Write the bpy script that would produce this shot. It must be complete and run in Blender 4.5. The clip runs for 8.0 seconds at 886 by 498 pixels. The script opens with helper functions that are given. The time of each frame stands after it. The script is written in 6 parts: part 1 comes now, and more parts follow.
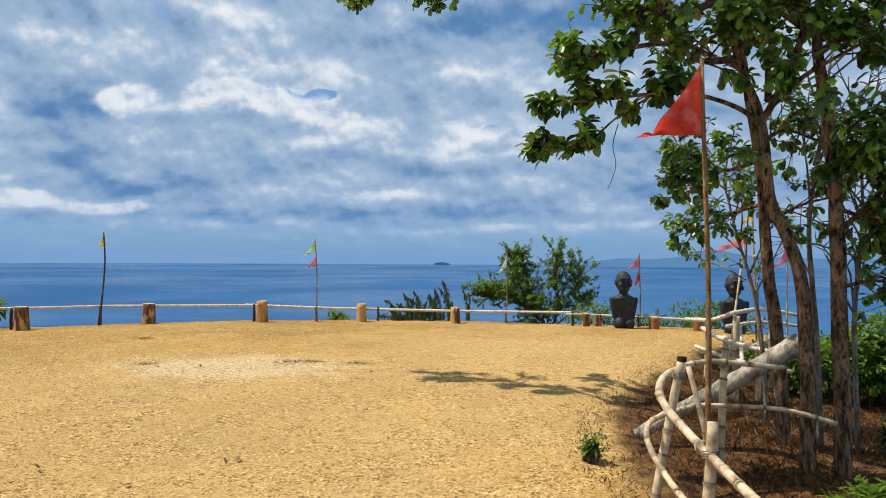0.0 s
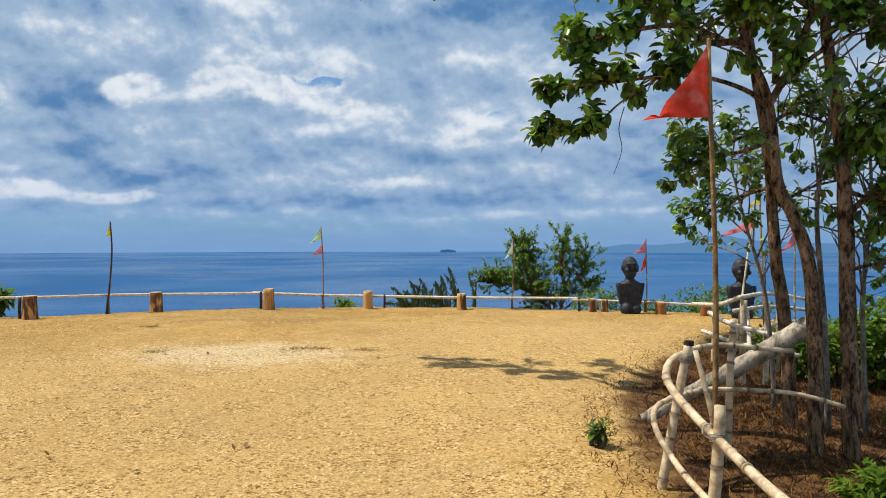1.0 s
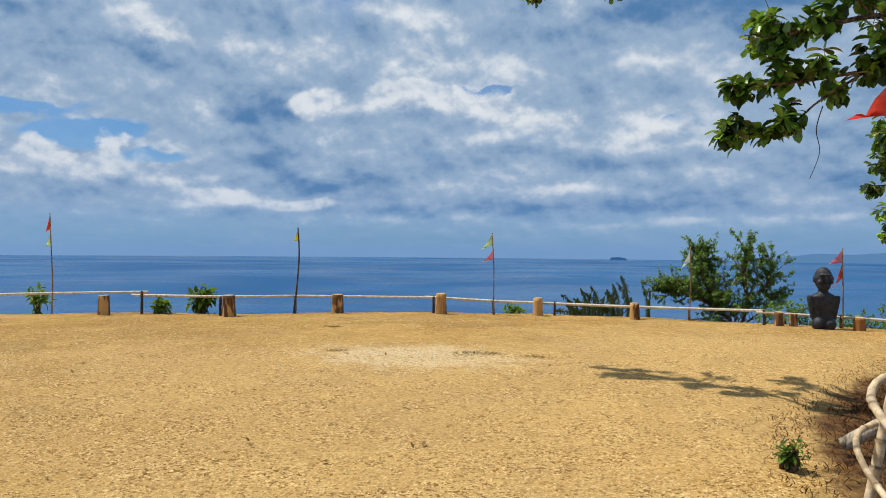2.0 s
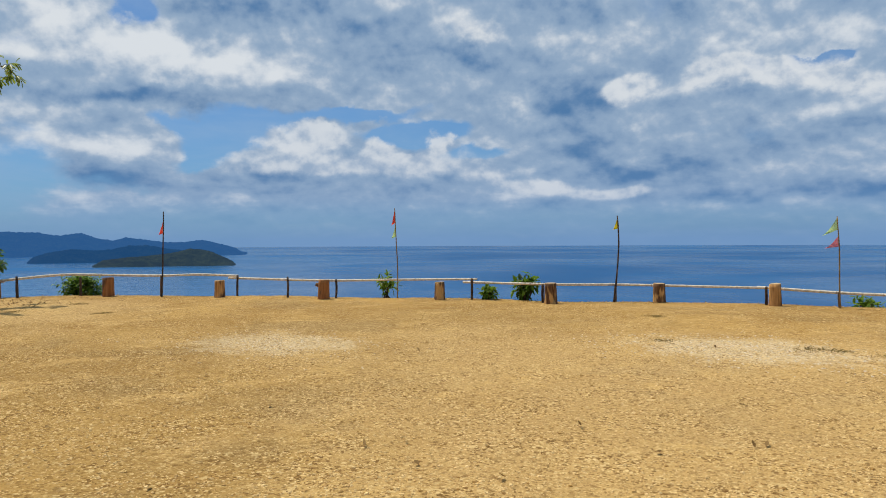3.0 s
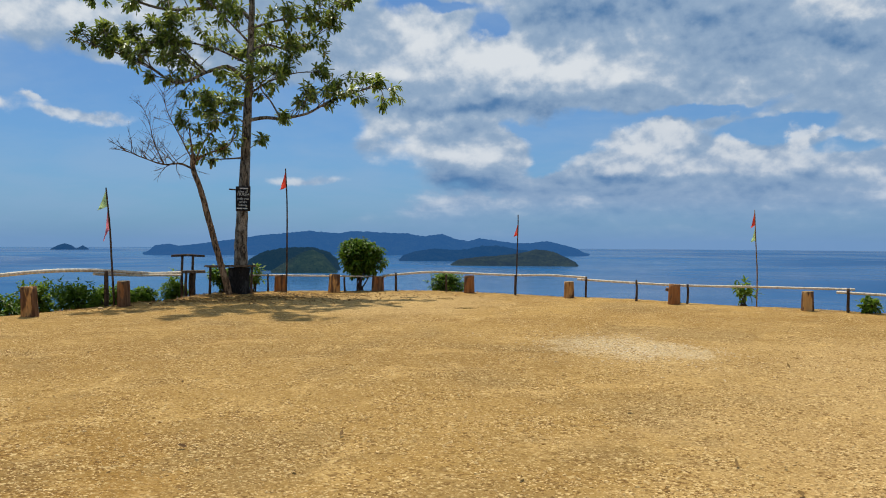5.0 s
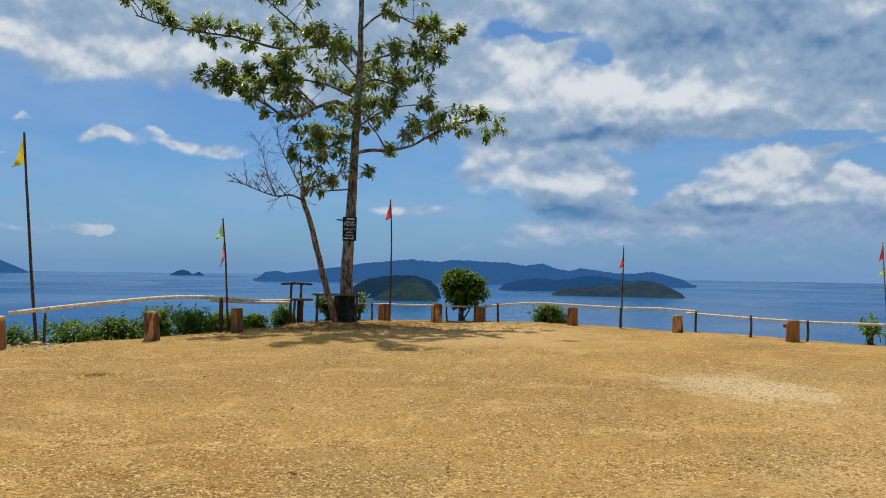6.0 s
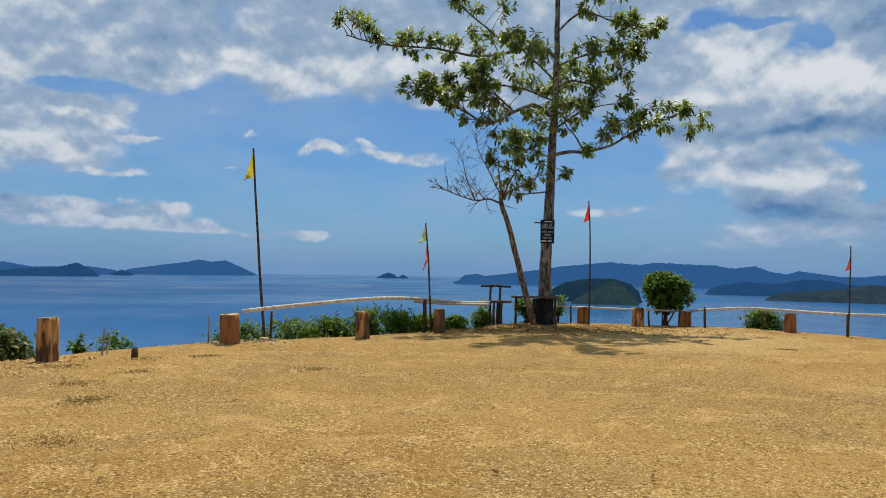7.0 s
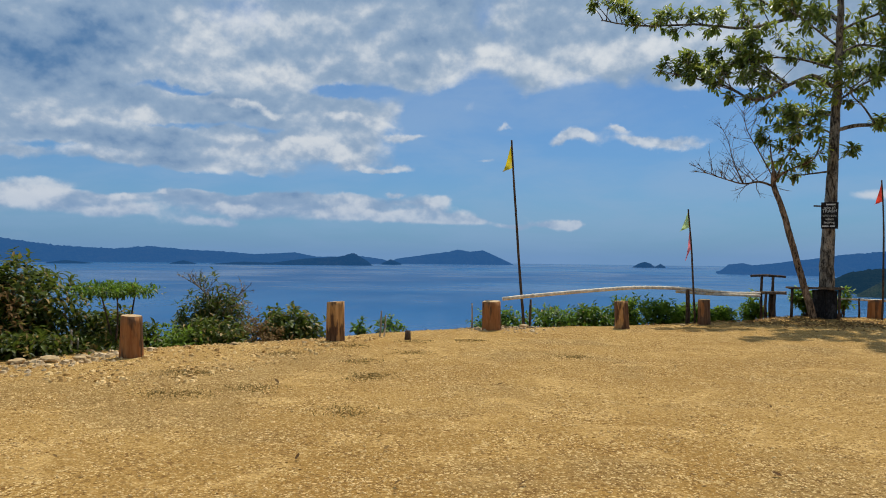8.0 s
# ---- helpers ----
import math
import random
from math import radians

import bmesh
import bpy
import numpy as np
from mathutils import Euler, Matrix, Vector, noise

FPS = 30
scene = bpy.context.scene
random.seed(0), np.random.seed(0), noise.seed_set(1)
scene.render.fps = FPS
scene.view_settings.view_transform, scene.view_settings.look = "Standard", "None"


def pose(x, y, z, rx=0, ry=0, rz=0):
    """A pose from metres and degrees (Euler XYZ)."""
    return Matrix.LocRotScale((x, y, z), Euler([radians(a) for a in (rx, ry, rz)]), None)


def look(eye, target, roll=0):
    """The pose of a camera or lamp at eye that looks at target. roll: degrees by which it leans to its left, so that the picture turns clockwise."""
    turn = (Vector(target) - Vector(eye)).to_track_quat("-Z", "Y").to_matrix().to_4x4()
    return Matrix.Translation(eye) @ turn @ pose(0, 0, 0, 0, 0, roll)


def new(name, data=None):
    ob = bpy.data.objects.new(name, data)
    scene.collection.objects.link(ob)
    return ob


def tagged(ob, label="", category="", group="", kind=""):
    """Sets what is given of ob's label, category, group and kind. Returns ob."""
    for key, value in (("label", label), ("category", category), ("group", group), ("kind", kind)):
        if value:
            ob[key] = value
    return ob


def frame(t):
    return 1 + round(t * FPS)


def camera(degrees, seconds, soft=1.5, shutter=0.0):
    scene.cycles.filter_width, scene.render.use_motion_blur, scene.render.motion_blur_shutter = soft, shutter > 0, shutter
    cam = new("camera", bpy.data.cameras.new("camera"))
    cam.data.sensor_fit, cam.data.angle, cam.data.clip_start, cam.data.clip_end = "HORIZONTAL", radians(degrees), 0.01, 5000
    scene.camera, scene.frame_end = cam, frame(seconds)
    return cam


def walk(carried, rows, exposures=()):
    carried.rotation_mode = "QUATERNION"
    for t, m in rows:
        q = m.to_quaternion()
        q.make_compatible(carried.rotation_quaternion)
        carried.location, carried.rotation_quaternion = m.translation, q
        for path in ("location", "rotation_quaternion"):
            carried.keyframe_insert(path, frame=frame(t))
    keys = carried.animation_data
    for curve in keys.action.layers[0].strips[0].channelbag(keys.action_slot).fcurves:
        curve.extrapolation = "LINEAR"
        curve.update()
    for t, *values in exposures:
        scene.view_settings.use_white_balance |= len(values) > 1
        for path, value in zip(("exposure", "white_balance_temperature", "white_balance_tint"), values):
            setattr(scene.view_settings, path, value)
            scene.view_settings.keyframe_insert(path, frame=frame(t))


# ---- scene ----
cam = camera(60.72, 8.0, 1.0)
PATH = [
    (0.0, pose(-0.027, -0.011, 1.514, 90.63, -0.32, 5.81)),
    (0.5, pose(-0.029, -0.012, 1.502, 90.13, 0.06, 5.95)),
    (1.0, pose(-0.025, 0.004, 1.501, 89.66, 0.08, 6.27)),
    (1.2, pose(-0.040, 0.000, 1.505, 90.00, -0.12, 6.98)),
    (2.3, pose(-0.090, -0.054, 1.496, 89.61, -0.31, 26.05)),
    (2.5, pose(-0.106, -0.061, 1.492, 89.18, -0.10, 31.14)),
    (3.0, pose(-0.159, -0.121, 1.491, 89.24, 0.26, 42.44)),
    (3.5, pose(-0.192, -0.142, 1.510, 89.69, 1.11, 51.01)),
    (4.0, pose(-0.214, -0.170, 1.497, 89.79, 0.90, 59.51)),
    (4.2, pose(-0.222, -0.176, 1.500, 89.47, 0.49, 62.38)),
    (5.5, pose(-0.337, -0.273, 1.523, 90.42, -0.51, 70.33)),
    (6.0, pose(-0.346, -0.283, 1.545, 91.52, -0.82, 75.51)),
    (6.5, pose(-0.350, -0.278, 1.524, 91.22, -0.61, 83.77)),
    (7.0, pose(-0.331, -0.301, 1.530, 91.55, -0.79, 90.39)),
    (7.5, pose(-0.299, -0.329, 1.534, 91.10, -1.08, 99.48)),
    (8.0, pose(-0.284, -0.379, 1.515, 90.51, -0.61, 109.44)),
]
walk(cam, PATH, [(0.0, 0.14), (1.2, 0.13), (2.5, -0.08), (4.0, -0.11), (5.5, -0.09), (8.0, -0.15)])

# ---- light ----
SUN_AZ, SUN_EL = 88.0, 64.0     # degrees from +y towards -x, and above the horizon
SEA = -45.0


def heading(az):
    a = radians(az)
    return Vector((-math.sin(a), math.cos(a), 0))


sun_data = bpy.data.lights.new("sun", "SUN")
sun_data.energy, sun_data.angle, sun_data.color = 4.8, radians(0.6), (1.0, 0.94, 0.84)
sun = new("sun", sun_data)
sun_dir = heading(SUN_AZ) * math.cos(radians(SUN_EL)) + Vector((0, 0, math.sin(radians(SUN_EL))))
sun.matrix_world = look(sun_dir * 50, (0, 0, 0))


class Nodes:
    """Short calls that add shader nodes to one tree."""

    def __init__(self, tree):
        self.tree = tree
        tree.nodes.clear()

    def add(self, kind, **props):
        n = self.tree.nodes.new(kind)
        for k, v in props.items():
            setattr(n, k, v)
        return n

    def put(self, socket, v):
        if hasattr(v, "is_output"):
            self.tree.links.new(v, socket)
        else:
            socket.default_value = v

    def m(self, op, a, b=0.0, c=0.0, clamp=False):
        n = self.add("ShaderNodeMath", operation=op, use_clamp=clamp)
        for s, v in zip(n.inputs, (a, b, c)):
            self.put(s, v)
        return n.outputs[0]

    def v(self, op, a, b=(0, 0, 0), scale=1.0):
        n = self.add("ShaderNodeVectorMath", operation=op)
        self.put(n.inputs[0], a)
        if op == "SCALE":
            self.put(n.inputs["Scale"], scale)
        else:
            self.put(n.inputs[1], b)
        return n.outputs[0]

    def noise(self, vec, scale, detail=4.0, rough=0.5, dist=0.0, color=False):
        n = self.add("ShaderNodeTexNoise")
        self.put(n.inputs["Vector"], vec)
        self.put(n.inputs["Scale"], scale)
        self.put(n.inputs["Detail"], detail)
        self.put(n.inputs["Roughness"], rough)
        self.put(n.inputs["Distortion"], dist)
        return n.outputs["Color" if color else "Fac"]

    def voronoi(self, vec, scale, feature="F1", out="Distance"):
        n = self.add("ShaderNodeTexVoronoi", feature=feature)
        self.put(n.inputs["Vector"], vec)
        self.put(n.inputs["Scale"], scale)
        return n.outputs[out]

    def span(self, x, a, b, lo=0.0, hi=1.0):
        n = self.add("ShaderNodeMapRange", interpolation_type="SMOOTHSTEP")
        for k, val in (("Value", x), ("From Min", a), ("From Max", b), ("To Min", lo), ("To Max", hi)):
            self.put(n.inputs[k], val)
        return n.outputs[0]

    def mix(self, f, a, b, blend="MIX"):
        n = self.add("ShaderNodeMix", data_type="RGBA", blend_type=blend)
        self.put(n.inputs[0], f)
        for s, val in ((n.inputs[6], a), (n.inputs[7], b)):
            self.put(s, (*val, 1) if isinstance(val, tuple) and len(val) == 3 else val)
        return n.outputs[2]

    def xyz(self, vec):
        n = self.add("ShaderNodeSeparateXYZ")
        self.put(n.inputs[0], vec)
        return n.outputs

    def vec(self, x, y, z=0.0):
        n = self.add("ShaderNodeCombineXYZ")
        for s, val in zip(n.inputs, (x, y, z)):
            self.put(s, val)
        return n.outputs[0]

    def bump(self, h, strength, distance):
        n = self.add("ShaderNodeBump")
        self.put(n.inputs["Height"], h)
        self.put(n.inputs["Strength"], strength)
        self.put(n.inputs["Distance"], distance)
        return n.outputs[0]


# ---- sky: clear blue, a broken cloud deck, heaped clouds low over the sea ----
world = bpy.data.worlds.new("world")
scene.world = world
world.use_nodes = True
w = Nodes(world.node_tree)
sky = w.add("ShaderNodeTexSky", sky_type="NISHITA", sun_disc=False, sun_elevation=radians(SUN_EL), sun_rotation=radians(-SUN_AZ),
            air_density=1.0, dust_density=0.6, ozone_density=2.5)
dirn = w.add("ShaderNodeTexCoord").outputs["Generated"]
dx, dy, dz = w.xyz(dirn)
az = w.m("MULTIPLY", w.m("ARCTAN2", w.m("MULTIPLY", dx, -1.0), dy), 57.2958)
el = w.m("MULTIPLY", w.m("ARCSINE", dz), 57.2958)
flat = w.m("DIVIDE", w.m("MAXIMUM", w.m("SQRT", w.m("MULTIPLY_ADD", dx, dx, w.m("MULTIPLY", dy, dy))), 0.05), 9.0)
rise = w.m("MULTIPLY_ADD", w.m("LOGARITHM", w.m("ADD", w.m("MAXIMUM", el, 0.0), 4.0), 2.71828), 2.3, w.m("MULTIPLY", el, 0.09))
sky_at = w.vec(w.m("DIVIDE", dx, flat), w.m("DIVIDE", dy, flat), rise)
heap_at = w.vec(w.m("DIVIDE", dx, flat), w.m("DIVIDE", dy, flat), w.m("MULTIPLY", el, 0.20))

# the cloud edges curl: every cloud is placed in a slightly stirred sky
stir = w.v("SUBTRACT", w.noise(heap_at, 0.9, 7.0, 0.56, 0.0, True), (0.5, 0.5, 0.5))
sx, sy, _ = w.xyz(stir)
lift = w.span(el, 0.0, 9.0, 0.25, 1.0)
az_s = w.m("MULTIPLY_ADD", sx, 7.5, az)
el_s = w.m("MULTIPLY_ADD", w.m("MULTIPLY", sy, 4.2), lift, el)
spot = w.vec(az_s, el_s)


def blobs(*banks):
    """Sum of soft ellipses: azimuth, elevation, half width, half height, amount."""
    total = 0.0
    for a, e, ra, re, amount in sum(banks, []):
        n = w.add("ShaderNodeVectorMath", operation="MULTIPLY_ADD")
        w.put(n.inputs[0], spot)
        n.inputs[1].default_value = (1 / ra, 1 / re, 0)
        n.inputs[2].default_value = (-a / ra, -e / re, 0)
        d = w.add("ShaderNodeVectorMath", operation="DOT_PRODUCT")
        w.put(d.inputs[0], n.outputs[0])
        w.put(d.inputs[1], n.outputs[0])
        g = w.m("POWER", 0.368, d.outputs["Value"])
        total = w.m("MULTIPLY_ADD", g, amount, total)
    return total


# shaded undersides over the open sea
GLOOM_NORTH = [
    (24.7, 16.7, 4.5, 1.1, 0.5), (32.6, 9.6, 4.2, 1.6, 0.42), (6.9, 12.5, 3, 1.7, 0.3), (-0.3, 17.6, 7.3, 2.1, 0.8), (-4.6, 15.1, 3.8, 1.7, 0.35), (23.8, 6.2, 6.1, 1, 0.6), (33.6, 6.7, 4.2, 0.8, 0.4),
    (27.6, 4.7, 5.2, 0.7, 0.45), (12.8, 3.5, 5.1, 0.8, 0.6), (24.6, 3, 4.1, 0.6, 0.5), (33.2, 2.5, 2.7, 0.5, 0.45), (2.6, 3.5, 5.1, 0.6, 0.4), (-8.3, 5.3, 5, 1.2, 0.3), (2.6, 8, 1.1, 0.3, 0.35),
    (15.4, 7.5, 3.8, 0.8, 0.25), (8.6, 6.6, 3, 0.7, 0.3), (-15.3, 6.3, 6.4, 2.4, 0.3), (-11.4, 10.5, 4.9, 2, 0.2),
]
# sunlit parts over the open sea
SUNLIT_NORTH = [
    (19.8, 16.9, 5, 1.3, -0.55), (31.3, 13.8, 6.2, 1.2, -0.35), (28.4, 10.7, 1.6, 1, -0.5), (23.1, 11.1, 2.5, 0.9, -0.5), (17.1, 11.4, 2.9, 0.9, -0.5), (11.6, 10.1, 3, 1, -0.45), (4.3, 8.8, 3, 1.4, -0.5),
    (12.9, 13.6, 6, 1.3, -0.35), (35.9, 9.8, 1.3, 1.1, -0.5), (1.3, 14.1, 4.3, 2.1, -0.45), (33.9, 4, 1.9, 0.4, -0.5), (29.4, 3.5, 2.4, 0.4, -0.6), (9.4, 4.7, 3.2, 0.5, -0.5), (15.4, 6.1, 3.8, 0.5, -0.4),
    (22.6, 2.4, 3.3, 0.3, -0.5), (17.8, 2.5, 2.1, 0.3, -0.4), (-7.1, 2.4, 4.2, 0.3, -0.55), (0.9, 2.3, 2.6, 0.3, -0.4), (-2.5, 7.9, 3.4, 1.1, -0.3), (15.4, 8.8, 2.5, 0.7, -0.4),
]
# shaded undersides beside the islands
GLOOM_WEST = [
    (57.1, 16.2, 6.2, 1.1, 0.5), (49.7, 16, 2.5, 0.8, 0.5), (39.6, 13.6, 3.8, 1.1, 0.38), (67.7, 9.9, 5.8, 0.5, 0.55), (57.2, 9.5, 6.2, 0.5, 0.55), (66.3, 4.7, 4.3, 0.9, 0.5), (31.2, 9.6, 3.8, 1.2, 0.28),
    (32.8, 16.4, 2.9, 1, 0.4), (27.1, 14.2, 2.5, 1.1, 0.2), (43.9, 14, 3.8, 1.4, 0.45), (65.5, 10.4, 8.5, 0.45, 0.6), (66.7, 4.2, 4.3, 0.6, 0.45), (42.9, 4.8, 2.7, 0.6, 0.45), (25.2, 14.4, 2.4, 1.6, 0.25),
    (44.3, 4, 3.8, 0.4, 0.25), (58.7, 3.9, 3.8, 0.3, 0.25), (51.9, 10.8, 2.9, 0.5, 0.2),
]
# sunlit parts beside the islands
SUNLIT_WEST = [
    (69.3, 15.1, 3, 1, -0.4), (70.7, 13, 2.3, 0.7, -0.45), (61.1, 12.9, 4.9, 1.4, -0.5), (40.4, 15.3, 2.1, 0.9, -0.6), (46, 11.7, 4.3, 1.1, -0.35), (54.3, 12.1, 3.3, 1, -0.3), (35.3, 15, 2.5, 0.8, -0.4),
    (68.4, 6.3, 5.8, 0.8, -0.35), (62.7, 4.9, 1.8, 0.4, -0.4), (35.4, 3.7, 3.8, 0.7, -0.45), (29.6, 3.3, 2.9, 0.3, -0.6), (38.7, 4.8, 2.6, 0.7, -0.45), (62.9, 13.1, 8.1, 1.5, -0.5), (68.1, 14.9, 2.1, 1.5, -0.4),
    (69.7, 8.8, 5.6, 1.1, -0.4), (65.4, 6.5, 4.7, 0.9, -0.35), (21.7, 14.9, 4, 0.9, -0.35), (17.7, 8.9, 4.7, 0.6, -0.3), (33.3, 7.2, 4.6, 1, -0.25),
]
# shaded and sunlit parts over the mountain coast
SOUTH = [
    (138, 12.8, 3.8, 1.4, 0.75), (135, 15, 3.1, 1, 0.5), (131.4, 15.6, 2.4, 1, 0.3), (135.6, 7.8, 4.2, 0.3, 0.3), (119, 6.3, 4.6, 0.3, 0.3), (130.6, 12.9, 2.4, 1.4, -0.3), (122.4, 17, 9.2, 1.7, -0.35),
    (122.4, 13.1, 3.3, 1.1, -0.5), (113.2, 16.9, 7.7, 1.4, -0.15), (105.5, 14.4, 3.9, 1.1, -0.45), (96.3, 14.2, 3.8, 1.1, -0.3), (122.3, 7.5, 6.3, 0.8, -0.4), (138, 8.8, 1.9, 0.6, -0.3), (116.5, 10.2, 3.4, 0.6, -0.3),
    (98.2, 15, 5.7, 1.1, -0.3), (89.2, 15.3, 6.5, 1.6, -0.25), (133.2, 10.9, 4.7, 0.5, 0.2), (110.6, 15.8, 5.1, 0.5, 0.2),
]
# blue openings over the open sea
GAPS_NORTH = [
    (19.9, 11.8, 1.1, 0.5, -0.7), (14.9, 12.3, 1.4, 0.3, -0.6), (2.8, 9.3, 0.9, 0.4, -0.6), (-2.5, 18, 5.1, 1.3, -0.2), (66.8, 16.8, 1.8, 0.4, -0.45), (59.4, 7.4, 2.5, 1.1, -0.9), (45.1, 8.1, 3, 0.6, -0.8),
    (60.4, 5.7, 2.4, 0.7, -0.6), (40, 6.8, 1.9, 0.5, -0.6), (48.5, 9.4, 4.7, 0.4, -0.6), (15.7, 12.2, 1.3, 0.3, -0.5), (64.4, 15.4, 1.3, 0.8, -0.55), (70.2, 17.1, 2.6, 1.1, -0.45), (57.5, 9.1, 4.6, 1.1, -0.6),
    (61.2, 8.2, 3, 0.5, -0.5), (44.3, 8.2, 3.5, 0.5, -0.5),
]
# blue openings over the islands
GAPS_WEST = [
    (92.1, 5.8, 13.1, 4.4, -1), (99.8, 10.8, 4.5, 1.3, -0.8), (78.2, 8.4, 3.4, 2.5, -0.8), (79.9, 2.9, 10.6, 2.1, -0.45), (92.2, 11, 5.2, 0.8, -0.4), (105.8, 7.4, 7.3, 3.4, -0.9), (88.4, 5.1, 12, 3.6, -0.8),
    (117, 12.4, 3, 0.6, -0.6), (109.3, 10.7, 3.9, 1.9, -0.7), (127.9, 11.2, 4.9, 0.3, -0.35), (129.4, 5.1, 15.3, 0.6, -0.9), (134.9, 5.6, 7.7, 0.8, -0.6), (113.1, 6, 5.6, 0.7, -0.7), (121.4, 1.3, 20.9, 1.7, -0.8),
    (128.3, 9.1, 5.7, 0.3, -0.4), (136.3, 7, 4.6, 0.3, -0.35), (90.3, 10.9, 5.7, 1.2, -0.5),
]
# heaped clouds beside the islands
HEAPS_WEST = [
    (51.9, 8.2, 2.3, 1, 0.8), (54.8, 7.5, 2.3, 0.8, 0.7), (47.3, 7.4, 1.2, 0.6, 0.7), (44.9, 6.4, 1.4, 0.5, 0.6), (42.9, 7.5, 0.6, 0.6, 0.7), (49, 5.9, 6.4, 0.9, 0.65), (53.6, 5.2, 3.8, 0.8, 0.5),
    (38.7, 4.9, 2.6, 0.7, 0.5), (34.9, 3.8, 3.4, 0.6, 0.5), (29.4, 3.3, 2.5, 0.3, 0.55), (28.3, 10.7, 1.9, 1.1, 0.5), (21.5, 11.8, 1.9, 0.7, 0.55), (17.6, 11.8, 2.2, 0.6, 0.5), (14, 10.3, 2.3, 0.7, 0.5),
    (99.5, 8.7, 1.7, 0.4, 0.7), (95.6, 9.2, 1.2, 0.3, 0.55), (93.1, 8.4, 3, 0.5, 0.65), (78.2, 4.5, 3, 0.4, 0.5), (100.2, 2.5, 0.9, 0.3, 0.5),
]
# heaped clouds over the coast
HEAPS_SOUTH = [
    (137.2, 4.4, 2.1, 0.8, 0.75), (139, 3.5, 1.7, 0.6, 0.7), (132.7, 4, 0.8, 0.3, 0.6), (133, 2.9, 3.9, 0.5, 0.6), (129.7, 4.1, 0.6, 0.3, 0.55), (124.3, 3.4, 2.1, 0.5, 0.65), (126.3, 2.3, 2.5, 0.4, 0.55),
    (117.3, 4.2, 1.6, 0.6, 0.65), (116.9, 3.1, 3, 0.5, 0.65), (113.9, 4.8, 0.6, 0.3, 0.55), (110.4, 4.1, 1.3, 0.5, 0.75), (111.4, 3, 3.6, 0.5, 0.7), (108.1, 2.6, 2.1, 0.3, 0.6), (101.3, 2.5, 1.9, 0.3, 0.6),
    (104.7, 2.4, 1.3, 0.3, 0.5), (105.6, 9.9, 0.9, 0.3, 0.45), (106, 7.1, 1.4, 0.3, 0.45), (121.1, 7.6, 5.5, 0.7, 0.65), (124.4, 10.4, 3.7, 0.4, 0.5),
]
# heaped crests higher up
HEAPS_HIGH = [
    (113.6, 9.2, 2.1, 0.3, 0.5), (116.5, 10.2, 3, 0.5, 0.55), (133.8, 6.9, 2.7, 0.5, 0.6), (115.2, 6.8, 2.6, 0.3, 0.55), (138, 8.7, 1.9, 0.6, 0.55), (131.7, 9.7, 1.6, 0.6, 0.55), (122.4, 13.1, 3.1, 1, 0.5),
    (105.5, 14.3, 3.6, 1, 0.45), (28.4, 10.7, 1.7, 1, 0.5), (23.1, 11.2, 2.5, 0.9, 0.5), (17.1, 11.5, 2.7, 0.9, 0.5), (11.4, 10.1, 2.6, 0.9, 0.45), (4.1, 8.7, 2.8, 1.3, 0.5), (29.2, 3.6, 2.2, 0.3, 0.5),
    (33.9, 4, 1.9, 0.3, 0.45), (40.4, 15.3, 2, 0.9, 0.5), (9.4, 4.7, 3, 0.3, 0.4),
]
n1 = w.noise(sky_at, 0.85, 8.0, 0.52, 0.1)
n2 = w.noise(w.v("ADD", sky_at, (0.05, 0.0, 0.20)), 0.85, 6.0, 0.54, 0.1)
crisp = w.noise(w.v("ADD", sky_at, (1.3, 9.1, 0.0)), 1.6, 7.0, 0.52, 0.2)
h1 = w.noise(heap_at, 2.0, 8.0, 0.53, 0.0)
h2 = w.noise(w.v("ADD", heap_at, (0.03, 0.0, 0.11)), 2.0, 6.0, 0.52, 0.0)
dens = w.m("ADD", w.m("MULTIPLY_ADD", w.m("SUBTRACT", n1, 0.5), 1.1, 0.70), blobs(GAPS_NORTH, GAPS_WEST))
deck = w.m("MULTIPLY", w.span(dens, 0.30, 0.56), w.span(el, 0.6, 3.4, 0.15, 1.0))
tone = w.m("MULTIPLY_ADD", w.m("SUBTRACT", n2, n1), 2.2, w.m("MULTIPLY", blobs(GLOOM_NORTH, SUNLIT_NORTH, GLOOM_WEST, SUNLIT_WEST, SOUTH), 0.78))
tone = w.m("MULTIPLY_ADD", w.m("SUBTRACT", crisp, 0.5), 1.15, tone)
tone = w.m("MULTIPLY_ADD", w.m("SUBTRACT", h2, h1), 1.4, tone)
tone = w.m("ADD", tone, w.span(dens, 0.35, 0.85, -0.06, 0.14))
deck_col = w.mix(w.span(tone, -0.62, 0.12), (0.74, 0.785, 0.83), (0.305, 0.425, 0.585))
deck_col = w.mix(w.span(tone, 0.0, 0.90), deck_col, (0.085, 0.205, 0.410))
# overhead deck, out of view, dimmed to deepen the shadows
deck_col = w.mix(w.span(el, 26.0, 50.0, 0.0, 0.7), deck_col, (0.34, 0.39, 0.46))
# heaped clouds: billows with bright crests and grey feet
hd = w.m("MULTIPLY_ADD", w.m("SUBTRACT", h1, 0.5), 0.9, blobs(HEAPS_WEST, HEAPS_SOUTH, HEAPS_HIGH))
heap = w.m("MULTIPLY", w.span(hd, 0.16, 0.50), 0.85)
heap_col = w.mix(w.span(w.m("SUBTRACT", h1, h2), -0.14, 0.10), (0.36, 0.465, 0.61), (0.73, 0.77, 0.81))
haze = w.m("MULTIPLY", w.m("EXPONENT", w.m("MULTIPLY", w.m("MAXIMUM", el, 0.0), -0.36)), 0.75)
col = w.v("MULTIPLY", sky.outputs[0], (0.031, 0.062, 0.094))
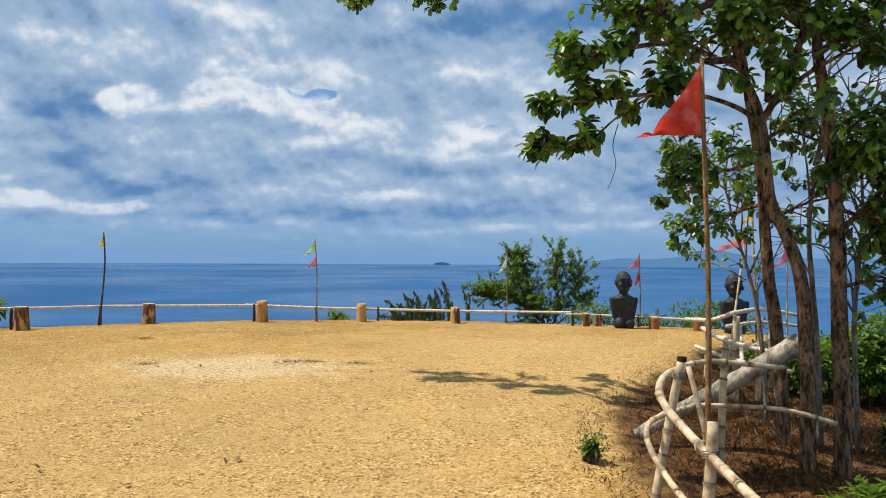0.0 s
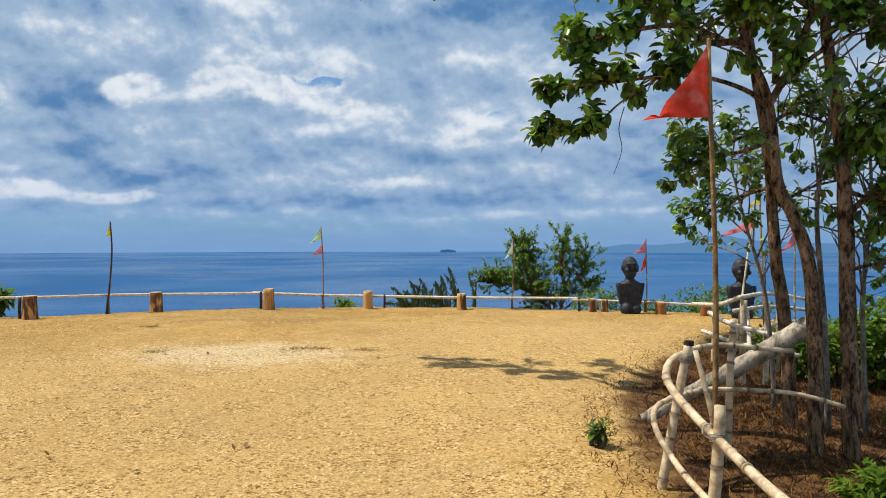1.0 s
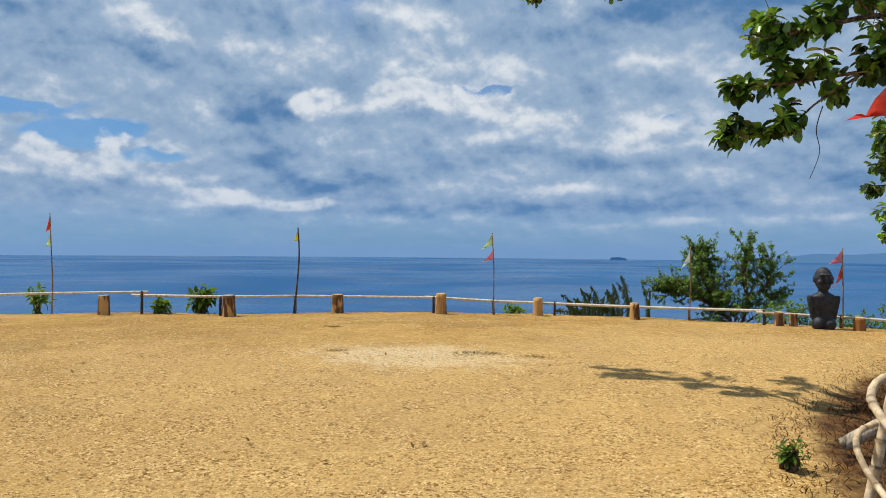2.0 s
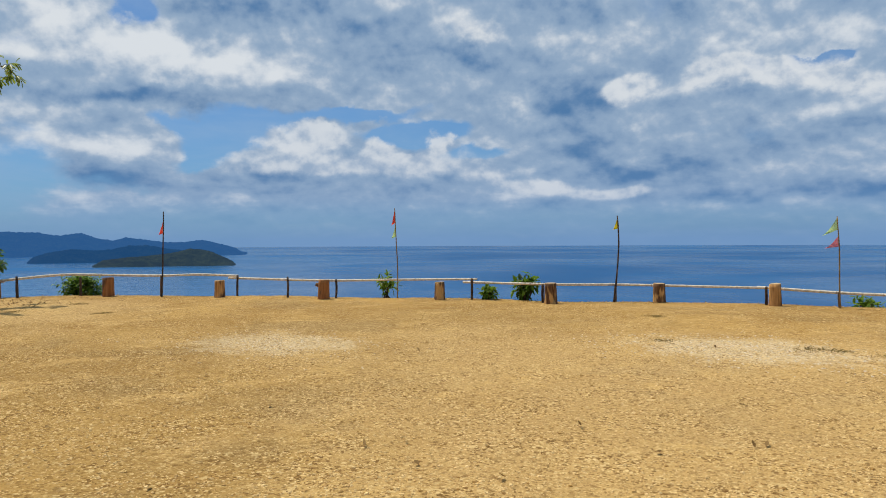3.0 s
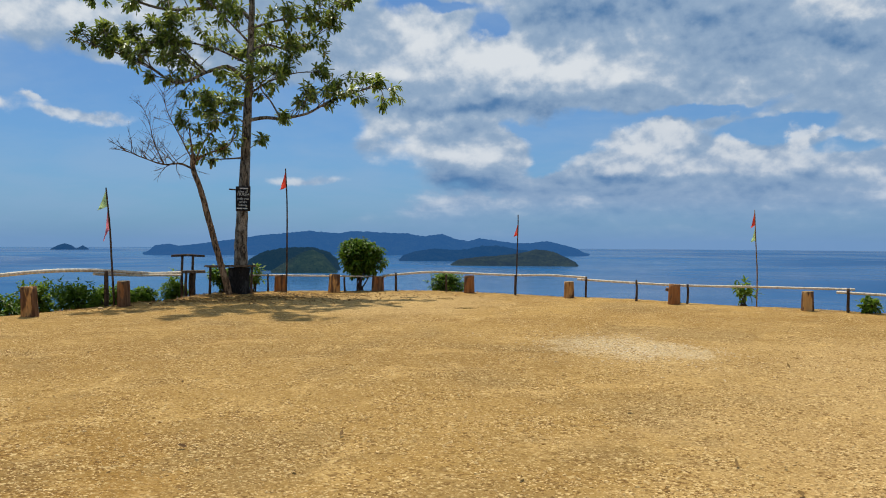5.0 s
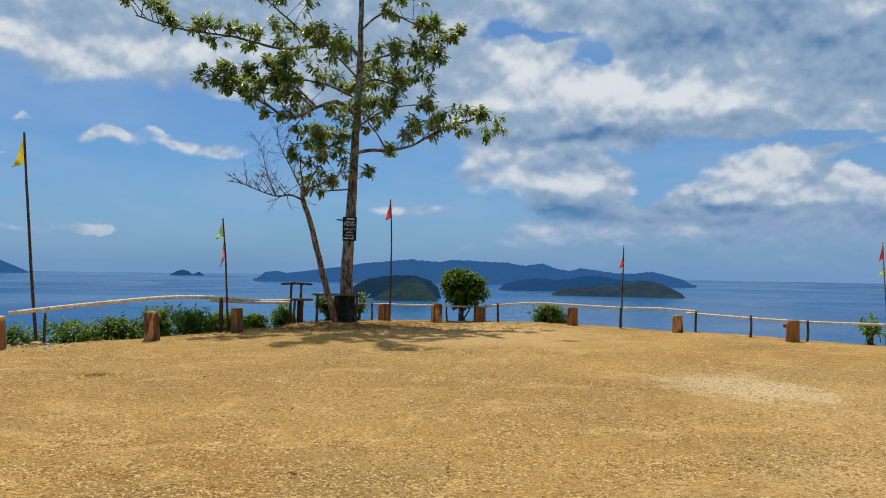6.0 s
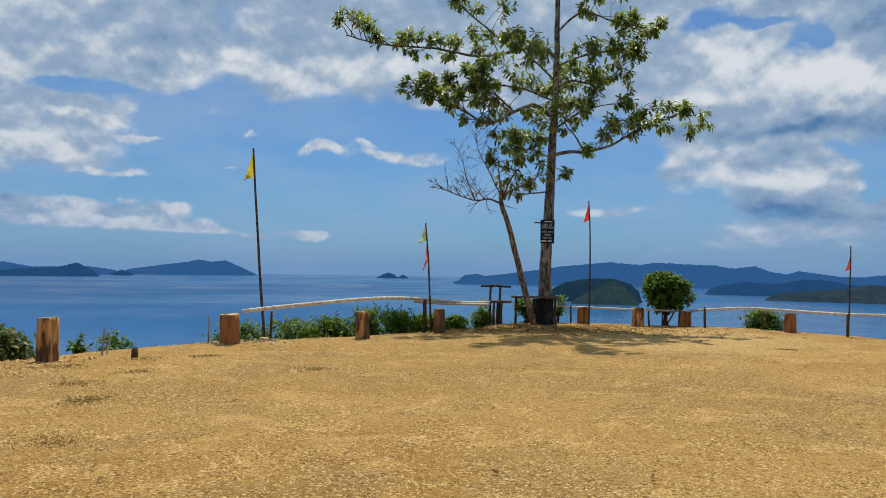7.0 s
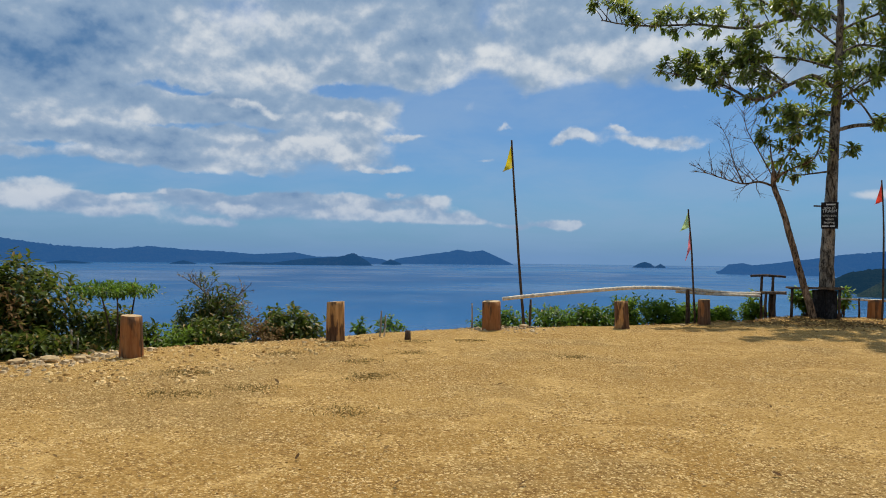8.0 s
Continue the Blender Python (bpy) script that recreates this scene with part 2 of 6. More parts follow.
veil = w.noise(w.v("MULTIPLY", sky_at, (0.7, 0.7, 1.2)), 0.7, 7.0, 0.6, 0.2)
col = w.mix(w.span(veil, 0.35, 0.70, 0.20, 0.54), col, (0.34, 0.485, 0.68))
col = w.mix(deck, col, deck_col)
col = w.mix(heap, col, heap_col)
col = w.mix(haze, col, (0.160, 0.312, 0.595))
bg = w.add("ShaderNodeBackground")
w.put(bg.inputs[0], col)
w.put(bg.inputs[1], 1.0)
w.tree.links.new(bg.outputs[0], w.add("ShaderNodeOutputWorld").inputs[0])


# ---- materials ----
def material(name, build):
    mat = bpy.data.materials.new(name)
    mat.use_nodes = True
    s = Nodes(mat.node_tree)
    shader = build(s)
    s.tree.links.new(shader, s.add("ShaderNodeOutputMaterial").inputs[0])
    return mat


def surface(s, color, rough=0.8, normal=None, metal=0.0, spec=0.4, dusty=0.0):
    p = s.add("ShaderNodeBsdfPrincipled")
    s.put(p.inputs["Base Color"], (*color, 1) if isinstance(color, tuple) else color)
    s.put(p.inputs["Roughness"], rough)
    s.put(p.inputs["Metallic"], metal)
    s.put(p.inputs["Diffuse Roughness"], dusty)
    s.put(p.inputs["Specular IOR Level"], spec)
    if normal:
        s.put(p.inputs["Normal"], normal)
    return p.outputs[0]


def place(s):
    return s.add("ShaderNodeNewGeometry").outputs["Position"]


def local(s):
    return s.add("ShaderNodeTexCoord").outputs["Object"]


def chance(s):
    return s.add("ShaderNodeObjectInfo").outputs["Random"]


def piece(s):
    return s.add("ShaderNodeNewGeometry").outputs["Random Per Island"]


def dirt(s):
    p = place(s)
    x, y, z = s.xyz(p)
    broad = s.noise(p, 0.28, 4, 0.6, 0.4)
    mid = s.noise(p, 2.2, 5, 0.6)
    fine = s.noise(p, 20, 5, 0.72)
    c = s.mix(s.span(broad, 0.38, 0.62), (0.345, 0.196, 0.050), (0.480, 0.290, 0.082))
    c = s.mix(s.m("MULTIPLY", s.span(s.noise(p, 0.9, 5, 0.65, 0.6), 0.54, 0.70), 0.45), c, (0.300, 0.150, 0.036))
    # greyer, browner earth towards the tall tree
    grey = 0.0
    for cx, cy, rx, ry in ((-13.0, 1.0, 7.0, 6.0), (-7.0, 4.0, 3.5, 3.0), (-9.0, 11.0, 3.0, 3.5), (-7.0, -6.0, 5.0, 4.0)):
        qx = s.m("DIVIDE", s.m("SUBTRACT", x, cx), rx)
        qy = s.m("DIVIDE", s.m("SUBTRACT", y, cy), ry)
        grey = s.m("ADD", grey, s.m("EXPONENT", s.m("MULTIPLY", s.m("MULTIPLY_ADD", qx, qx, s.m("MULTIPLY", qy, qy)), -1.0)))
    grey = s.span(s.m("ADD", grey, s.m("MULTIPLY", s.m("SUBTRACT", broad, 0.5), 1.8)), 0.2, 1.1)
    c = s.mix(s.m("MULTIPLY", grey, 0.50), c, (0.345, 0.212, 0.066))
    c = s.mix(s.m("MULTIPLY", s.span(s.noise(p, 0.42, 5, 0.6, 0.5), 0.50, 0.64), 0.55), c, (0.275, 0.178, 0.066))
    # broad patches where the earth is paler
    lighter = 0.0
    for cx, cy, rx, ry in ((-5.0, 8.0, 5.5, 4.0), (-17.0, 5.0, 3.5, 2.2), (-18.6, 6.2, 2.4, 2.6), (-2.0, 4.0, 2.5, 2.5), (0.2, 8.6, 1.6, 2.4), (0.5, 13.0, 3.5, 3.5)):
        qx = s.m("DIVIDE", s.m("SUBTRACT", x, cx), rx)
        qy = s.m("DIVIDE", s.m("SUBTRACT", y, cy), ry)
        lighter = s.m("ADD", lighter, s.m("EXPONENT", s.m("MULTIPLY", s.m("MULTIPLY_ADD", qx, qx, s.m("MULTIPLY", qy, qy)), -1.0)))
    lighter = s.span(s.m("ADD", lighter, s.m("MULTIPLY", s.m("SUBTRACT", s.noise(p, 0.8, 5, 0.65), 0.5), 1.6)), 0.25, 1.0)
    c = s.mix(s.m("MULTIPLY", lighter, 0.50), c, (0.610, 0.415, 0.178))
    c = s.mix(s.m("MULTIPLY", s.span(fine, 0.50, 0.72), 0.45), c, (0.600, 0.390, 0.150))
    c = s.mix(s.m("MULTIPLY", s.span(fine, 0.46, 0.28), 0.40), c, (0.215, 0.105, 0.025))
    # thin sheets of dried mud in the low places
    sheet = s.noise(s.v("MULTIPLY", p, (1.0, 1.0, 0.0)), 1.25, 8, 0.66, 0.9)
    c = s.mix(s.m("MULTIPLY", s.span(sheet, 0.52, 0.64), s.span(fine, 0.30, 0.60, 0.25, 0.65)), c, (0.600, 0.390, 0.140))
    # pale crushed stone spread in two patches
    pale = 0.0
    for cx, cy, rx, ry in ((-3.95, 10.0, 1.7, 1.25), (-9.3, 6.3, 1.5, 1.15)):
        qx = s.m("DIVIDE", s.m("SUBTRACT", x, cx), rx)
        qy = s.m("DIVIDE", s.m("SUBTRACT", y, cy), ry)
        q = s.m("MULTIPLY_ADD", qx, qx, s.m("MULTIPLY", qy, qy))
        pale = s.m("ADD", pale, s.m("EXPONENT", s.m("MULTIPLY", q, -1.1)))
    pale = s.m("MULTIPLY", s.span(s.m("ADD", pale, s.m("MULTIPLY", s.m("SUBTRACT", mid, 0.5), 1.3)), 0.25, 0.75), s.span(fine, 0.30, 0.55))
    c = s.mix(s.m("MULTIPLY", pale, 0.72), c, (0.680, 0.540, 0.325))
    # loose grains: flat pale chips, darker bits and hollows with their shade painted in, thick in some places and thin
    # in others
    loose = s.span(s.noise(p, 1.5, 6, 0.68, 0.5), 0.40, 0.60)
    for scale, light, dark, weight in ((13.0, 0.92, 0.03, 0.50), (28.0, 0.78, 0.11, 0.72), (58.0, 0.72, 0.18, 0.88)):
        bed = s.v("ADD", p, s.v("SCALE", s.noise(p, scale * 0.9, 2, 0.5, 0.0, True), scale=0.55 / scale))
        cell = s.add("ShaderNodeTexVoronoi")
        s.put(cell.inputs["Vector"], s.v("MULTIPLY", bed, (1.0, 1.0, 0.3)))
        s.put(cell.inputs["Scale"], scale)
        k = s.xyz(cell.outputs["Color"])[0]
        body = s.span(cell.outputs["Distance"], 0.55, 0.30)
        amount = s.m("MULTIPLY", s.m("MULTIPLY_ADD", loose, 0.55, 0.45), weight)
        c = s.mix(s.m("MULTIPLY", s.m("MULTIPLY", s.span(k, light, light + 0.05), body), amount), c, (0.800, 0.590, 0.275))
        c = s.mix(s.m("MULTIPLY", s.span(k, dark, dark - 0.05), amount), c, (0.170, 0.085, 0.023))
    # beyond the brow: dry litter and soil, darkened to carry the shade under trees
    e = s.add("ShaderNodeAttribute", attribute_name="brow").outputs["Fac"]
    litter = s.mix(s.span(s.noise(p, 9, 5, 0.7), 0.35, 0.65), (0.026, 0.013, 0.007), (0.165, 0.082, 0.030))
    c = s.mix(s.span(s.m("ADD", e, s.m("MULTIPLY", s.m("SUBTRACT", mid, 0.5), 0.9)), -0.05, 0.45), c, litter)
    grit = s.voronoi(p, 38)
    h = s.m("ADD", s.m("MULTIPLY", fine, 0.8), s.m("MULTIPLY_ADD", grit, -0.35, s.m("MULTIPLY", mid, 0.5)))
    return surface(s, c, 0.95, s.bump(h, 0.85, 0.036), spec=0.1, dusty=0.25)


def sea_water(s):
    p = place(s)
    streak = s.noise(s.v("MULTIPLY", p, (0.0009, 0.0009, 0.0)), 1.0, 7, 0.62, 0.6)
    band = s.noise(s.v("MULTIPLY", p, (0.0022, 0.0022, 0.0)), 1.0, 6, 0.66, 0.8)
    ruffle = s.noise(p, 0.03, 5, 0.65)
    c = s.mix(s.span(streak, 0.35, 0.65), (0.006, 0.068, 0.196), (0.014, 0.104, 0.268))
    d = s.add("ShaderNodeBsdfDiffuse")
    s.put(d.inputs[0], c)
    g = s.add("ShaderNodeBsdfGlossy")
    s.put(g.inputs["Roughness"], s.span(streak, 0.35, 0.65, 0.22, 0.12))
    s.put(g.inputs["Normal"], s.bump(ruffle, 0.2, 5.0))
    mix = s.add("ShaderNodeMixShader")
    s.put(mix.inputs[0], s.span(s.m("ADD", s.m("MULTIPLY", streak, 0.5), s.m("MULTIPLY", band, 0.5)), 0.38, 0.64, 0.14, 0.54))
    s.put(mix.inputs[1], d.outputs[0])
    s.put(mix.inputs[2], g.outputs[0])
    return mix.outputs[0]


def bark(dark, light, scale=9.0):
    def build(s):
        p = local(s)
        n = s.noise(s.v("MULTIPLY", p, (1, 1, 0.28)), scale * 2.2, 7, 0.70, 0.4)
        blot = s.noise(s.v("MULTIPLY", p, (1, 1, 0.5)), scale * 0.7, 5, 0.65)
        flake = s.noise(s.v("MULTIPLY", p, (1, 1, 0.6)), scale * 5.0, 4, 0.7)
        c = s.mix(s.span(n, 0.38, 0.60), dark, light)
        c = s.mix(s.m("MULTIPLY", s.span(blot, 0.54, 0.62), 0.65), c, tuple(min(1, v * 1.5 + 0.03) for v in light))
        c = s.mix(s.m("MULTIPLY", s.span(flake, 0.46, 0.36), 0.7), c, dark)
        return surface(s, c, 0.9, s.bump(s.m("MULTIPLY_ADD", flake, 0.4, n), 1.0, 0.04), spec=0.15)
    return build


def bamboo(s):
    p = local(s)
    n = s.noise(p, 16, 6, 0.7)
    stain = s.noise(p, 3.6, 4, 0.6)
    c = s.mix(s.span(n, 0.3, 0.7), (0.40, 0.285, 0.155), (0.74, 0.60, 0.40))
    c = s.mix(s.m("MULTIPLY", s.span(stain, 0.52, 0.68), 0.75), c, (0.15, 0.105, 0.065))
    c = s.mix(s.m("MULTIPLY", s.span(stain, 0.42, 0.30), 0.6), c, (0.60, 0.53, 0.42))
    joint = s.add("ShaderNodeAttribute", attribute_name="mark").outputs["Fac"]
    c = s.mix(s.m("MULTIPLY", joint, 0.9), c, (0.085, 0.055, 0.030))
    return surface(s, c, 0.6, s.bump(n, 0.4, 0.012), spec=0.3)


def log_side(s):
    p = local(s)
    r = chance(s)
    off = s.v("ADD", p, s.v("SCALE", (7.0, 3.0, 5.0), scale=r))
    grain = s.noise(s.v("MULTIPLY", off, (16, 16, 1.6)), 1.0, 6, 0.65)
    patch = s.noise(s.v("MULTIPLY", off, (6, 6, 1.5)), 1.0, 3, 0.55)
    c = s.mix(s.span(grain, 0.3, 0.7), (0.27, 0.125, 0.040), (0.62, 0.340, 0.125))
    c = s.mix(s.m("MULTIPLY", s.span(s.m("FRACT", s.m("MULTIPLY", r, 13.0)), 0.45, 0.75), 0.6), c, (0.20, 0.055, 0.018))
    c = s.mix(s.m("MULTIPLY", s.span(s.m("FRACT", s.m("MULTIPLY", r, 13.0)), 0.36, 0.22), 0.6), c, (0.58, 0.36, 0.14))
    bark_at = s.span(s.m("ADD", patch, s.m("MULTIPLY", s.m("SUBTRACT", r, 0.5), 0.16)), 0.48, 0.55)
    c = s.mix(bark_at, c, s.mix(s.span(grain, 0.35, 0.65), (0.075, 0.035, 0.016), (0.19, 0.10, 0.05)))
    return surface(s, c, 0.85, s.bump(s.m("ADD", grain, bark_at), 0.6, 0.012), spec=0.2)


def log_cut(s):
    p = local(s)
    x, y, z = s.xyz(p)
    ring = s.m("SINE", s.m("MULTIPLY", s.m("SQRT", s.m("MULTIPLY_ADD", x, x, s.m("MULTIPLY", y, y))), 260))
    n = s.noise(p, 18, 4, 0.6)
    c = s.mix(s.m("ADD", s.m("MULTIPLY", ring, 0.2), n), (0.34, 0.20, 0.09), (0.62, 0.45, 0.25))
    return surface(s, c, 0.85, spec=0.2)


def leaf(dark, light, gloss=0.45, glow=0.35, dry=0.0, spec=0.15, bias=1.0):
    def build(s):
        r = piece(s)
        c = s.mix(s.m("POWER", r, bias), dark, light)
        if dry:
            c = s.mix(s.span(s.m("FRACT", s.m("MULTIPLY", r, 37.0)), 1 - dry, 1 - dry + 0.02), c, (0.30, 0.20, 0.06))
        a = surface(s, c, gloss, spec=spec)
        t = s.add("ShaderNodeBsdfTranslucent")
        s.put(t.inputs[0], s.mix(0.5, c, tuple(min(1, v * 2.2) for v in light)))
        mix = s.add("ShaderNodeMixShader")
        s.put(mix.inputs[0], glow)
        s.put(mix.inputs[1], a)
        s.put(mix.inputs[2], t.outputs[0])
        return mix.outputs[0]
    return build


def cloth(color):
    def build(s):
        p = local(s)
        n = s.noise(p, 30, 4, 0.6)
        fold = s.noise(p, 6, 3, 0.5)
        c = s.mix(s.span(n, 0.3, 0.7), tuple(v * 0.8 for v in color), color)
        c = s.mix(s.m("MULTIPLY", s.span(fold, 0.52, 0.70), 0.4), c, tuple(v * 0.55 + 0.40 for v in color))
        a = surface(s, c, 0.8, spec=0.2)
        t = s.add("ShaderNodeBsdfTranslucent")
        s.put(t.inputs[0], c)
        mix = s.add("ShaderNodeMixShader")
        s.put(mix.inputs[0], 0.55)
        s.put(mix.inputs[1], a)
        s.put(mix.inputs[2], t.outputs[0])
        return mix.outputs[0]
    return build


def carved(s):
    p = local(s)
    n = s.noise(p, 11, 5, 0.65)
    grain = s.noise(s.v("MULTIPLY", p, (30, 30, 4)), 1.0, 4, 0.6)
    c = s.mix(s.span(n, 0.35, 0.7), (0.008, 0.009, 0.013), (0.032, 0.037, 0.050))
    return surface(s, c, 0.62, s.bump(s.m("ADD", n, grain), 0.45, 0.01), spec=0.4)


def stone(s):
    p = place(s)
    n = s.noise(p, 14, 5, 0.65)
    c = s.mix(s.span(n, 0.3, 0.7), (0.38, 0.27, 0.14), (0.62, 0.50, 0.33))
    c = s.mix(s.m("MULTIPLY", piece(s), 0.5), c, (0.40, 0.26, 0.10))
    return surface(s, c, 0.9, s.bump(n, 0.5, 0.01), spec=0.2)


def island_cover(haze_glow, veil, wood_tone=1.0):
    """Wooded hills with sea haze painted in: a blue emission mixed over their cover."""
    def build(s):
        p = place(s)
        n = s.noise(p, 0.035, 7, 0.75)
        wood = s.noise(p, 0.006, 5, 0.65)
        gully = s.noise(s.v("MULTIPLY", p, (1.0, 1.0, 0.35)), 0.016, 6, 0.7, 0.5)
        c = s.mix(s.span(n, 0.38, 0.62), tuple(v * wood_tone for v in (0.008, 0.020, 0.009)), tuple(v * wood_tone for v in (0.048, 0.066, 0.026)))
        # gully shade painted in: hollows of the bump go near black
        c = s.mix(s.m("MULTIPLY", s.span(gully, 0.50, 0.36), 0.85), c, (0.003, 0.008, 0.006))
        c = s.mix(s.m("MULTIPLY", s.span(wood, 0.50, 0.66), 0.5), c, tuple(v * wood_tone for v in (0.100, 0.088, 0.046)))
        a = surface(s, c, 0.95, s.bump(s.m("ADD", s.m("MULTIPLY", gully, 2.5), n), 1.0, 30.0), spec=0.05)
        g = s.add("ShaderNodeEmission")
        s.put(g.inputs[0], (*haze_glow, 1))
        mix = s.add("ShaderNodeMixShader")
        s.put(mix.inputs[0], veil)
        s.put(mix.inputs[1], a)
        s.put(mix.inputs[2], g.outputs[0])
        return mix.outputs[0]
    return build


M_DIRT = material("dry_earth", dirt)
M_SEA = material("sea_water", sea_water)
M_BAMBOO = material("weathered_bamboo", bamboo)
def bleached(s):
    p = local(s)
    n = s.noise(p, 16, 5, 0.7)
    c = s.mix(s.span(n, 0.3, 0.7), (0.44, 0.36, 0.26), (0.80, 0.72, 0.59))
    c = s.mix(s.m("MULTIPLY", s.span(s.noise(p, 2.2, 3, 0.6), 0.58, 0.70), 0.6), c, (0.24, 0.18, 0.12))
    joint = s.add("ShaderNodeAttribute", attribute_name="mark").outputs["Fac"]
    c = s.mix(s.m("MULTIPLY", joint, 0.45), c, (0.24, 0.18, 0.11))
    return surface(s, c, 0.6, s.bump(n, 0.3, 0.01), spec=0.3)


M_BLEACHED = material("sun_bleached_bamboo", bleached)
M_LOG = material("debarked_log", log_side)
M_CUT = material("sawn_end", log_cut)
M_TRUNK = material("grey_brown_bark", bark((0.026, 0.014, 0.008), (0.33, 0.205, 0.115), 11.0))
M_TRUNK_TALL = material("mottled_bark", bark((0.030, 0.023, 0.017), (0.29, 0.235, 0.170), 7.0))
M_STICK = material("dark_stick", bark((0.045, 0.030, 0.020), (0.13, 0.085, 0.055), 14.0))
M_POLE = material("tan_pole", bark((0.20, 0.115, 0.045), (0.38, 0.24, 0.11), 12.0))
M_FALLEN = material("bleached_wood", bark((0.16, 0.130, 0.092), (0.50, 0.435, 0.335), 5.0))
M_BROAD = material("broad_green_leaf", leaf((0.003, 0.012, 0.003), (0.27, 0.47, 0.050), 0.28, 0.18, 0.02, 0.55, 1.9))
def broad_one(s):
    r = chance(s)
    c = s.mix(s.m("POWER", r, 1.6), (0.004, 0.016, 0.003), (0.27, 0.47, 0.050))
    c = s.mix(s.span(s.m("FRACT", s.m("MULTIPLY", r, 37.0)), 0.95, 0.97), c, (0.32, 0.21, 0.05))
    t = s.add("ShaderNodeBsdfTranslucent")
    s.put(t.inputs[0], s.mix(0.5, c, (0.26, 0.42, 0.05)))
    mix = s.add("ShaderNodeMixShader")
    s.put(mix.inputs[0], 0.22)
    s.put(mix.inputs[1], surface(s, c, 0.28, spec=0.5))
    s.put(mix.inputs[2], t.outputs[0])
    return mix.outputs[0]


M_BROAD_ONE = material("single_broad_leaf", broad_one)
M_LONG = material("long_olive_leaf", leaf((0.011, 0.025, 0.004), (0.290, 0.350, 0.058), 0.38, 0.32, 0.04, 0.30, 1.5))
M_SHRUB = material("shrub_leaf", leaf((0.008, 0.024, 0.003), (0.165, 0.285, 0.026), 0.50, 0.26, 0.03, 0.20, 1.7))
M_THICKET = material("thicket_leaf", leaf((0.008, 0.020, 0.003), (0.105, 0.140, 0.018), 0.5, 0.30, 0.14, 0.2, 1.3))
M_FRESH = material("fresh_small_leaf", leaf((0.012, 0.036, 0.004), (0.20, 0.33, 0.042), 0.42, 0.36, 0.02, 0.3, 1.3))
M_LIME = material("lime_leaf", leaf((0.045, 0.095, 0.010), (0.16, 0.24, 0.025), 0.45, 0.4))
M_DRY = material("dry_leaf", leaf((0.075, 0.040, 0.016), (0.24, 0.15, 0.055), 0.8, 0.25))
M_FROND = material("banana_leaf", leaf((0.018, 0.034, 0.010), (0.115, 0.150, 0.045), 0.45, 0.30))
M_STATUE = material("blackened_carving", carved)
M_STONE = material("pale_rubble", stone)
M_ROPE = material("pale_lashing", bark((0.30, 0.26, 0.19), (0.60, 0.54, 0.42), 30.0))


# ---- mesh tools ----
class Soup:
    """Vertices and faces gathered for one mesh."""

    def __init__(self):
        self.vs, self.fs, self.mark = [], [], {}

    def tube(self, pts, radii, sides=8, cap=True, rough=0.0):
        pts = [Vector(p) for p in pts]
        base = len(self.vs)
        side = None
        for i, p in enumerate(pts):
            d = (pts[min(i + 1, len(pts) - 1)] - pts[max(i - 1, 0)]).normalized()
            if side is None:
                side = d.orthogonal().normalized()
            side = (side - d * side.dot(d)).normalized()
            other = d.cross(side)
            for k in range(sides):
                a = 2 * math.pi * k / sides
                r = radii[i] * (1 + rough * noise.noise(Vector((p.x * 7 + math.cos(a), p.y * 7 + math.sin(a), p.z * 5))))
                self.vs.append(p + (side * math.cos(a) + other * math.sin(a)) * r)
        for i in range(len(pts) - 1):
            for k in range(sides):
                a, b = base + i * sides + k, base + i * sides + (k + 1) % sides
                self.fs.append((a, b, b + sides, a + sides))
        if cap:
            self.fs.append(tuple(base + k for k in reversed(range(sides))))
            self.fs.append(tuple(base + (len(pts) - 1) * sides + k for k in range(sides)))
        return self

    def leaf(self, at, out, up, length, width, droop=0.2, shape=((0.32, 0.46), (0.68, 0.40))):
        out = out.normalized()
        side = out.cross(up)
        side = side.normalized() if side.length > 1e-4 else out.orthogonal().normalized()
        nrm = side.cross(out)
        b = len(self.vs)
        edge = nrm * width * 0.18
        for v, hw in shape:
            mid = at + out * length * v - nrm * length * droop * v * v
            self.vs += [mid + side * width * hw + edge, mid, mid - side * width * hw + edge]
        self.vs += [at, at + out * length - nrm * length * droop]
        self.fs += [(b + 6, b, b + 1), (b + 6, b + 1, b + 2), (b, b + 3, b + 4, b + 1), (b + 1, b + 4, b + 5, b + 2), (b + 3, b + 7, b + 4), (b + 4, b + 7, b + 5)]

    def quad(self, a, b, c, d):
        k = len(self.vs)
        self.vs += [Vector(a), Vector(b), Vector(c), Vector(d)]
        self.fs.append((k, k + 1, k + 2, k + 3))

    def box(self, lo, hi):
        (x0, y0, z0), (x1, y1, z1) = lo, hi
        k = len(self.vs)
        self.vs += [Vector(q) for q in ((x0, y0, z0), (x1, y0, z0), (x1, y1, z0), (x0, y1, z0), (x0, y0, z1), (x1, y0, z1), (x1, y1, z1), (x0, y1, z1))]
        self.fs += [tuple(k + i for i in f) for f in ((3, 2, 1, 0), (4, 5, 6, 7), (0, 1, 5, 4), (1, 2, 6, 5), (2, 3, 7, 6), (3, 0, 4, 7))]
        return self

    def mesh(self, name, mat, smooth=True):
        me = bpy.data.meshes.new(name)
        me.from_pydata([tuple(v) for v in self.vs], [], self.fs)
        me.materials.append(mat)
        me.polygons.foreach_set("use_smooth", [smooth] * len(me.polygons))
        if self.mark:
            me.attributes.new("mark", "FLOAT", "POINT").data.foreach_set("value", [self.mark.get(i, 0.0) for i in range(len(self.vs))])
        return me


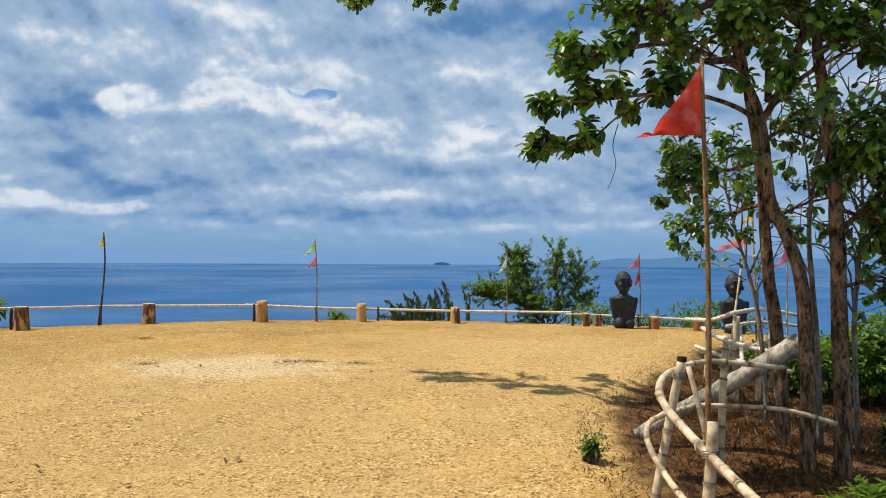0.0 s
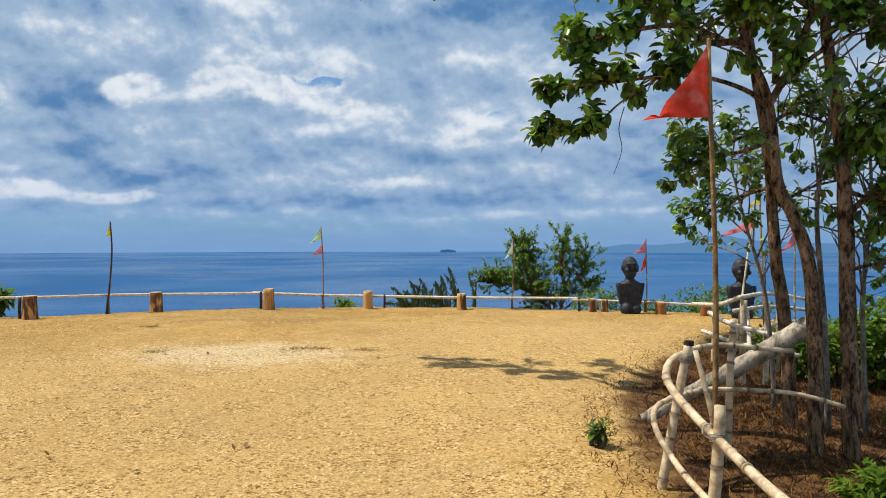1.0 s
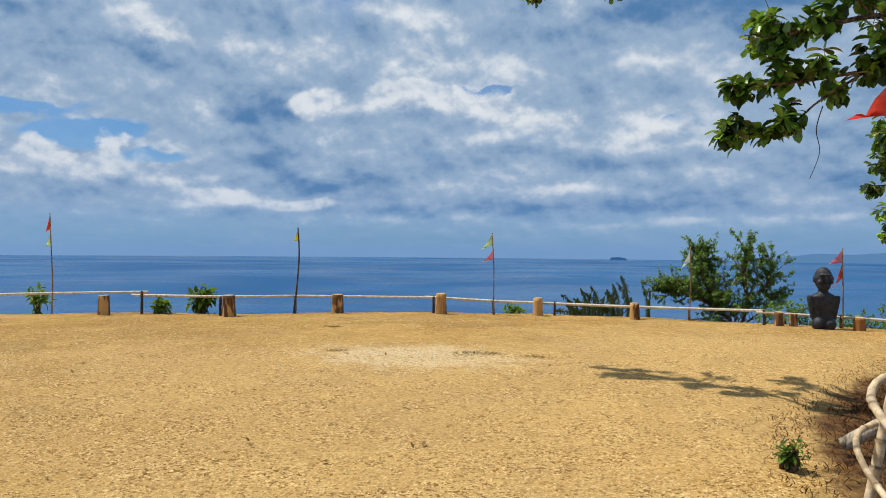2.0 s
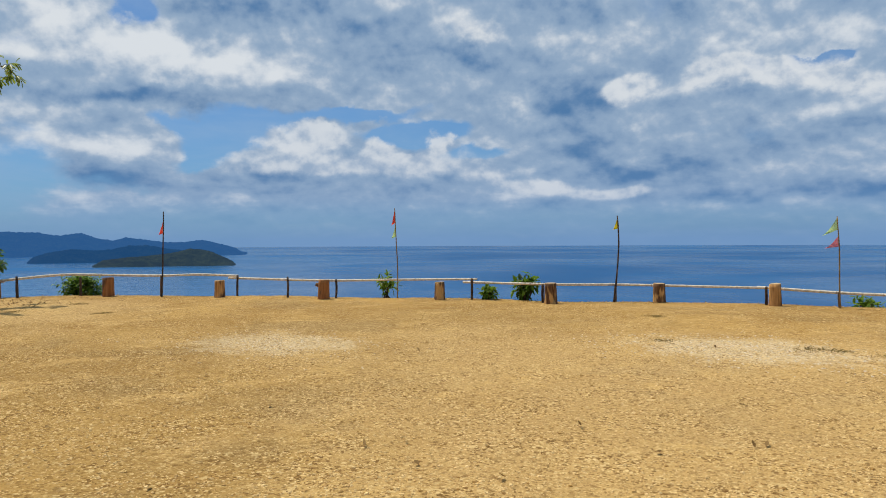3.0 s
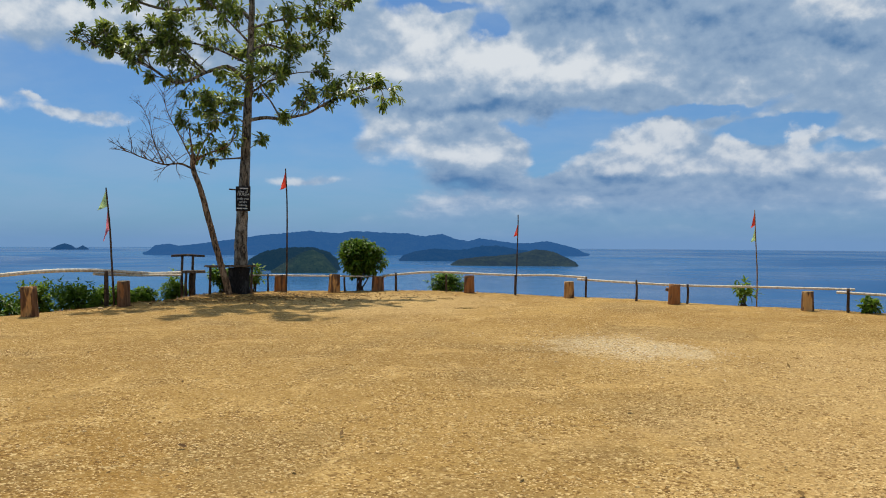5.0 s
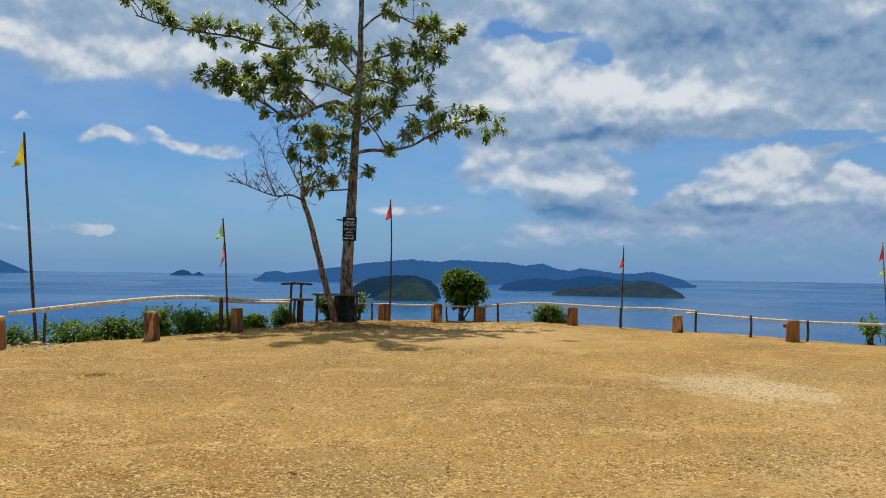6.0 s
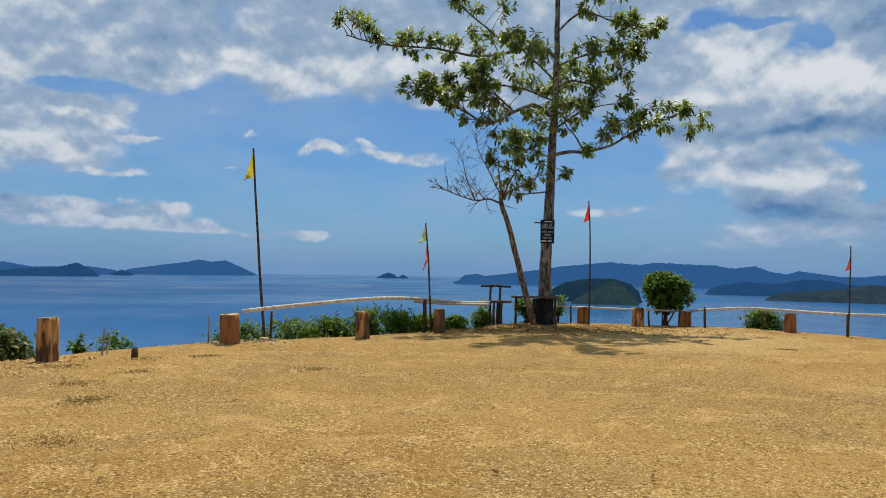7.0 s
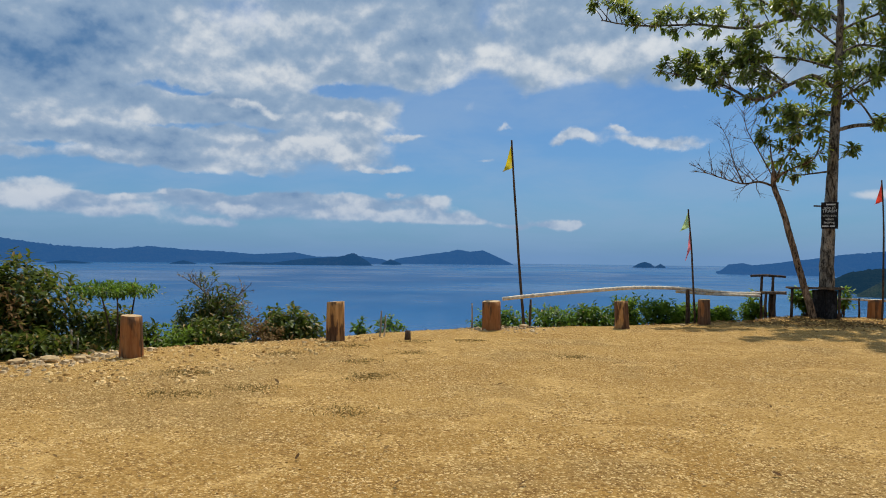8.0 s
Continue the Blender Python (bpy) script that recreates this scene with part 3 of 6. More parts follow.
def part(name, soup, mat, parent=None, label="", smooth=True):
    """One mesh object from a soup, under a thing or a part."""
    ob = new(name, soup.mesh(name, mat, smooth))
    if parent:
        ob.parent = parent
    return tagged(ob, label) if label else ob


def thing(name, m, label, category, group="", kind=""):
    ob = new(name)
    ob.empty_display_size = 0.1
    ob.matrix_world = m
    return tagged(ob, label, category, group, kind)


def curve(pts, steps=6):
    """A smooth line through a few points."""
    pts = [Vector(p) for p in pts]
    out = []
    for i in range(len(pts) - 1):
        p0, p1, p2, p3 = pts[max(i - 1, 0)], pts[i], pts[i + 1], pts[min(i + 2, len(pts) - 1)]
        for k in range(steps):
            t = k / steps
            out.append(0.5 * ((2 * p1) + (p2 - p0) * t + (2 * p0 - 5 * p1 + 4 * p2 - p3) * t * t + (3 * p1 - p0 - 3 * p2 + p3) * t ** 3))
    return out + [pts[-1]]


def taper(n, a, b):
    return [a + (b - a) * i / max(n - 1, 1) for i in range(n)]


# ---- ground: a bare hilltop with a brow, falling to the sea ----
HUB = Vector((-8.0, 4.0))
BROW = [(0.75, 3.2), (0.66, 4.6), (0.58, 5.6), (0.58, 6.6), (0.66, 7.5), (1.05, 8.8), (1.60, 10.4), (2.9, 13.0), (5.3, 15.6), (4.6, 17.2), (2.6, 17.6), (-0.3, 18.1), (-3.6, 18.3), (-6.0, 17.8),
        (-8.5, 16.8), (-10.7, 15.4), (-13.2, 14.4), (-15.6, 12.5), (-18.4, 11.3), (-21.0, 9.4), (-22.4, 6.9), (-23.4, 3.9), (-23.3, 1.9), (-20.6, 0.5), (-19.4, -1.0),
        (-17.5, -2.7), (-16.1, -5.2), (-12.9, -7.2), (-9.9, -9.1), (-6.0, -12.0), (0.0, -12.5), (5.0, -8.0), (4.0, -3.0), (1.2, 1.2)]
_brow = sorted((math.atan2(y - HUB.y, x - HUB.x), math.hypot(x - HUB.x, y - HUB.y)) for x, y in BROW)
_bt = np.array([a for a, _ in _brow])
_br = np.array([r for _, r in _brow])


def brow_radius(th):
    return float(np.interp(th, _bt, _br, period=2 * math.pi))


def beyond(x, y):
    """Metres outside the brow (negative inside)."""
    th = math.atan2(y - HUB.y, x - HUB.x)
    return math.hypot(x - HUB.x, y - HUB.y) - brow_radius(th)


def height(x, y):
    s = beyond(x, y)
    v = Vector((x, y, 0))
    z = 0.035 * noise.noise(v * 0.45) + 0.012 * noise.noise(v * 1.9) + 0.006 * noise.noise(v * 5.0)
    if s > -0.7:
        z -= 0.05 * min(1.0, (s + 0.7) / 0.7) ** 2
    if s > 0:
        gentle = 1.0 if (x > 0.2 and 2 < y < 12) else 0.0
        step = 4.5 if gentle else 2.2
        z -= min(s, step) * (0.07 if gentle else 0.62) + max(0.0, s - step) * 0.72
        z += 0.10 * min(s, 1.0) * noise.noise(v * 1.3) + 0.5 * min(s / 8, 1) * noise.noise(v * 0.2)
    return z


def build_ground():
    turns, inner = 620, 150
    outs = [0.12, 0.25, 0.4, 0.6, 0.85, 1.15, 1.5, 2.0, 2.6, 3.4, 4.5, 6, 8, 11, 15, 20, 28, 40, 60, 90]
    vs, fs, brow = [], [], []
    for i in range(turns):
        th = 2 * math.pi * i / turns
        r1 = brow_radius(th if th < math.pi else th - 2 * math.pi)
        for s in [r1 * (k + 0.5) / (inner + 0.5) - r1 for k in range(inner + 1)] + outs:
            x, y = HUB.x + (r1 + s) * math.cos(th), HUB.y + (r1 + s) * math.sin(th)
            vs.append((x, y, height(x, y)))
            brow.append(s)
    n = inner + 1 + len(outs)
    for i in range(turns):
        a, b = i * n, ((i + 1) % turns) * n
        for k in range(n - 1):
            fs.append((a + k, a + k + 1, b + k + 1, b + k))
    fs.append(tuple(i * n for i in range(turns)))
    me = bpy.data.meshes.new("ground")
    me.from_pydata(vs, [], fs)
    me.attributes.new("brow", "FLOAT", "POINT").data.foreach_set("value", brow)
    me.materials.append(M_DIRT)
    me.polygons.foreach_set("use_smooth", [True] * len(me.polygons))
    return tagged(new("ground", me), "bare ochre earth and fine gravel on a hilltop clearing", "ground", kind="structure")


build_ground()

# ---- sea ----
sea = Soup()
rings = [0, 60, 150, 400, 1000, 2200, 4960]
for r in rings:
    for k in range(128):
        a = 2 * math.pi * k / 128
        sea.vs.append(Vector((r * math.cos(a), r * math.sin(a), SEA)))
for i in range(len(rings) - 1):
    for k in range(128):
        a, b = i * 128 + k, i * 128 + (k + 1) % 128
        sea.fs.append((a, a + 128, b + 128, b) if i else (k, a + 128, b + 128))
sea.fs = [tuple(f) for f in sea.fs]
tagged(part("water", sea, M_SEA), "calm blue sea with paler wind streaks", "sea", kind="structure")


# ---- islands ----
def island(ridge, far, depth, mat, label, seed, spikes=1.0):
    """ridge: azimuth and elevation of the skyline, in degrees. far: metres to the near shore; depth: metres from the shore to the ridge."""
    az = np.array([a for a, _ in ridge])
    order = np.argsort(az)
    az, elev = az[order], np.array([e for _, e in ridge])[order]
    soup = Soup()
    cols, rows = 320, 26
    for i in range(cols):
        a = az[0] + (az[-1] - az[0]) * i / (cols - 1)
        e = float(np.interp(a, az, elev))
        end = min(i, cols - 1 - i) / (cols - 1)
        crest = 1.5 + (far + depth) * math.tan(radians(e)) - SEA
        for k in range(rows + 1):
            v = k / rows
            dist = far + depth * 2 * v + depth * 0.10 * noise.noise(Vector((a * 0.8, seed, 0))) * (1 - v)
            shape = math.sin(math.pi * min(v, 1.0)) ** 0.8
            q = Vector((a * 0.55 * spikes, v * 3.0, seed))
            rise = crest * shape * (1 + (0.55 * noise.noise(q * 2.6) + 0.25 * noise.noise(q * 6.1)) * (1 - shape) + 0.045 * spikes * noise.noise(q * 7.0) + 0.026 * noise.noise(q * 19.0)) * min(1.0, end * 34 + 0.02 + shape * 0.1)
            p = heading(a) * dist
            soup.vs.append(Vector((p.x, p.y, SEA - 0.6 + max(0.0, rise))))
    for i in range(cols - 1):
        for k in range(rows):
            a = i * (rows + 1) + k
            soup.fs.append((a, a + 1, a + rows + 2, a + rows + 1))
    return tagged(part("island", soup, mat), label, "island")


# each island's haze is an emission colour and its share
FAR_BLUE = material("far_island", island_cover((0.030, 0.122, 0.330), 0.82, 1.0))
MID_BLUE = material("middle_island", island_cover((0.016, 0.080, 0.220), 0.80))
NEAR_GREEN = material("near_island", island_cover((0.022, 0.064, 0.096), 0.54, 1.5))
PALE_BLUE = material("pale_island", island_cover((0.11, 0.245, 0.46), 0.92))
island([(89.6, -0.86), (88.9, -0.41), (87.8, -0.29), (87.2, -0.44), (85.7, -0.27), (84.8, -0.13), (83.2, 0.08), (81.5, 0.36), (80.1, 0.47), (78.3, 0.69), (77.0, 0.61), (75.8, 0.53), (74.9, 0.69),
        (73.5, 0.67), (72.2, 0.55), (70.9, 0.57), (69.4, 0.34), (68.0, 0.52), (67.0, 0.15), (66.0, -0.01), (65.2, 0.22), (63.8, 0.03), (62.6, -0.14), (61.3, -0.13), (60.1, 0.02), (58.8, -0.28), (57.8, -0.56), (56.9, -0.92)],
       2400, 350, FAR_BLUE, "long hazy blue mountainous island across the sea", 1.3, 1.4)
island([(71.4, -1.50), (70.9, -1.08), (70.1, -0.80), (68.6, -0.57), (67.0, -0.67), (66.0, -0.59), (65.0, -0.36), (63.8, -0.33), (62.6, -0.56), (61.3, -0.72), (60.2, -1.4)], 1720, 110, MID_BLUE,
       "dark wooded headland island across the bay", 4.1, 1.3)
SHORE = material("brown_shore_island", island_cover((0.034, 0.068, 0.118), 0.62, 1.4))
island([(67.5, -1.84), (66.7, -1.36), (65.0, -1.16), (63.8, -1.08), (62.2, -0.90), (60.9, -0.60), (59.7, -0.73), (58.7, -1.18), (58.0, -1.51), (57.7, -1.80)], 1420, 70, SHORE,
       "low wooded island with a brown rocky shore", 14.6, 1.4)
# shade put into the tone here; the green hill's tone is raised for sun
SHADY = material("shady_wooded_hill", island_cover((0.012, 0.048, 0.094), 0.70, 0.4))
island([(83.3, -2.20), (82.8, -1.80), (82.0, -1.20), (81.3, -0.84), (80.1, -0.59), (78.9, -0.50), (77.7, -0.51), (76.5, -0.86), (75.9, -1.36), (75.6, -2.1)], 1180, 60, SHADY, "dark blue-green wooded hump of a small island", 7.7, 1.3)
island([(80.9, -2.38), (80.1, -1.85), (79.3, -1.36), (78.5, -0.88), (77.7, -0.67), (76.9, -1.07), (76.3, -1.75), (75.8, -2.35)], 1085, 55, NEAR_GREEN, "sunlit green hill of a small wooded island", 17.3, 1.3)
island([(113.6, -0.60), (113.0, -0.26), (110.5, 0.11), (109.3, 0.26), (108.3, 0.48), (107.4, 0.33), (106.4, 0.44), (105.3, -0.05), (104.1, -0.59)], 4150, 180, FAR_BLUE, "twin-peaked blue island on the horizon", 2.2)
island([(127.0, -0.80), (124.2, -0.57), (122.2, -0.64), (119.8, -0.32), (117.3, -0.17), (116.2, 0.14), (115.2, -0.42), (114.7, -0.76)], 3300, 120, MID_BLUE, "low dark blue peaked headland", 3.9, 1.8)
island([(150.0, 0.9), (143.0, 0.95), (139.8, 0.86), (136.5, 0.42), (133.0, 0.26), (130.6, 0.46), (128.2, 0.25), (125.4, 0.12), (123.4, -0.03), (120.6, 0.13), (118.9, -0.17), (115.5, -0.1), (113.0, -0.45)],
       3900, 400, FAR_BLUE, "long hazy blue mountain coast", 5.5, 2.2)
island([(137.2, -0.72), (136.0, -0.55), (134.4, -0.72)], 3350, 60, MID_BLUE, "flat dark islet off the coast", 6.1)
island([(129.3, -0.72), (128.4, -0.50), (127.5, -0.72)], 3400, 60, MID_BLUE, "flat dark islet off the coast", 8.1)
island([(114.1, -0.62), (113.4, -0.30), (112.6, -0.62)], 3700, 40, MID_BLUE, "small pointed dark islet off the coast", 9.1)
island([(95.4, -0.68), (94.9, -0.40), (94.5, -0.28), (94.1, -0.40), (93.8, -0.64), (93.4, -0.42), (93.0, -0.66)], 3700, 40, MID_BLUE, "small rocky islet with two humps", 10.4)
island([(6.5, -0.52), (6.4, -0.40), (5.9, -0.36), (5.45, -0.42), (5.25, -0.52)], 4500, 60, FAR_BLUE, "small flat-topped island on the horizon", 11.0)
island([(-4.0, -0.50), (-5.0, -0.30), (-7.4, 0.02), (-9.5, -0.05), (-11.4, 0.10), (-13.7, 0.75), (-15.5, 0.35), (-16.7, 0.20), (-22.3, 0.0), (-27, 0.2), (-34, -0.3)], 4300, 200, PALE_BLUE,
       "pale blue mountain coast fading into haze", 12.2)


def stand(x, y, turn=0.0, sink=0.0):
    return pose(x, y, height(x, y) - sink, 0, 0, turn)


# ---- log posts along the brow ----
def log_post(x, y, h, d, seed, label, stub=None, lean=0.0):
    rnd = random.Random(seed)
    top = thing("log_post", stand(x, y, rnd.uniform(0, 360), 0.06) @ pose(0, 0, 0, lean, 0, 0), label, "log post", "log posts round the clearing")
    sides, rings = 18, 7
    body, cut = Soup(), Soup()
    r = d / 2
    lobes = [(rnd.uniform(0.015, 0.05), rnd.randint(2, 5), rnd.uniform(0, 6.28)) for _ in range(3)]
    tilt = rnd.uniform(-0.05, 0.05)

    def ring(v, shrink):
        out = []
        for k in range(sides):
            a = 2 * math.pi * k / sides
            q = r * (1.06 - 0.10 * v + 0.05 * (1 - v) ** 4) * shrink * (1 + sum(am * math.sin(f * a + ph + v) for am, f, ph in lobes))
            out.append(Vector((q * math.cos(a), q * math.sin(a), v * (h + 0.06) + (tilt * q * math.cos(a) / r * d if v > 0.9 else 0))))
        return out
    for i in range(rings):
        body.vs += ring(i / (rings - 1), 1.0)
    body.vs += ring(1.0, 0.93)
    for i in range(rings):
        for k in range(sides):
            a, b = i * sides + k, i * sides + (k + 1) % sides
            body.fs.append((a, b, b + sides, a + sides))
    cut.vs = [v + Vector((0, 0, 0.004)) for v in ring(1.0, 0.955)]
    cut.fs = [tuple(range(sides))]
    log = part("log", body, M_LOG, top)
    part("cut_face", cut, M_CUT, log, "pale sawn end grain", smooth=False)
    if stub:
        a, z, ln = stub
        a = radians(a) - math.radians(math.degrees(top.rotation_euler.z))
        out = Vector((math.cos(a), math.sin(a), 0.25))
        part("branch_stub", Soup().tube([out * (r * 0.6) + Vector((0, 0, z)), out * (r + ln) + Vector((0, 0, z))], [0.055, 0.045], 9), M_LOG, log)
    return top


LOGS = [
    (-10.2, 14.58, 0.48, 0.33), (-8.18, 15.98, 0.44, 0.30), (-5.94, 16.94, 0.48, 0.29), (-3.72, 17.47, 0.41, 0.26), (-1.49, 17.23, 0.36, 0.24),
    (1.42, 16.86, 0.28, 0.22), (1.69, 16.89, 0.26, 0.17), (2.82, 16.44, 0.25, 0.24), (3.69, 16.31, 0.28, 0.20),
    (-12.74, 13.51, 0.43, 0.29), (-15.05, 11.75, 0.48, 0.32), (-17.81, 10.52, 0.44, 0.31), (-20.34, 8.72, 0.50, 0.33), (-21.66, 6.36, 0.44, 0.37), (-21.83, 5.09, 0.53, 0.38),
    (-22.59, 3.67, 0.47, 0.38), (-18.67, -0.50, 0.57, 0.31), (-16.77, -2.14, 0.58, 0.34), (-15.34, -4.61, 0.58, 0.44), (-12.24, -6.59, 0.68, 0.36), (-9.14, -8.28, 0.60, 0.35),
]
for i, (x, y, h, d) in enumerate(LOGS):
    stub = {10: (210, 0.36, 0.07), 19: (205, 0.56, 0.06)}.get(i)
    log_post(x, y, h, d * 0.88, 40 + i, "short weathered orange-brown log post with bark streaks and a sawn top", stub, (i * 37 % 7 - 3) * 0.7)


# ---- bamboo rails on sticks along the brow ----
def culm(soup, pts, r, gap=0.34, sides=9):
    """A bamboo stem along a line, with swollen joints."""
    line = curve(pts, 8)
    lengths = [0.0]
    for p, q in zip(line, line[1:]):
        lengths.append(lengths[-1] + (q - p).length)
    total = lengths[-1]
    first = gap * (0.35 + 0.5 * abs(noise.noise(line[0] * 3.7)))
    joints = [first + gap * k * (1 + 0.12 * math.sin(k * 2.3)) for k in range(int(total / gap) + 2)]
    stops = [(total * k / max(2, int(total / 0.07)), 1.0, 0.0) for k in range(max(2, int(total / 0.07)) + 1)]
    stops = [s for s in stops if all(abs(s[0] - j) > 0.03 for j in joints)]
    for j in joints:
        if 0.02 < j < total - 0.02:
            stops += [(j - 0.016, 0.97, 0.0), (j - 0.005, 1.20, 0.35), (j + 0.004, 1.16, 1.0), (j + 0.010, 0.95, 1.0), (j + 0.020, 0.99, 0.15)]
    stops.sort()
    dense, radii = [], []
    for s, k, _ in stops:
        i = max(0, min(len(line) - 2, int(np.searchsorted(lengths, s)) - 1))
        u = (s - lengths[i]) / max(1e-6, lengths[i + 1] - lengths[i])
        dense.append(line[i].lerp(line[i + 1], u))
        radii.append(r * k * (1 - 0.12 * s / total))
    b = len(soup.vs)
    soup.tube(dense, radii, sides)
    for i, (_, _, dark) in enumerate(stops):
        for k in range(sides):
            soup.mark[b + i * sides + k] = dark
    soup.mark[b] = soup.mark.get(b) or 0.01
    return soup


def rail(pts, r, fence, name="rail"):
    return part(name, culm(Soup(), pts, r), M_BLEACHED, fence)


def stake(x, y, h, r, fence, lean=(0, 0)):
    z = height(x, y) - 0.08
    n = 6
    pts = [Vector((x + lean[0] * k / n, y + lean[1] * k / n, z + (h + 0.08) * k / n)) for k in range(n + 1)]
    for p in pts[1:]:
        p += Vector((noise.noise(p * 3), noise.noise(p * 3 + Vector((9, 0, 0))), 0)) * 0.015
    return part("stake", Soup().tube(pts, taper(n + 1, r, r * 0.8), 7, rough=0.3), M_STICK, fence)


def bamboo_fence(label):
    return thing("bamboo_fence", Matrix(), label, "fence", "low bamboo fences along the brow")


RAIL_LABEL = "low bleached bamboo rail on short dark stakes along the brow"
f1 = bamboo_fence(RAIL_LABEL)
rail([(-12.45, 14.05, 0.42), (-10.40, 14.85, 0.40), (-9.25, 15.87, 0.39), (-8.28, 16.20, 0.39), (-6.00, 17.16, 0.37)], 0.030, f1)
for x, y, h in ((-12.10, 13.98, 0.52), (-10.46, 14.62, 0.44), (-9.16, 15.72, 0.42), (-6.16, 17.02, 0.40)):
    stake(x, y, h, 0.035, f1)
f2 = bamboo_fence(RAIL_LABEL)
rail([(-6.44, 17.24, 0.37), (-4.82, 17.55, 0.30), (-3.79, 17.70, 0.28), (-1.51, 17.50, 0.27), (1.18, 17.22, 0.29)], 0.032, f2)
for x, y, h in ((-4.78, 17.42, 0.33), (-3.35, 17.60, 0.34), (-0.35, 17.50, 0.30), (1.15, 17.12, 0.32)):
    stake(x, y, h, 0.032, f2)
f3 = bamboo_fence(RAIL_LABEL)
rail([(1.00, 17.13, 0.26), (2.20, 16.97, 0.24), (2.95, 16.73, 0.23), (4.05, 16.50, 0.20)], 0.028, f3)
for x, y, h in ((2.55, 16.86, 0.27), (3.75, 16.60, 0.26)):
    stake(x, y, h, 0.03, f3)
f4 = bamboo_fence(RAIL_LABEL)
rail([(-18.18, 11.02, 0.47), (-16.30, 11.56, 0.46), (-15.10, 12.18, 0.45), (-13.98, 13.30, 0.46), (-12.20, 14.30, 0.49)], 0.030, f4)
for x, y, h in ((-16.05, 11.40, 0.53), (-14.98, 12.10, 0.48), (-17.70, 10.98, 0.56)):
    stake(x, y, h, 0.032, f4)
f5 = bamboo_fence(RAIL_LABEL)
rail([(-22.00, 6.62, 0.45), (-21.72, 7.00, 0.50), (-21.30, 7.98, 0.58), (-20.62, 8.98, 0.55), (-19.48, 9.78, 0.54), (-18.84, 10.50, 0.56), (-17.85, 11.10, 0.53)], 0.034, f5)
for x, y, h in ((-21.48, 6.86, 0.56), (-19.30, 9.68, 0.56), (-20.95, 8.25, 0.50)):
    stake(x, y, h, 0.038, f5)
f6 = bamboo_fence(RAIL_LABEL)
rail([(-22.75, 2.70, 0.49), (-22.90, 3.74, 0.46), (-22.10, 5.17, 0.46), (-22.20, 6.79, 0.41)], 0.028, f6)
for x, y, h in ((-22.20, 5.50, 0.50), (-22.80, 3.35, 0.5)):
    stake(x, y, h, 0.03, f6)
f7 = bamboo_fence("arching bamboo rail lashed to flag poles above low shrubs")
rail([(-16.13, -4.59, 0.60), (-16.72, -3.85, 0.68), (-17.19, -2.93, 0.77), (-17.80, -2.14, 0.83), (-18.45, -1.56, 0.83), (-19.08, -0.90, 0.79), (-20.78, 0.08, 0.65), (-22.05, 0.88, 0.61)], 0.042, f7)
rail([(-18.97, -1.12, 0.73), (-20.08, -0.33, 0.64), (-21.85, 0.87, 0.55)], 0.034, f7)
for x, y, h, r in ((-18.86, -0.86, 0.80, 0.055), (-16.92, -4.16, 0.70, 0.03), (-16.42, -4.05, 0.50, 0.025)):
    stake(x, y, h, r, f7)


# ---- flag poles ----
def flag_mesh(a, b, tip, waves, seed, torn=0.0):
    """A limp three-cornered cloth: hoist from a down to b, free corner at tip, its upper edge torn near the tip."""
    a, b, tip = Vector(a), Vector(b), Vector(tip)
    nrm = (b - a).cross(tip - a).normalized()
    soup, n = Soup(), 14
    for i in range(n + 1):
        u = i / n
        for k in range(n + 1):
            v = k / n
            p = a.lerp(b, v).lerp(tip, u)
            amp = waves * (tip - a).length * u
            p = p + nrm * (amp * math.sin(u * 7 + v * 3 + seed) + amp * 0.5 * noise.noise(p * 9 + Vector((seed, 0, 0))))
            p.z -= 0.10 * (tip - a).length * math.sin(u * math.pi) * (1 - v)
            p.z -= torn * (1 - v) * math.exp(-((u - 0.78) / 0.07) ** 2) * (b - a).length * 0.35
            soup.vs.append(p)
    for i in range(n):
        for k in range(n):
            q = i * (n + 1) + k
            soup.fs.append((q, q + 1, q + n + 2, q + n + 1))
    return soup


CLOTH = {"yellow": material("yellow_cloth", cloth((0.72, 0.56, 0.03))), "green": material("green_cloth", cloth((0.50, 0.68, 0.30))), "pale": material("pale_cloth", cloth((0.74, 0.80, 0.62))),
         "pink": material("pink_cloth", cloth((0.84, 0.24, 0.28))), "red": material("red_cloth", cloth((0.72, 0.065, 0.035)))}


def flag_pole(foot, top, r, flags, label, mat=None, bow=0.02, blow=90.0, seed=0, torn=0.0):
    """flags: colour, metres below the top where the hoist begins and ends, reach of the free corner, its drop below the hoist's start."""
    foot, top = Vector(foot), Vector(top)
    ob = thing("flag_pole", Matrix.Translation(foot), label, "flag pole", "flag poles round the clearing")
    length = (top - foot).length
    n = 12
    axis = (top - foot).normalized()
    sidew = axis.orthogonal().normalized()

    def along(v):
        return axis * (length * v) + sidew * (bow * length * math.sin(math.pi * v) * 0.5 + 0.006 * math.sin(9 * v + seed))
    pts = [along(k / n) for k in range(n + 1)]
    pts[0] = pts[0] - Vector((0, 0, 0.12))
    part("pole", Soup().tube(pts, taper(n + 1, r * 0.8, r * 0.5), 8, rough=0.2), mat or M_POLE, ob)
    for colour, t0, t1, reach, drop in flags:
        a, b = along(1 - t0 / length), along(1 - t1 / length)
        tip = a + heading(blow) * reach - Vector((0, 0, drop))
        part("flag", flag_mesh(a, b, tip, 0.10, seed + t0 * 5, torn), CLOTH[colour], ob, colour.replace("pale", "faded pale green") + " cloth pennant")
    return ob


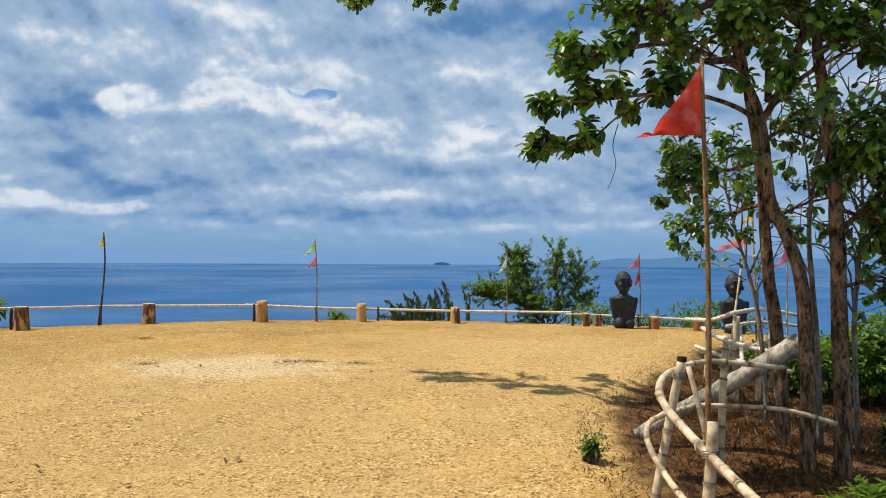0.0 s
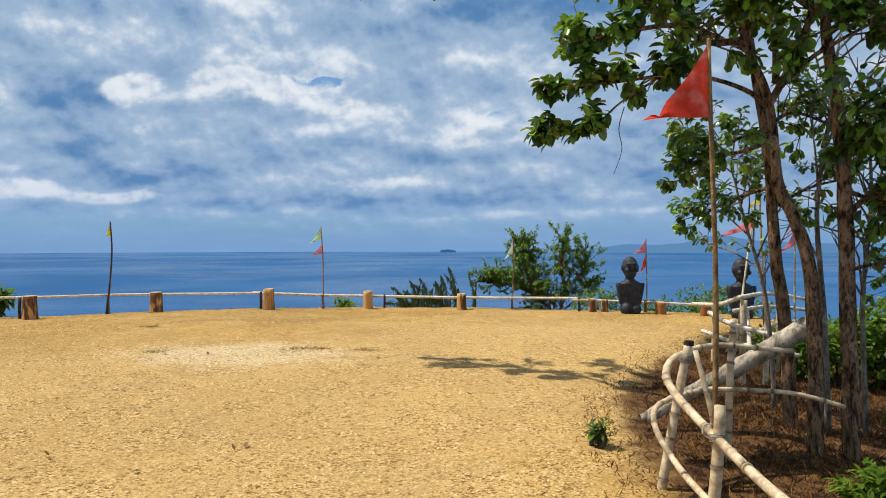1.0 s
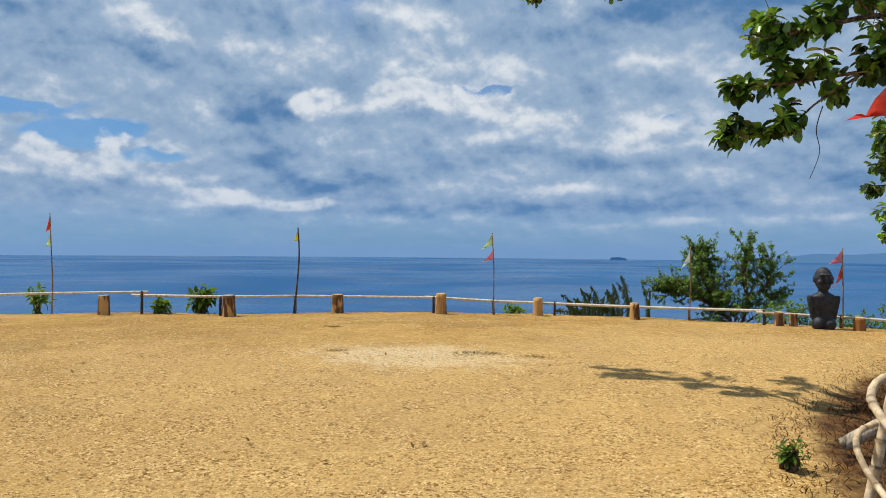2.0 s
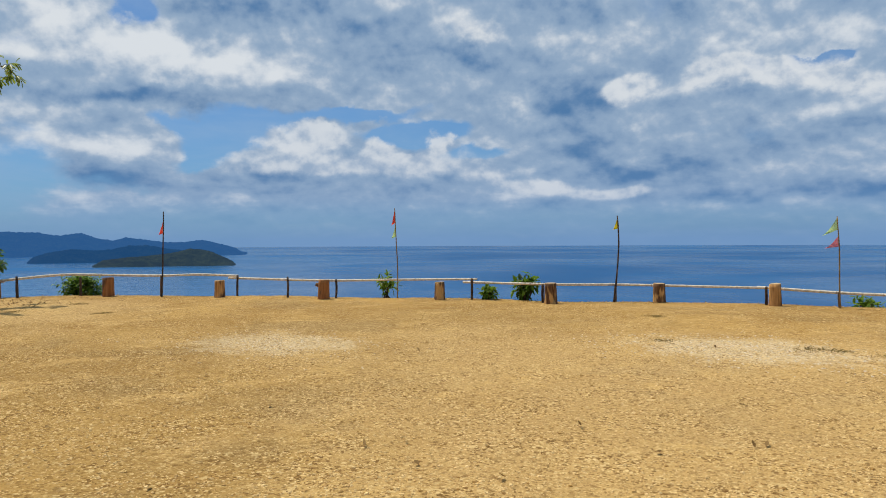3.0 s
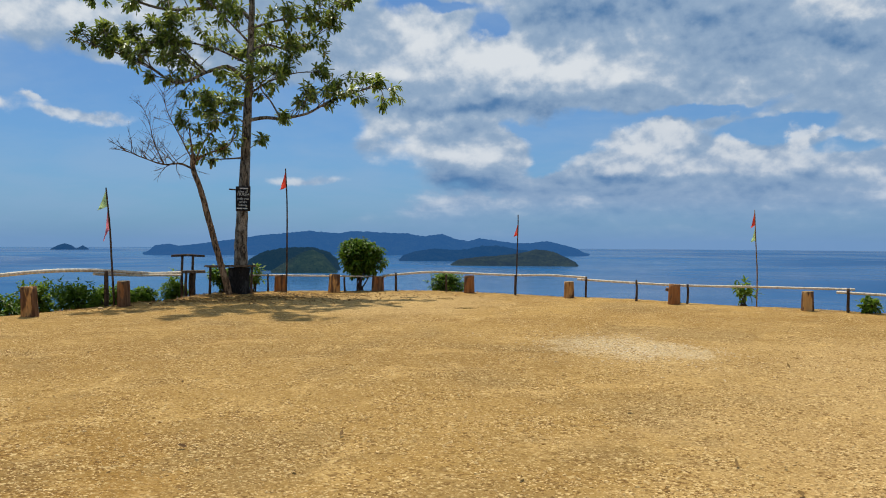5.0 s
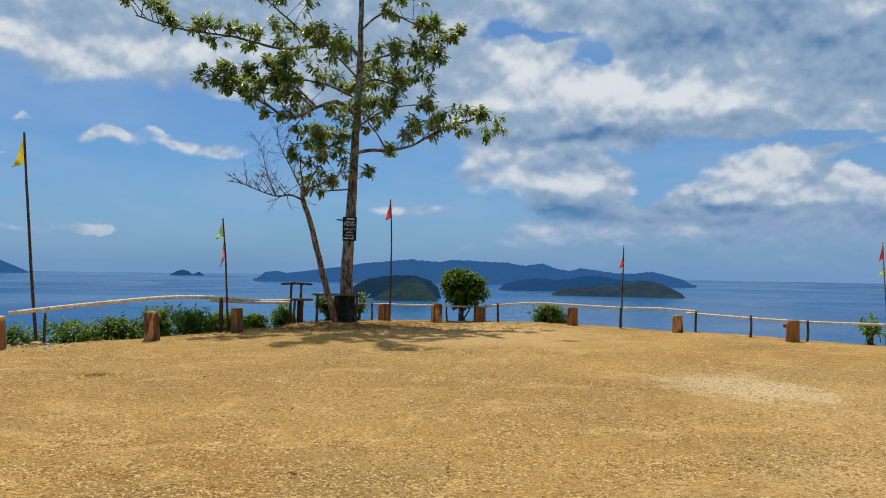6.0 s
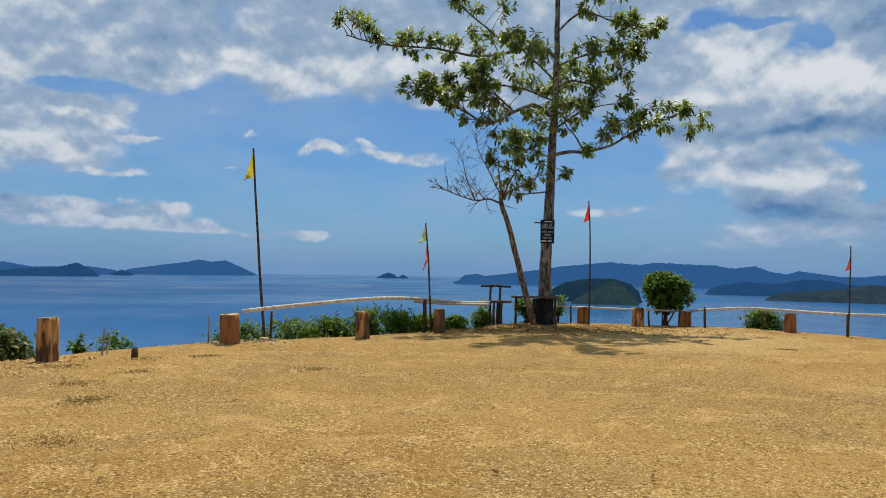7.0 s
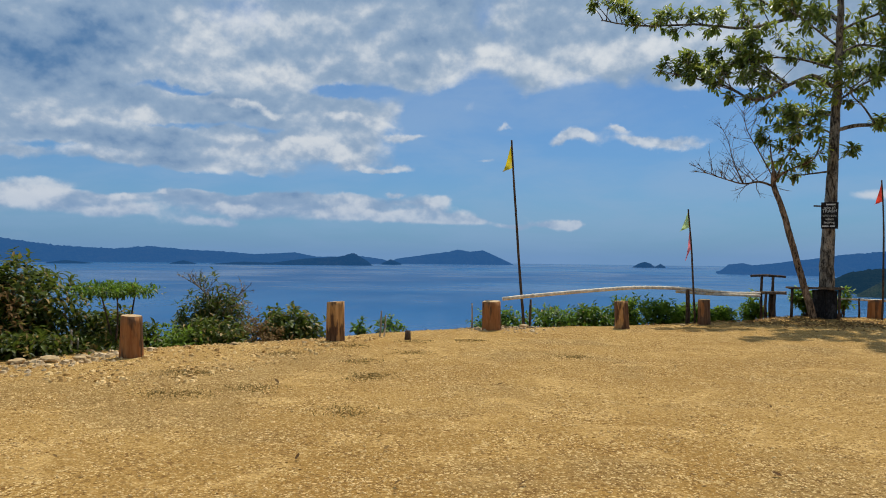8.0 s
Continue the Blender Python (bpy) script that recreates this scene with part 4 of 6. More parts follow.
flag_pole((-9.19, 15.67, 0), (-9.15, 15.80, 2.02), 0.030, [("yellow", 0.03, 0.30, 0.10, 0.30)], "crooked dark pole with a small limp yellow pennant", M_STICK, 0.07, 110, 1)
flag_pole((-4.75, 17.32, 0), (-4.80, 17.32, 1.93), 0.022, [("green", 0.02, 0.28, 0.30, 0.40), ("pink", 0.40, 0.64, 0.26, 0.28)], "thin pole with pale green and pink pennants", None, 0.02, 100, 2)
flag_pole((-0.34, 17.45, 0), (-0.32, 17.45, 1.64), 0.022, [("pale", 0.02, 0.34, 0.20, 0.46)], "thin pole with a faded whitish pennant", None, 0.02, 96, 3)
flag_pole((2.58, 16.80, 0), (2.56, 16.80, 1.62), 0.020, [("pink", 0.02, 0.30, 0.27, 0.30), ("red", 0.30, 0.58, 0.18, 0.50)], "thin pole with pink and red pennants", None, 0.01, 96, 4)
flag_pole((-13.85, 13.15, 0), (-13.90, 13.10, 2.27), 0.020, [("red", 0.02, 0.36, 0.09, 0.42), ("green", 0.40, 0.72, 0.10, 0.36)], "pole with limp red and green pennants", None, 0.02, 140, 5)
flag_pole((-19.16, 9.60, 0), (-19.13, 9.66, 2.25), 0.028, [("red", 0.20, 0.58, 0.13, 0.42)], "dark pole with a limp red pennant", M_STICK, 0.02, 150, 6)
flag_pole((-22.14, 3.75, 0), (-22.12, 3.73, 3.56), 0.034, [("red", 0.02, 0.55, 0.16, 0.60)], "tall dark pole with a small red pennant", M_STICK, 0.03, 165, 7)
flag_pole((-18.83, -0.70, 0), (-18.80, -0.86, 2.66), 0.032, [("green", 0.02, 0.42, 0.19, 0.50), ("pink", 0.42, 0.90, 0.09, 0.78)], "leaning pole with green and red pennants", M_STICK, 0.02, 178, 8)
flag_pole((-16.88, -4.30, 0), (-16.88, -4.62, 4.14), 0.042, [("yellow", 0.04, 0.62, 0.20, 0.68)], "tall dark pole with a limp yellow pennant", M_STICK, -0.015, 190, 9)
near_pole = flag_pole((1.03, 4.42, -0.05), (1.00, 4.42, 2.66), 0.024, [("red", 0.02, 0.44, 0.36, 0.43)], "tan wooden pole with a torn sunlit red cloth pennant", None, 0.03, 96, 10, 0.35)
flag_pole((2.86, 9.56, 0.0), (3.08, 10.54, 2.27), 0.022, [("yellow", 0.02, 0.26, 0.14, 0.26)], "leaning pole with a yellow pennant behind the tree", None, 0.01, 96, 11)
flag_pole((2.40, 9.30, 0.0), (2.88, 10.08, 1.96), 0.020, [("pink", 0.04, 0.32, 0.42, 0.30)], "leaning bamboo pole with a pink pennant", M_BAMBOO, 0.01, 96, 12)
flag_pole((3.49, 10.41, -0.1), (3.49, 10.41, 1.90), 0.020, [("red", 0.02, 0.20, 0.10, 0.26), ("pink", 0.22, 0.42, 0.22, 0.30)], "bamboo pole with red and pink pennants", M_BAMBOO, 0.01, 96, 13)


# ---- near bamboo fence by the tree ----
nf = bamboo_fence("rough fence of bent bleached bamboo lashed to posts")


def near_part(name, pts, r, mat=M_BAMBOO):
    return part(name, culm(Soup(), pts, r * 0.92, 0.24, 12), mat, nf)


near_part("rail", [(1.22, 2.2, 0.36), (1.13, 3.18, 0.37), (1.10, 3.72, 0.36), (1.05, 4.26, 0.40), (0.97, 4.63, 0.48), (0.90, 4.90, 0.57), (0.88, 5.06, 0.66), (0.96, 5.20, 0.74), (1.10, 5.27, 0.77)], 0.031)
near_part("rail", [(1.06, 5.30, 0.78), (1.31, 5.43, 0.80), (1.55, 5.47, 0.78), (1.90, 5.53, 0.745)], 0.022)
near_part("rail", [(1.02, 2.6, 0.12), (0.95, 3.66, 0.16), (0.85, 4.30, 0.22), (0.78, 4.72, 0.33), (0.78, 4.92, 0.43), (0.89, 5.11, 0.47), (1.18, 5.36, 0.50)], 0.022)
near_part("rail", [(1.16, 5.38, 0.50), (1.48, 5.49, 0.48), (1.85, 5.48, 0.46), (2.22, 5.46, 0.36)], 0.019)
corner_post = near_part("post", [(0.83, 5.00, -0.15), (0.95, 5.05, 0.48), (1.03, 5.08, 0.86)], 0.034)
near_part("post", [(1.24, 5.14, 0.0), (1.19, 5.15, 0.39), (1.10, 5.22, 0.79)], 0.021)
front_post = near_part("post", [(1.00, 4.37, -0.15), (1.04, 4.36, 0.34), (1.05, 4.36, 0.60)], 0.038)
back_post = near_part("post", [(1.43, 5.70, -0.25), (1.45, 5.70, 0.52), (1.47, 5.70, 0.88)], 0.031)


def lashing(at, axis, r, post, turns=4):
    soup = Soup()
    axis = Vector(axis).normalized()
    s1 = axis.orthogonal().normalized()
    s2 = axis.cross(s1)
    pts = [Vector(at) + axis * (0.012 * (k / 12 - turns / 2)) + (s1 * math.cos(2 * math.pi * k / 12) + s2 * math.sin(2 * math.pi * k / 12)) * r for k in range(12 * turns)]
    return part("lashing", soup.tube(pts, [0.004] * len(pts), 5), M_ROPE, post)


for x, y, z, r in ((1.03, 5.08, 0.86, 0.032),):
    ring = Soup()
    for q, h in ((r, -0.02), (r, 0.012), (r * 0.72, 0.012), (r * 0.70, -0.02)):
        ring.vs += [Vector((x + q * math.cos(2 * math.pi * k / 16), y + q * math.sin(2 * math.pi * k / 16), z + h)) for k in range(16)]
    ring.fs = [(i * 16 + k, i * 16 + (k + 1) % 16, i * 16 + 16 + (k + 1) % 16, i * 16 + 16 + k) for i in range(3) for k in range(16)]
    part("cut_rim", ring, M_STICK, corner_post, "dark hollow sawn end", smooth=False)
lashing((1.04, 4.36, 0.42), (0, 0.2, 1), 0.047, front_post)
lashing((1.01, 4.43, 0.44), (0.1, 1, -0.2), 0.040, front_post)
lashing((1.01, 5.07, 0.76), (0.1, 0, 1), 0.042, corner_post)
lashing((1.46, 5.70, 0.74), (0, 0, 1), 0.038, back_post)

ff = bamboo_fence("tangle of pale bamboo rails and leaning posts beyond the tree")
for pts, r in (([(2.30, 10.95, 0.66), (2.52, 10.4, 0.70), (2.48, 9.15, 0.89)], 0.034), ([(2.44, 9.12, 0.88), (3.06, 10.02, 0.87), (3.90, 10.9, 0.72)], 0.030), ([(2.40, 9.2, 0.72), (3.10, 10.1, 0.70), (3.9, 10.9, 0.58)], 0.028),
               ([(2.48, 10.75, 0.56), (2.28, 9.00, 0.60), (2.46, 8.43, 0.56), (2.80, 8.1, 0.53)], 0.036), ([(2.20, 9.9, 0.40), (2.42, 8.9, 0.36), (2.9, 8.5, 0.30)], 0.03), ([(2.45, 8.75, 0.32), (2.66, 9.6, 0.72)], 0.028),
               ([(2.7, 9.4, 0.45), (3.3, 10.2, 0.50), (3.9, 10.8, 0.42)], 0.026)):
    part("rail", culm(Soup(), pts, r * 0.85), M_BLEACHED, ff)
for x, y, h, r in ((2.47, 9.15, 0.92, 0.045), (2.60, 9.6, 0.85, 0.03), (2.86, 9.56, 0.80, 0.035), (2.52, 10.69, 0.78, 0.04), (2.30, 8.95, 0.64, 0.04), (3.28, 10.45, 0.9, 0.035)):
    z = height(x, y) - 0.15
    part("post", culm(Soup(), [(x, y, z), (x + 0.02, y, 0.3), (x + 0.03, y, h)], r), M_BAMBOO, ff)

fallen = Soup()
fp = curve([(0.96, 6.52, 0.02), (1.29, 6.46, 0.25), (1.71, 6.36, 0.52), (2.25, 6.19, 0.92)], 8)
fallen.tube(fp, taper(len(fp), 0.050, 0.078), 12, rough=0.25)
tagged(part("fallen_trunk", fallen, M_FALLEN), "bleached fallen tree trunk propped on the fence", "log")


# ---- trees ----
BLUNT = ((0.40, 0.34), (0.86, 0.44))


def rosette(soup, rnd, at, axis, n, length, width, droop=0.25, blunt=False):
    """A spray of leaves round the end of a twig."""
    axis = axis.normalized()
    s1 = axis.orthogonal().normalized()
    s2 = axis.cross(s1)
    for k in range(n):
        a = k * 2.399 + rnd.uniform(-0.4, 0.4)
        spread = rnd.uniform(0.55, 1.25)
        out = axis * math.cos(spread) + (s1 * math.cos(a) + s2 * math.sin(a)) * math.sin(spread)
        out.z -= droop * rnd.uniform(0.2, 1.2)
        up = Vector((rnd.uniform(-0.4, 0.4), rnd.uniform(-0.4, 0.4), 1))
        spot_at = at + axis * rnd.uniform(-1.7 if droop > 0.75 else -0.45 if blunt else -0.9, 0.2) * length
        size = (length * rnd.uniform(0.7, 1.15), width * rnd.uniform(0.75, 1.2), rnd.uniform(0.1, 0.35))
        if blunt:
            soup.leaf(spot_at, out, up, *size, BLUNT)
        else:
            soup.leaf(spot_at, out, up, *size)


def spread_twigs(rnd, wood, leaves, line, r, count, reach, start, leafy, lift=0.35):
    """Side twigs from a limb, each forking and ending in leaf sprays. leafy: n, length, width."""
    for k in range(count):
        v = start + (1 - start) * (k + rnd.random()) / count
        i = min(int(v * (len(line) - 1)), len(line) - 2)
        p = line[i].lerp(line[i + 1], v * (len(line) - 1) - i)
        along = (line[i + 1] - line[i]).normalized()
        out = (along * rnd.uniform(0.1, 0.9) + Vector((rnd.gauss(0, 0.7), rnd.gauss(0, 0.7), rnd.gauss(lift, 0.45)))).normalized()
        ln = reach * rnd.uniform(0.4, 1.1) * (1.15 - 0.5 * v)
        mid = p + out * ln * 0.5 + Vector((0, 0, 0.06 * ln))
        end = p + out * ln + Vector((rnd.gauss(0, 0.08), rnd.gauss(0, 0.08), 0.10)) * ln
        wood.tube([p, mid, end], [r * 0.55, r * 0.4, r * 0.2], 5, cap=False)
        ends = [(end, (end - mid))]
        for f in range(rnd.randint(3, 5)):
            q = mid.lerp(end, rnd.uniform(0.0, 0.9))
            d = (out + Vector((rnd.gauss(0, 0.7), rnd.gauss(0, 0.7), rnd.gauss(0.25, 0.5)))).normalized()
            e = q + d * ln * rnd.uniform(0.25, 0.55)
            wood.tube([q, e], [r * 0.28, r * 0.14], 4, cap=False)
            ends.append((e, d))
        if leafy:
            for e, d in ends:
                rosette(leaves, rnd, e, d, *leafy)


def limb(wood, pts, r0, r1, sides=8):
    line = curve(pts, 7)
    line = [p + Vector((noise.noise(p * 2.1), noise.noise(p * 2.1 + Vector((5, 0, 0))), noise.noise(p * 2.1 + Vector((0, 9, 0))))) * min(0.35 * r0, 0.02) for p in line]
    wood.tube(line, taper(len(line), r0, r1), sides, rough=0.12)
    return line


def tall_tree():
    """The tall tree on the brow; local x runs to the right as seen from the clearing, y away from it."""
    rnd = random.Random(7)
    az = 83.2
    m = Matrix.Translation((-22.30, 2.58, height(-22.3, 2.58) - 0.1)) @ Matrix.Rotation(radians(az), 4, "Z")
    tree = thing("tree", m, "tall slender tree with tiered limbs of long olive leaves", "tree")
    trunk = Soup()
    limb(trunk, [(0.0, 0, 0), (-0.07, 0, 0.9), (-0.06, 0.02, 1.9), (0.02, 0, 3.2), (0.07, 0.05, 4.4), (0.14, 0, 6.0), (0.20, 0, 7.4), (0.22, 0, 9.4), (0.26, 0.05, 12.2)], 0.21, 0.05, 14)
    part("trunk", trunk, M_TRUNK_TALL, tree)
    leafy = (9, 0.23, 0.078, 0.70, True)
    limbs = [
        ([(0.1, 0, 5.0), (0.6, -0.1, 5.08), (1.1, -0.2, 5.08), (1.75, -0.4, 5.22), (2.5, -0.5, 5.65), (3.2, -0.6, 5.9), (3.8, -0.5, 6.1)], 0.075, 26, 1.0, 0.30),
        ([(1.0, -0.2, 5.1), (0.75, -0.3, 5.5), (0.45, -0.5, 5.9), (0.9, -0.7, 6.3)], 0.04, 9, 0.8, 0.3),
        ([(0.12, 0, 6.9), (0.6, 0.3, 7.25), (1.2, 0.6, 7.25), (1.9, 0.7, 7.5), (2.6, 0.8, 8.4)], 0.06, 18, 1.0, 0.25),
        ([(0.1, 0, 6.1), (-0.4, -0.2, 6.45), (-1.0, -0.4, 6.2), (-1.75, -0.5, 5.85), (-2.6, -0.4, 6.35), (-3.3, -0.3, 6.6), (-4.15, -0.2, 6.9)], 0.08, 30, 1.05, 0.30),
        ([(-1.0, -0.4, 6.2), (-1.5, -0.2, 6.7), (-2.3, 0.2, 7.3)], 0.05, 14, 0.9, 0.1),
        ([(0.15, 0, 7.9), (-0.3, 0.3, 8.3), (-1.0, 0.6, 8.25), (-2.2, 0.8, 8.2), (-3.6, 0.9, 8.5), (-5.0, 0.8, 8.6), (-6.3, 0.7, 8.9)], 0.085, 32, 1.1, 0.40),
        ([(-1.0, 0.6, 8.25), (-1.8, 0.2, 8.8), (-2.7, -0.2, 9.5), (-3.4, -0.4, 10.2)], 0.05, 14, 0.9, 0.3),
        ([(0.2, 0, 8.6), (0.9, -0.5, 9.0), (1.8, -0.8, 8.6), (2.8, -0.9, 8.2)], 0.05, 16, 0.9, 0.25),
        ([(0.05, 0, 5.4), (-0.5, 0.7, 5.6), (-1.1, 1.3, 5.4)], 0.04, 12, 0.8, 0.2),
        ([(0.08, 0, 4.9), (-0.5, -0.6, 5.1), (-1.0, -1.0, 4.9)], 0.035, 10, 0.7, 0.2),
        ([(0.15, 0, 6.6), (0.2, 0.9, 7.0), (0.3, 1.9, 7.3)], 0.05, 14, 0.9, 0.2),
        ([(0.15, 0, 7.2), (-0.4, -0.9, 7.5), (-0.9, -1.9, 7.7)], 0.05, 16, 0.9, 0.2),
        ([(0.2, 0, 9.6), (0.8, 0.6, 10.2), (1.8, 1.0, 10.6)], 0.05, 16, 1.0, 0.2),
        ([(0.2, 0, 9.9), (-0.7, -0.7, 10.4), (-1.9, -1.2, 10.8)], 0.05, 18, 1.0, 0.2),
        ([(0.24, 0, 10.8), (0.2, -0.9, 11.4), (0.4, -1.8, 11.8)], 0.04, 14, 0.9, 0.2),
        ([(0.25, 0, 11.2), (-0.2, 0.9, 11.8), (-0.7, 1.6, 12.4)], 0.04, 14, 0.9, 0.2),
        ([(0.12, 0, 6.6), (-0.8, 0.1, 7.0), (-1.8, 0.2, 7.15), (-2.8, 0.1, 7.0), (-3.6, 0, 7.1)], 0.045, 22, 0.9, 0.15),
        ([(0.1, 0, 5.7), (0.7, -0.2, 6.1), (1.4, -0.3, 6.35), (2.0, -0.4, 6.4)], 0.04, 17, 0.8, 0.1),
        ([(0.15, 0, 7.6), (0.9, 0.1, 7.9), (1.8, 0.2, 8.1), (2.7, 0.2, 8.2)], 0.045, 14, 0.9, 0.15),
        ([(0.04, 0, 3.95), (-0.5, -0.1, 3.88), (-1.0, -0.2, 3.80)], 0.04, 5, 0.4, 0.4),
        ([(0.1, 0, 4.15), (0.3, -0.1, 4.3), (0.5, -0.1, 4.35)], 0.02, 3, 0.3, 0.3),
    ]
    crown = Soup()
    for pts, r, count, reach, start in limbs:
        wood = Soup()
        line = limb(wood, pts, r * 0.75, r * 0.2, 7)
        spread_twigs(rnd, wood, crown, line, r * 0.4, int(count * 0.88), reach * 0.92, start, leafy, 0.42)
        part("limb", wood, M_TRUNK_TALL, tree)
    part("crown", crown, M_LONG, tree, "clustered long olive-green leaves")
    return tree


def lean_tree():
    rnd = random.Random(11)
    m = Matrix.Translation((-21.65, 2.22, height(-21.65, 2.22) - 0.08)) @ Matrix.Rotation(radians(83.4), 4, "Z")
    tree = thing("tree", m, "thin leaning half-bare tree with twiggy limbs", "tree")
    trunk = Soup()
    limb(trunk, [(-0.06, 0, 0), (-0.27, 0, 0.7), (-0.48, 0, 1.5), (-0.70, 0, 2.4), (-0.88, 0, 3.0), (-1.06, 0, 3.55), (-1.04, 0, 3.9)], 0.095, 0.060, 10)
    part("trunk", trunk, M_TRUNK, tree)
    crown = Soup()
    for pts, r, count, reach, leafy in (
        ([(-0.86, 0, 3.5), (-1.2, 0, 3.62), (-1.6, 0.1, 3.60), (-2.1, 0.1, 3.75), (-2.6, 0, 3.95)], 0.032, 30, 0.9, None),
        ([(-1.6, 0.1, 3.60), (-1.85, 0.1, 4.2), (-2.0, 0.2, 4.8), (-2.25, 0.2, 5.3)], 0.016, 22, 0.6, None),
        ([(-0.9, 0, 3.8), (-1.2, 0.1, 4.4), (-1.5, 0, 5.0), (-1.6, 0, 5.5)], 0.020, 26, 0.8, None),
        ([(-0.84, 0, 3.85), (-0.9, -0.2, 4.3), (-0.95, -0.3, 4.8)], 0.03, 4, 0.5, (6, 0.22, 0.075, 0.7, True)),
        ([(-0.82, 0, 3.7), (-0.4, 0, 3.95), (0.1, 0.1, 4.2), (0.3, 0.1, 4.8)], 0.035, 5, 0.55, (6, 0.22, 0.075, 0.7, True)),
        ([(-0.82, 0, 3.6), (-0.55, -0.3, 4.2), (-0.2, -0.4, 4.6)], 0.03, 3, 0.55, (6, 0.22, 0.075, 0.7, True)),
    ):
        wood = Soup()
        line = limb(wood, [(x - 0.2, y, z) for x, y, z in pts], r, r * 0.3, 6)
        spread_twigs(rnd, wood, crown, line, r * 0.6, count, reach, 0.2, leafy, 0.5)
        part("limb", wood, M_TRUNK, tree)
    part("crown", crown, M_LONG, tree, "sparse olive-green leaves")


tall_tree()
lean_tree()


class LeafBag:
    """Gathers leaves as places, to become single leaf objects that share a few meshes."""

    def __init__(self):
        self.rows = []

    def leaf(self, at, out, up, length, width, droop=0.2, shape=None):
        self.rows.append((at.copy(), out.normalized(), up.copy(), length, width, droop))

    def grow(self, tree):
        for k, (at, out, up, length, width, droop) in enumerate(self.rows):
            side = out.cross(up).normalized()
            nrm = side.cross(out)
            ob = new("leaf", LEAF_MESHES[k % len(LEAF_MESHES)])
            ob.parent = tree
            ob.matrix_local = Matrix.Translation(at) @ Matrix((out, side, nrm)).transposed().to_4x4() @ Matrix.Diagonal((length, width, length, 1))


def leaf_mesh(curl, fold):
    """A broad leaf of unit length and width along x, folded on its midrib."""
    soup = Soup()
    rows = [(0.0, 0.02), (0.16, 0.20), (0.42, 0.43), (0.66, 0.50), (0.85, 0.38), (0.96, 0.15), (1.0, 0.01)]
    for x, hw in rows:
        z = -curl * x * x
        soup.vs += [Vector((x, -hw, z + fold * hw)), Vector((x, 0, z)), Vector((x, hw, z + fold * hw))]
    for i in range(len(rows) - 1):
        a = i * 3
        soup.fs += [(a, a + 1, a + 4, a + 3), (a + 1, a + 2, a + 5, a + 4)]
    return soup.mesh("leaf", M_BROAD_ONE)


LEAF_MESHES = [leaf_mesh(0.15, 0.2), leaf_mesh(0.3, 0.3), leaf_mesh(0.05, 0.12), leaf_mesh(0.4, 0.25)]


def near_tree(stems, limbs, label, seed, single):
    """A forked tree beside the clearing; its points are in world metres."""
    rnd = random.Random(seed)
    root = Vector(stems[0][0][0])
    tree = thing("tree", Matrix.Translation((root.x, root.y, height(root.x, root.y) - 0.05)), label, "tree")
    off = -Vector(tree.matrix_world.translation)
    for pts, r0, r1 in stems:
        soup = Soup()
        limb(soup, [Vector(p) + off for p in pts], r0 * 0.88, r1, 14)
        part("trunk", soup, M_TRUNK, tree)
    crown, bag = Soup(), LeafBag()
    for k, (pts, r, count, reach, start, leafy) in enumerate(limbs):
        wood = Soup()
        line = limb(wood, [Vector(p) + off for p in pts], r, r * 0.35, 7)
        spread_twigs(rnd, wood, bag if k < single else crown, line, r * 0.6, count, reach, start, leafy, 0.15)
        part("limb", wood, M_TRUNK, tree)
    part("crown", crown, M_BROAD, tree, "glossy broad green leaves")
    bag.grow(tree)
    return tree


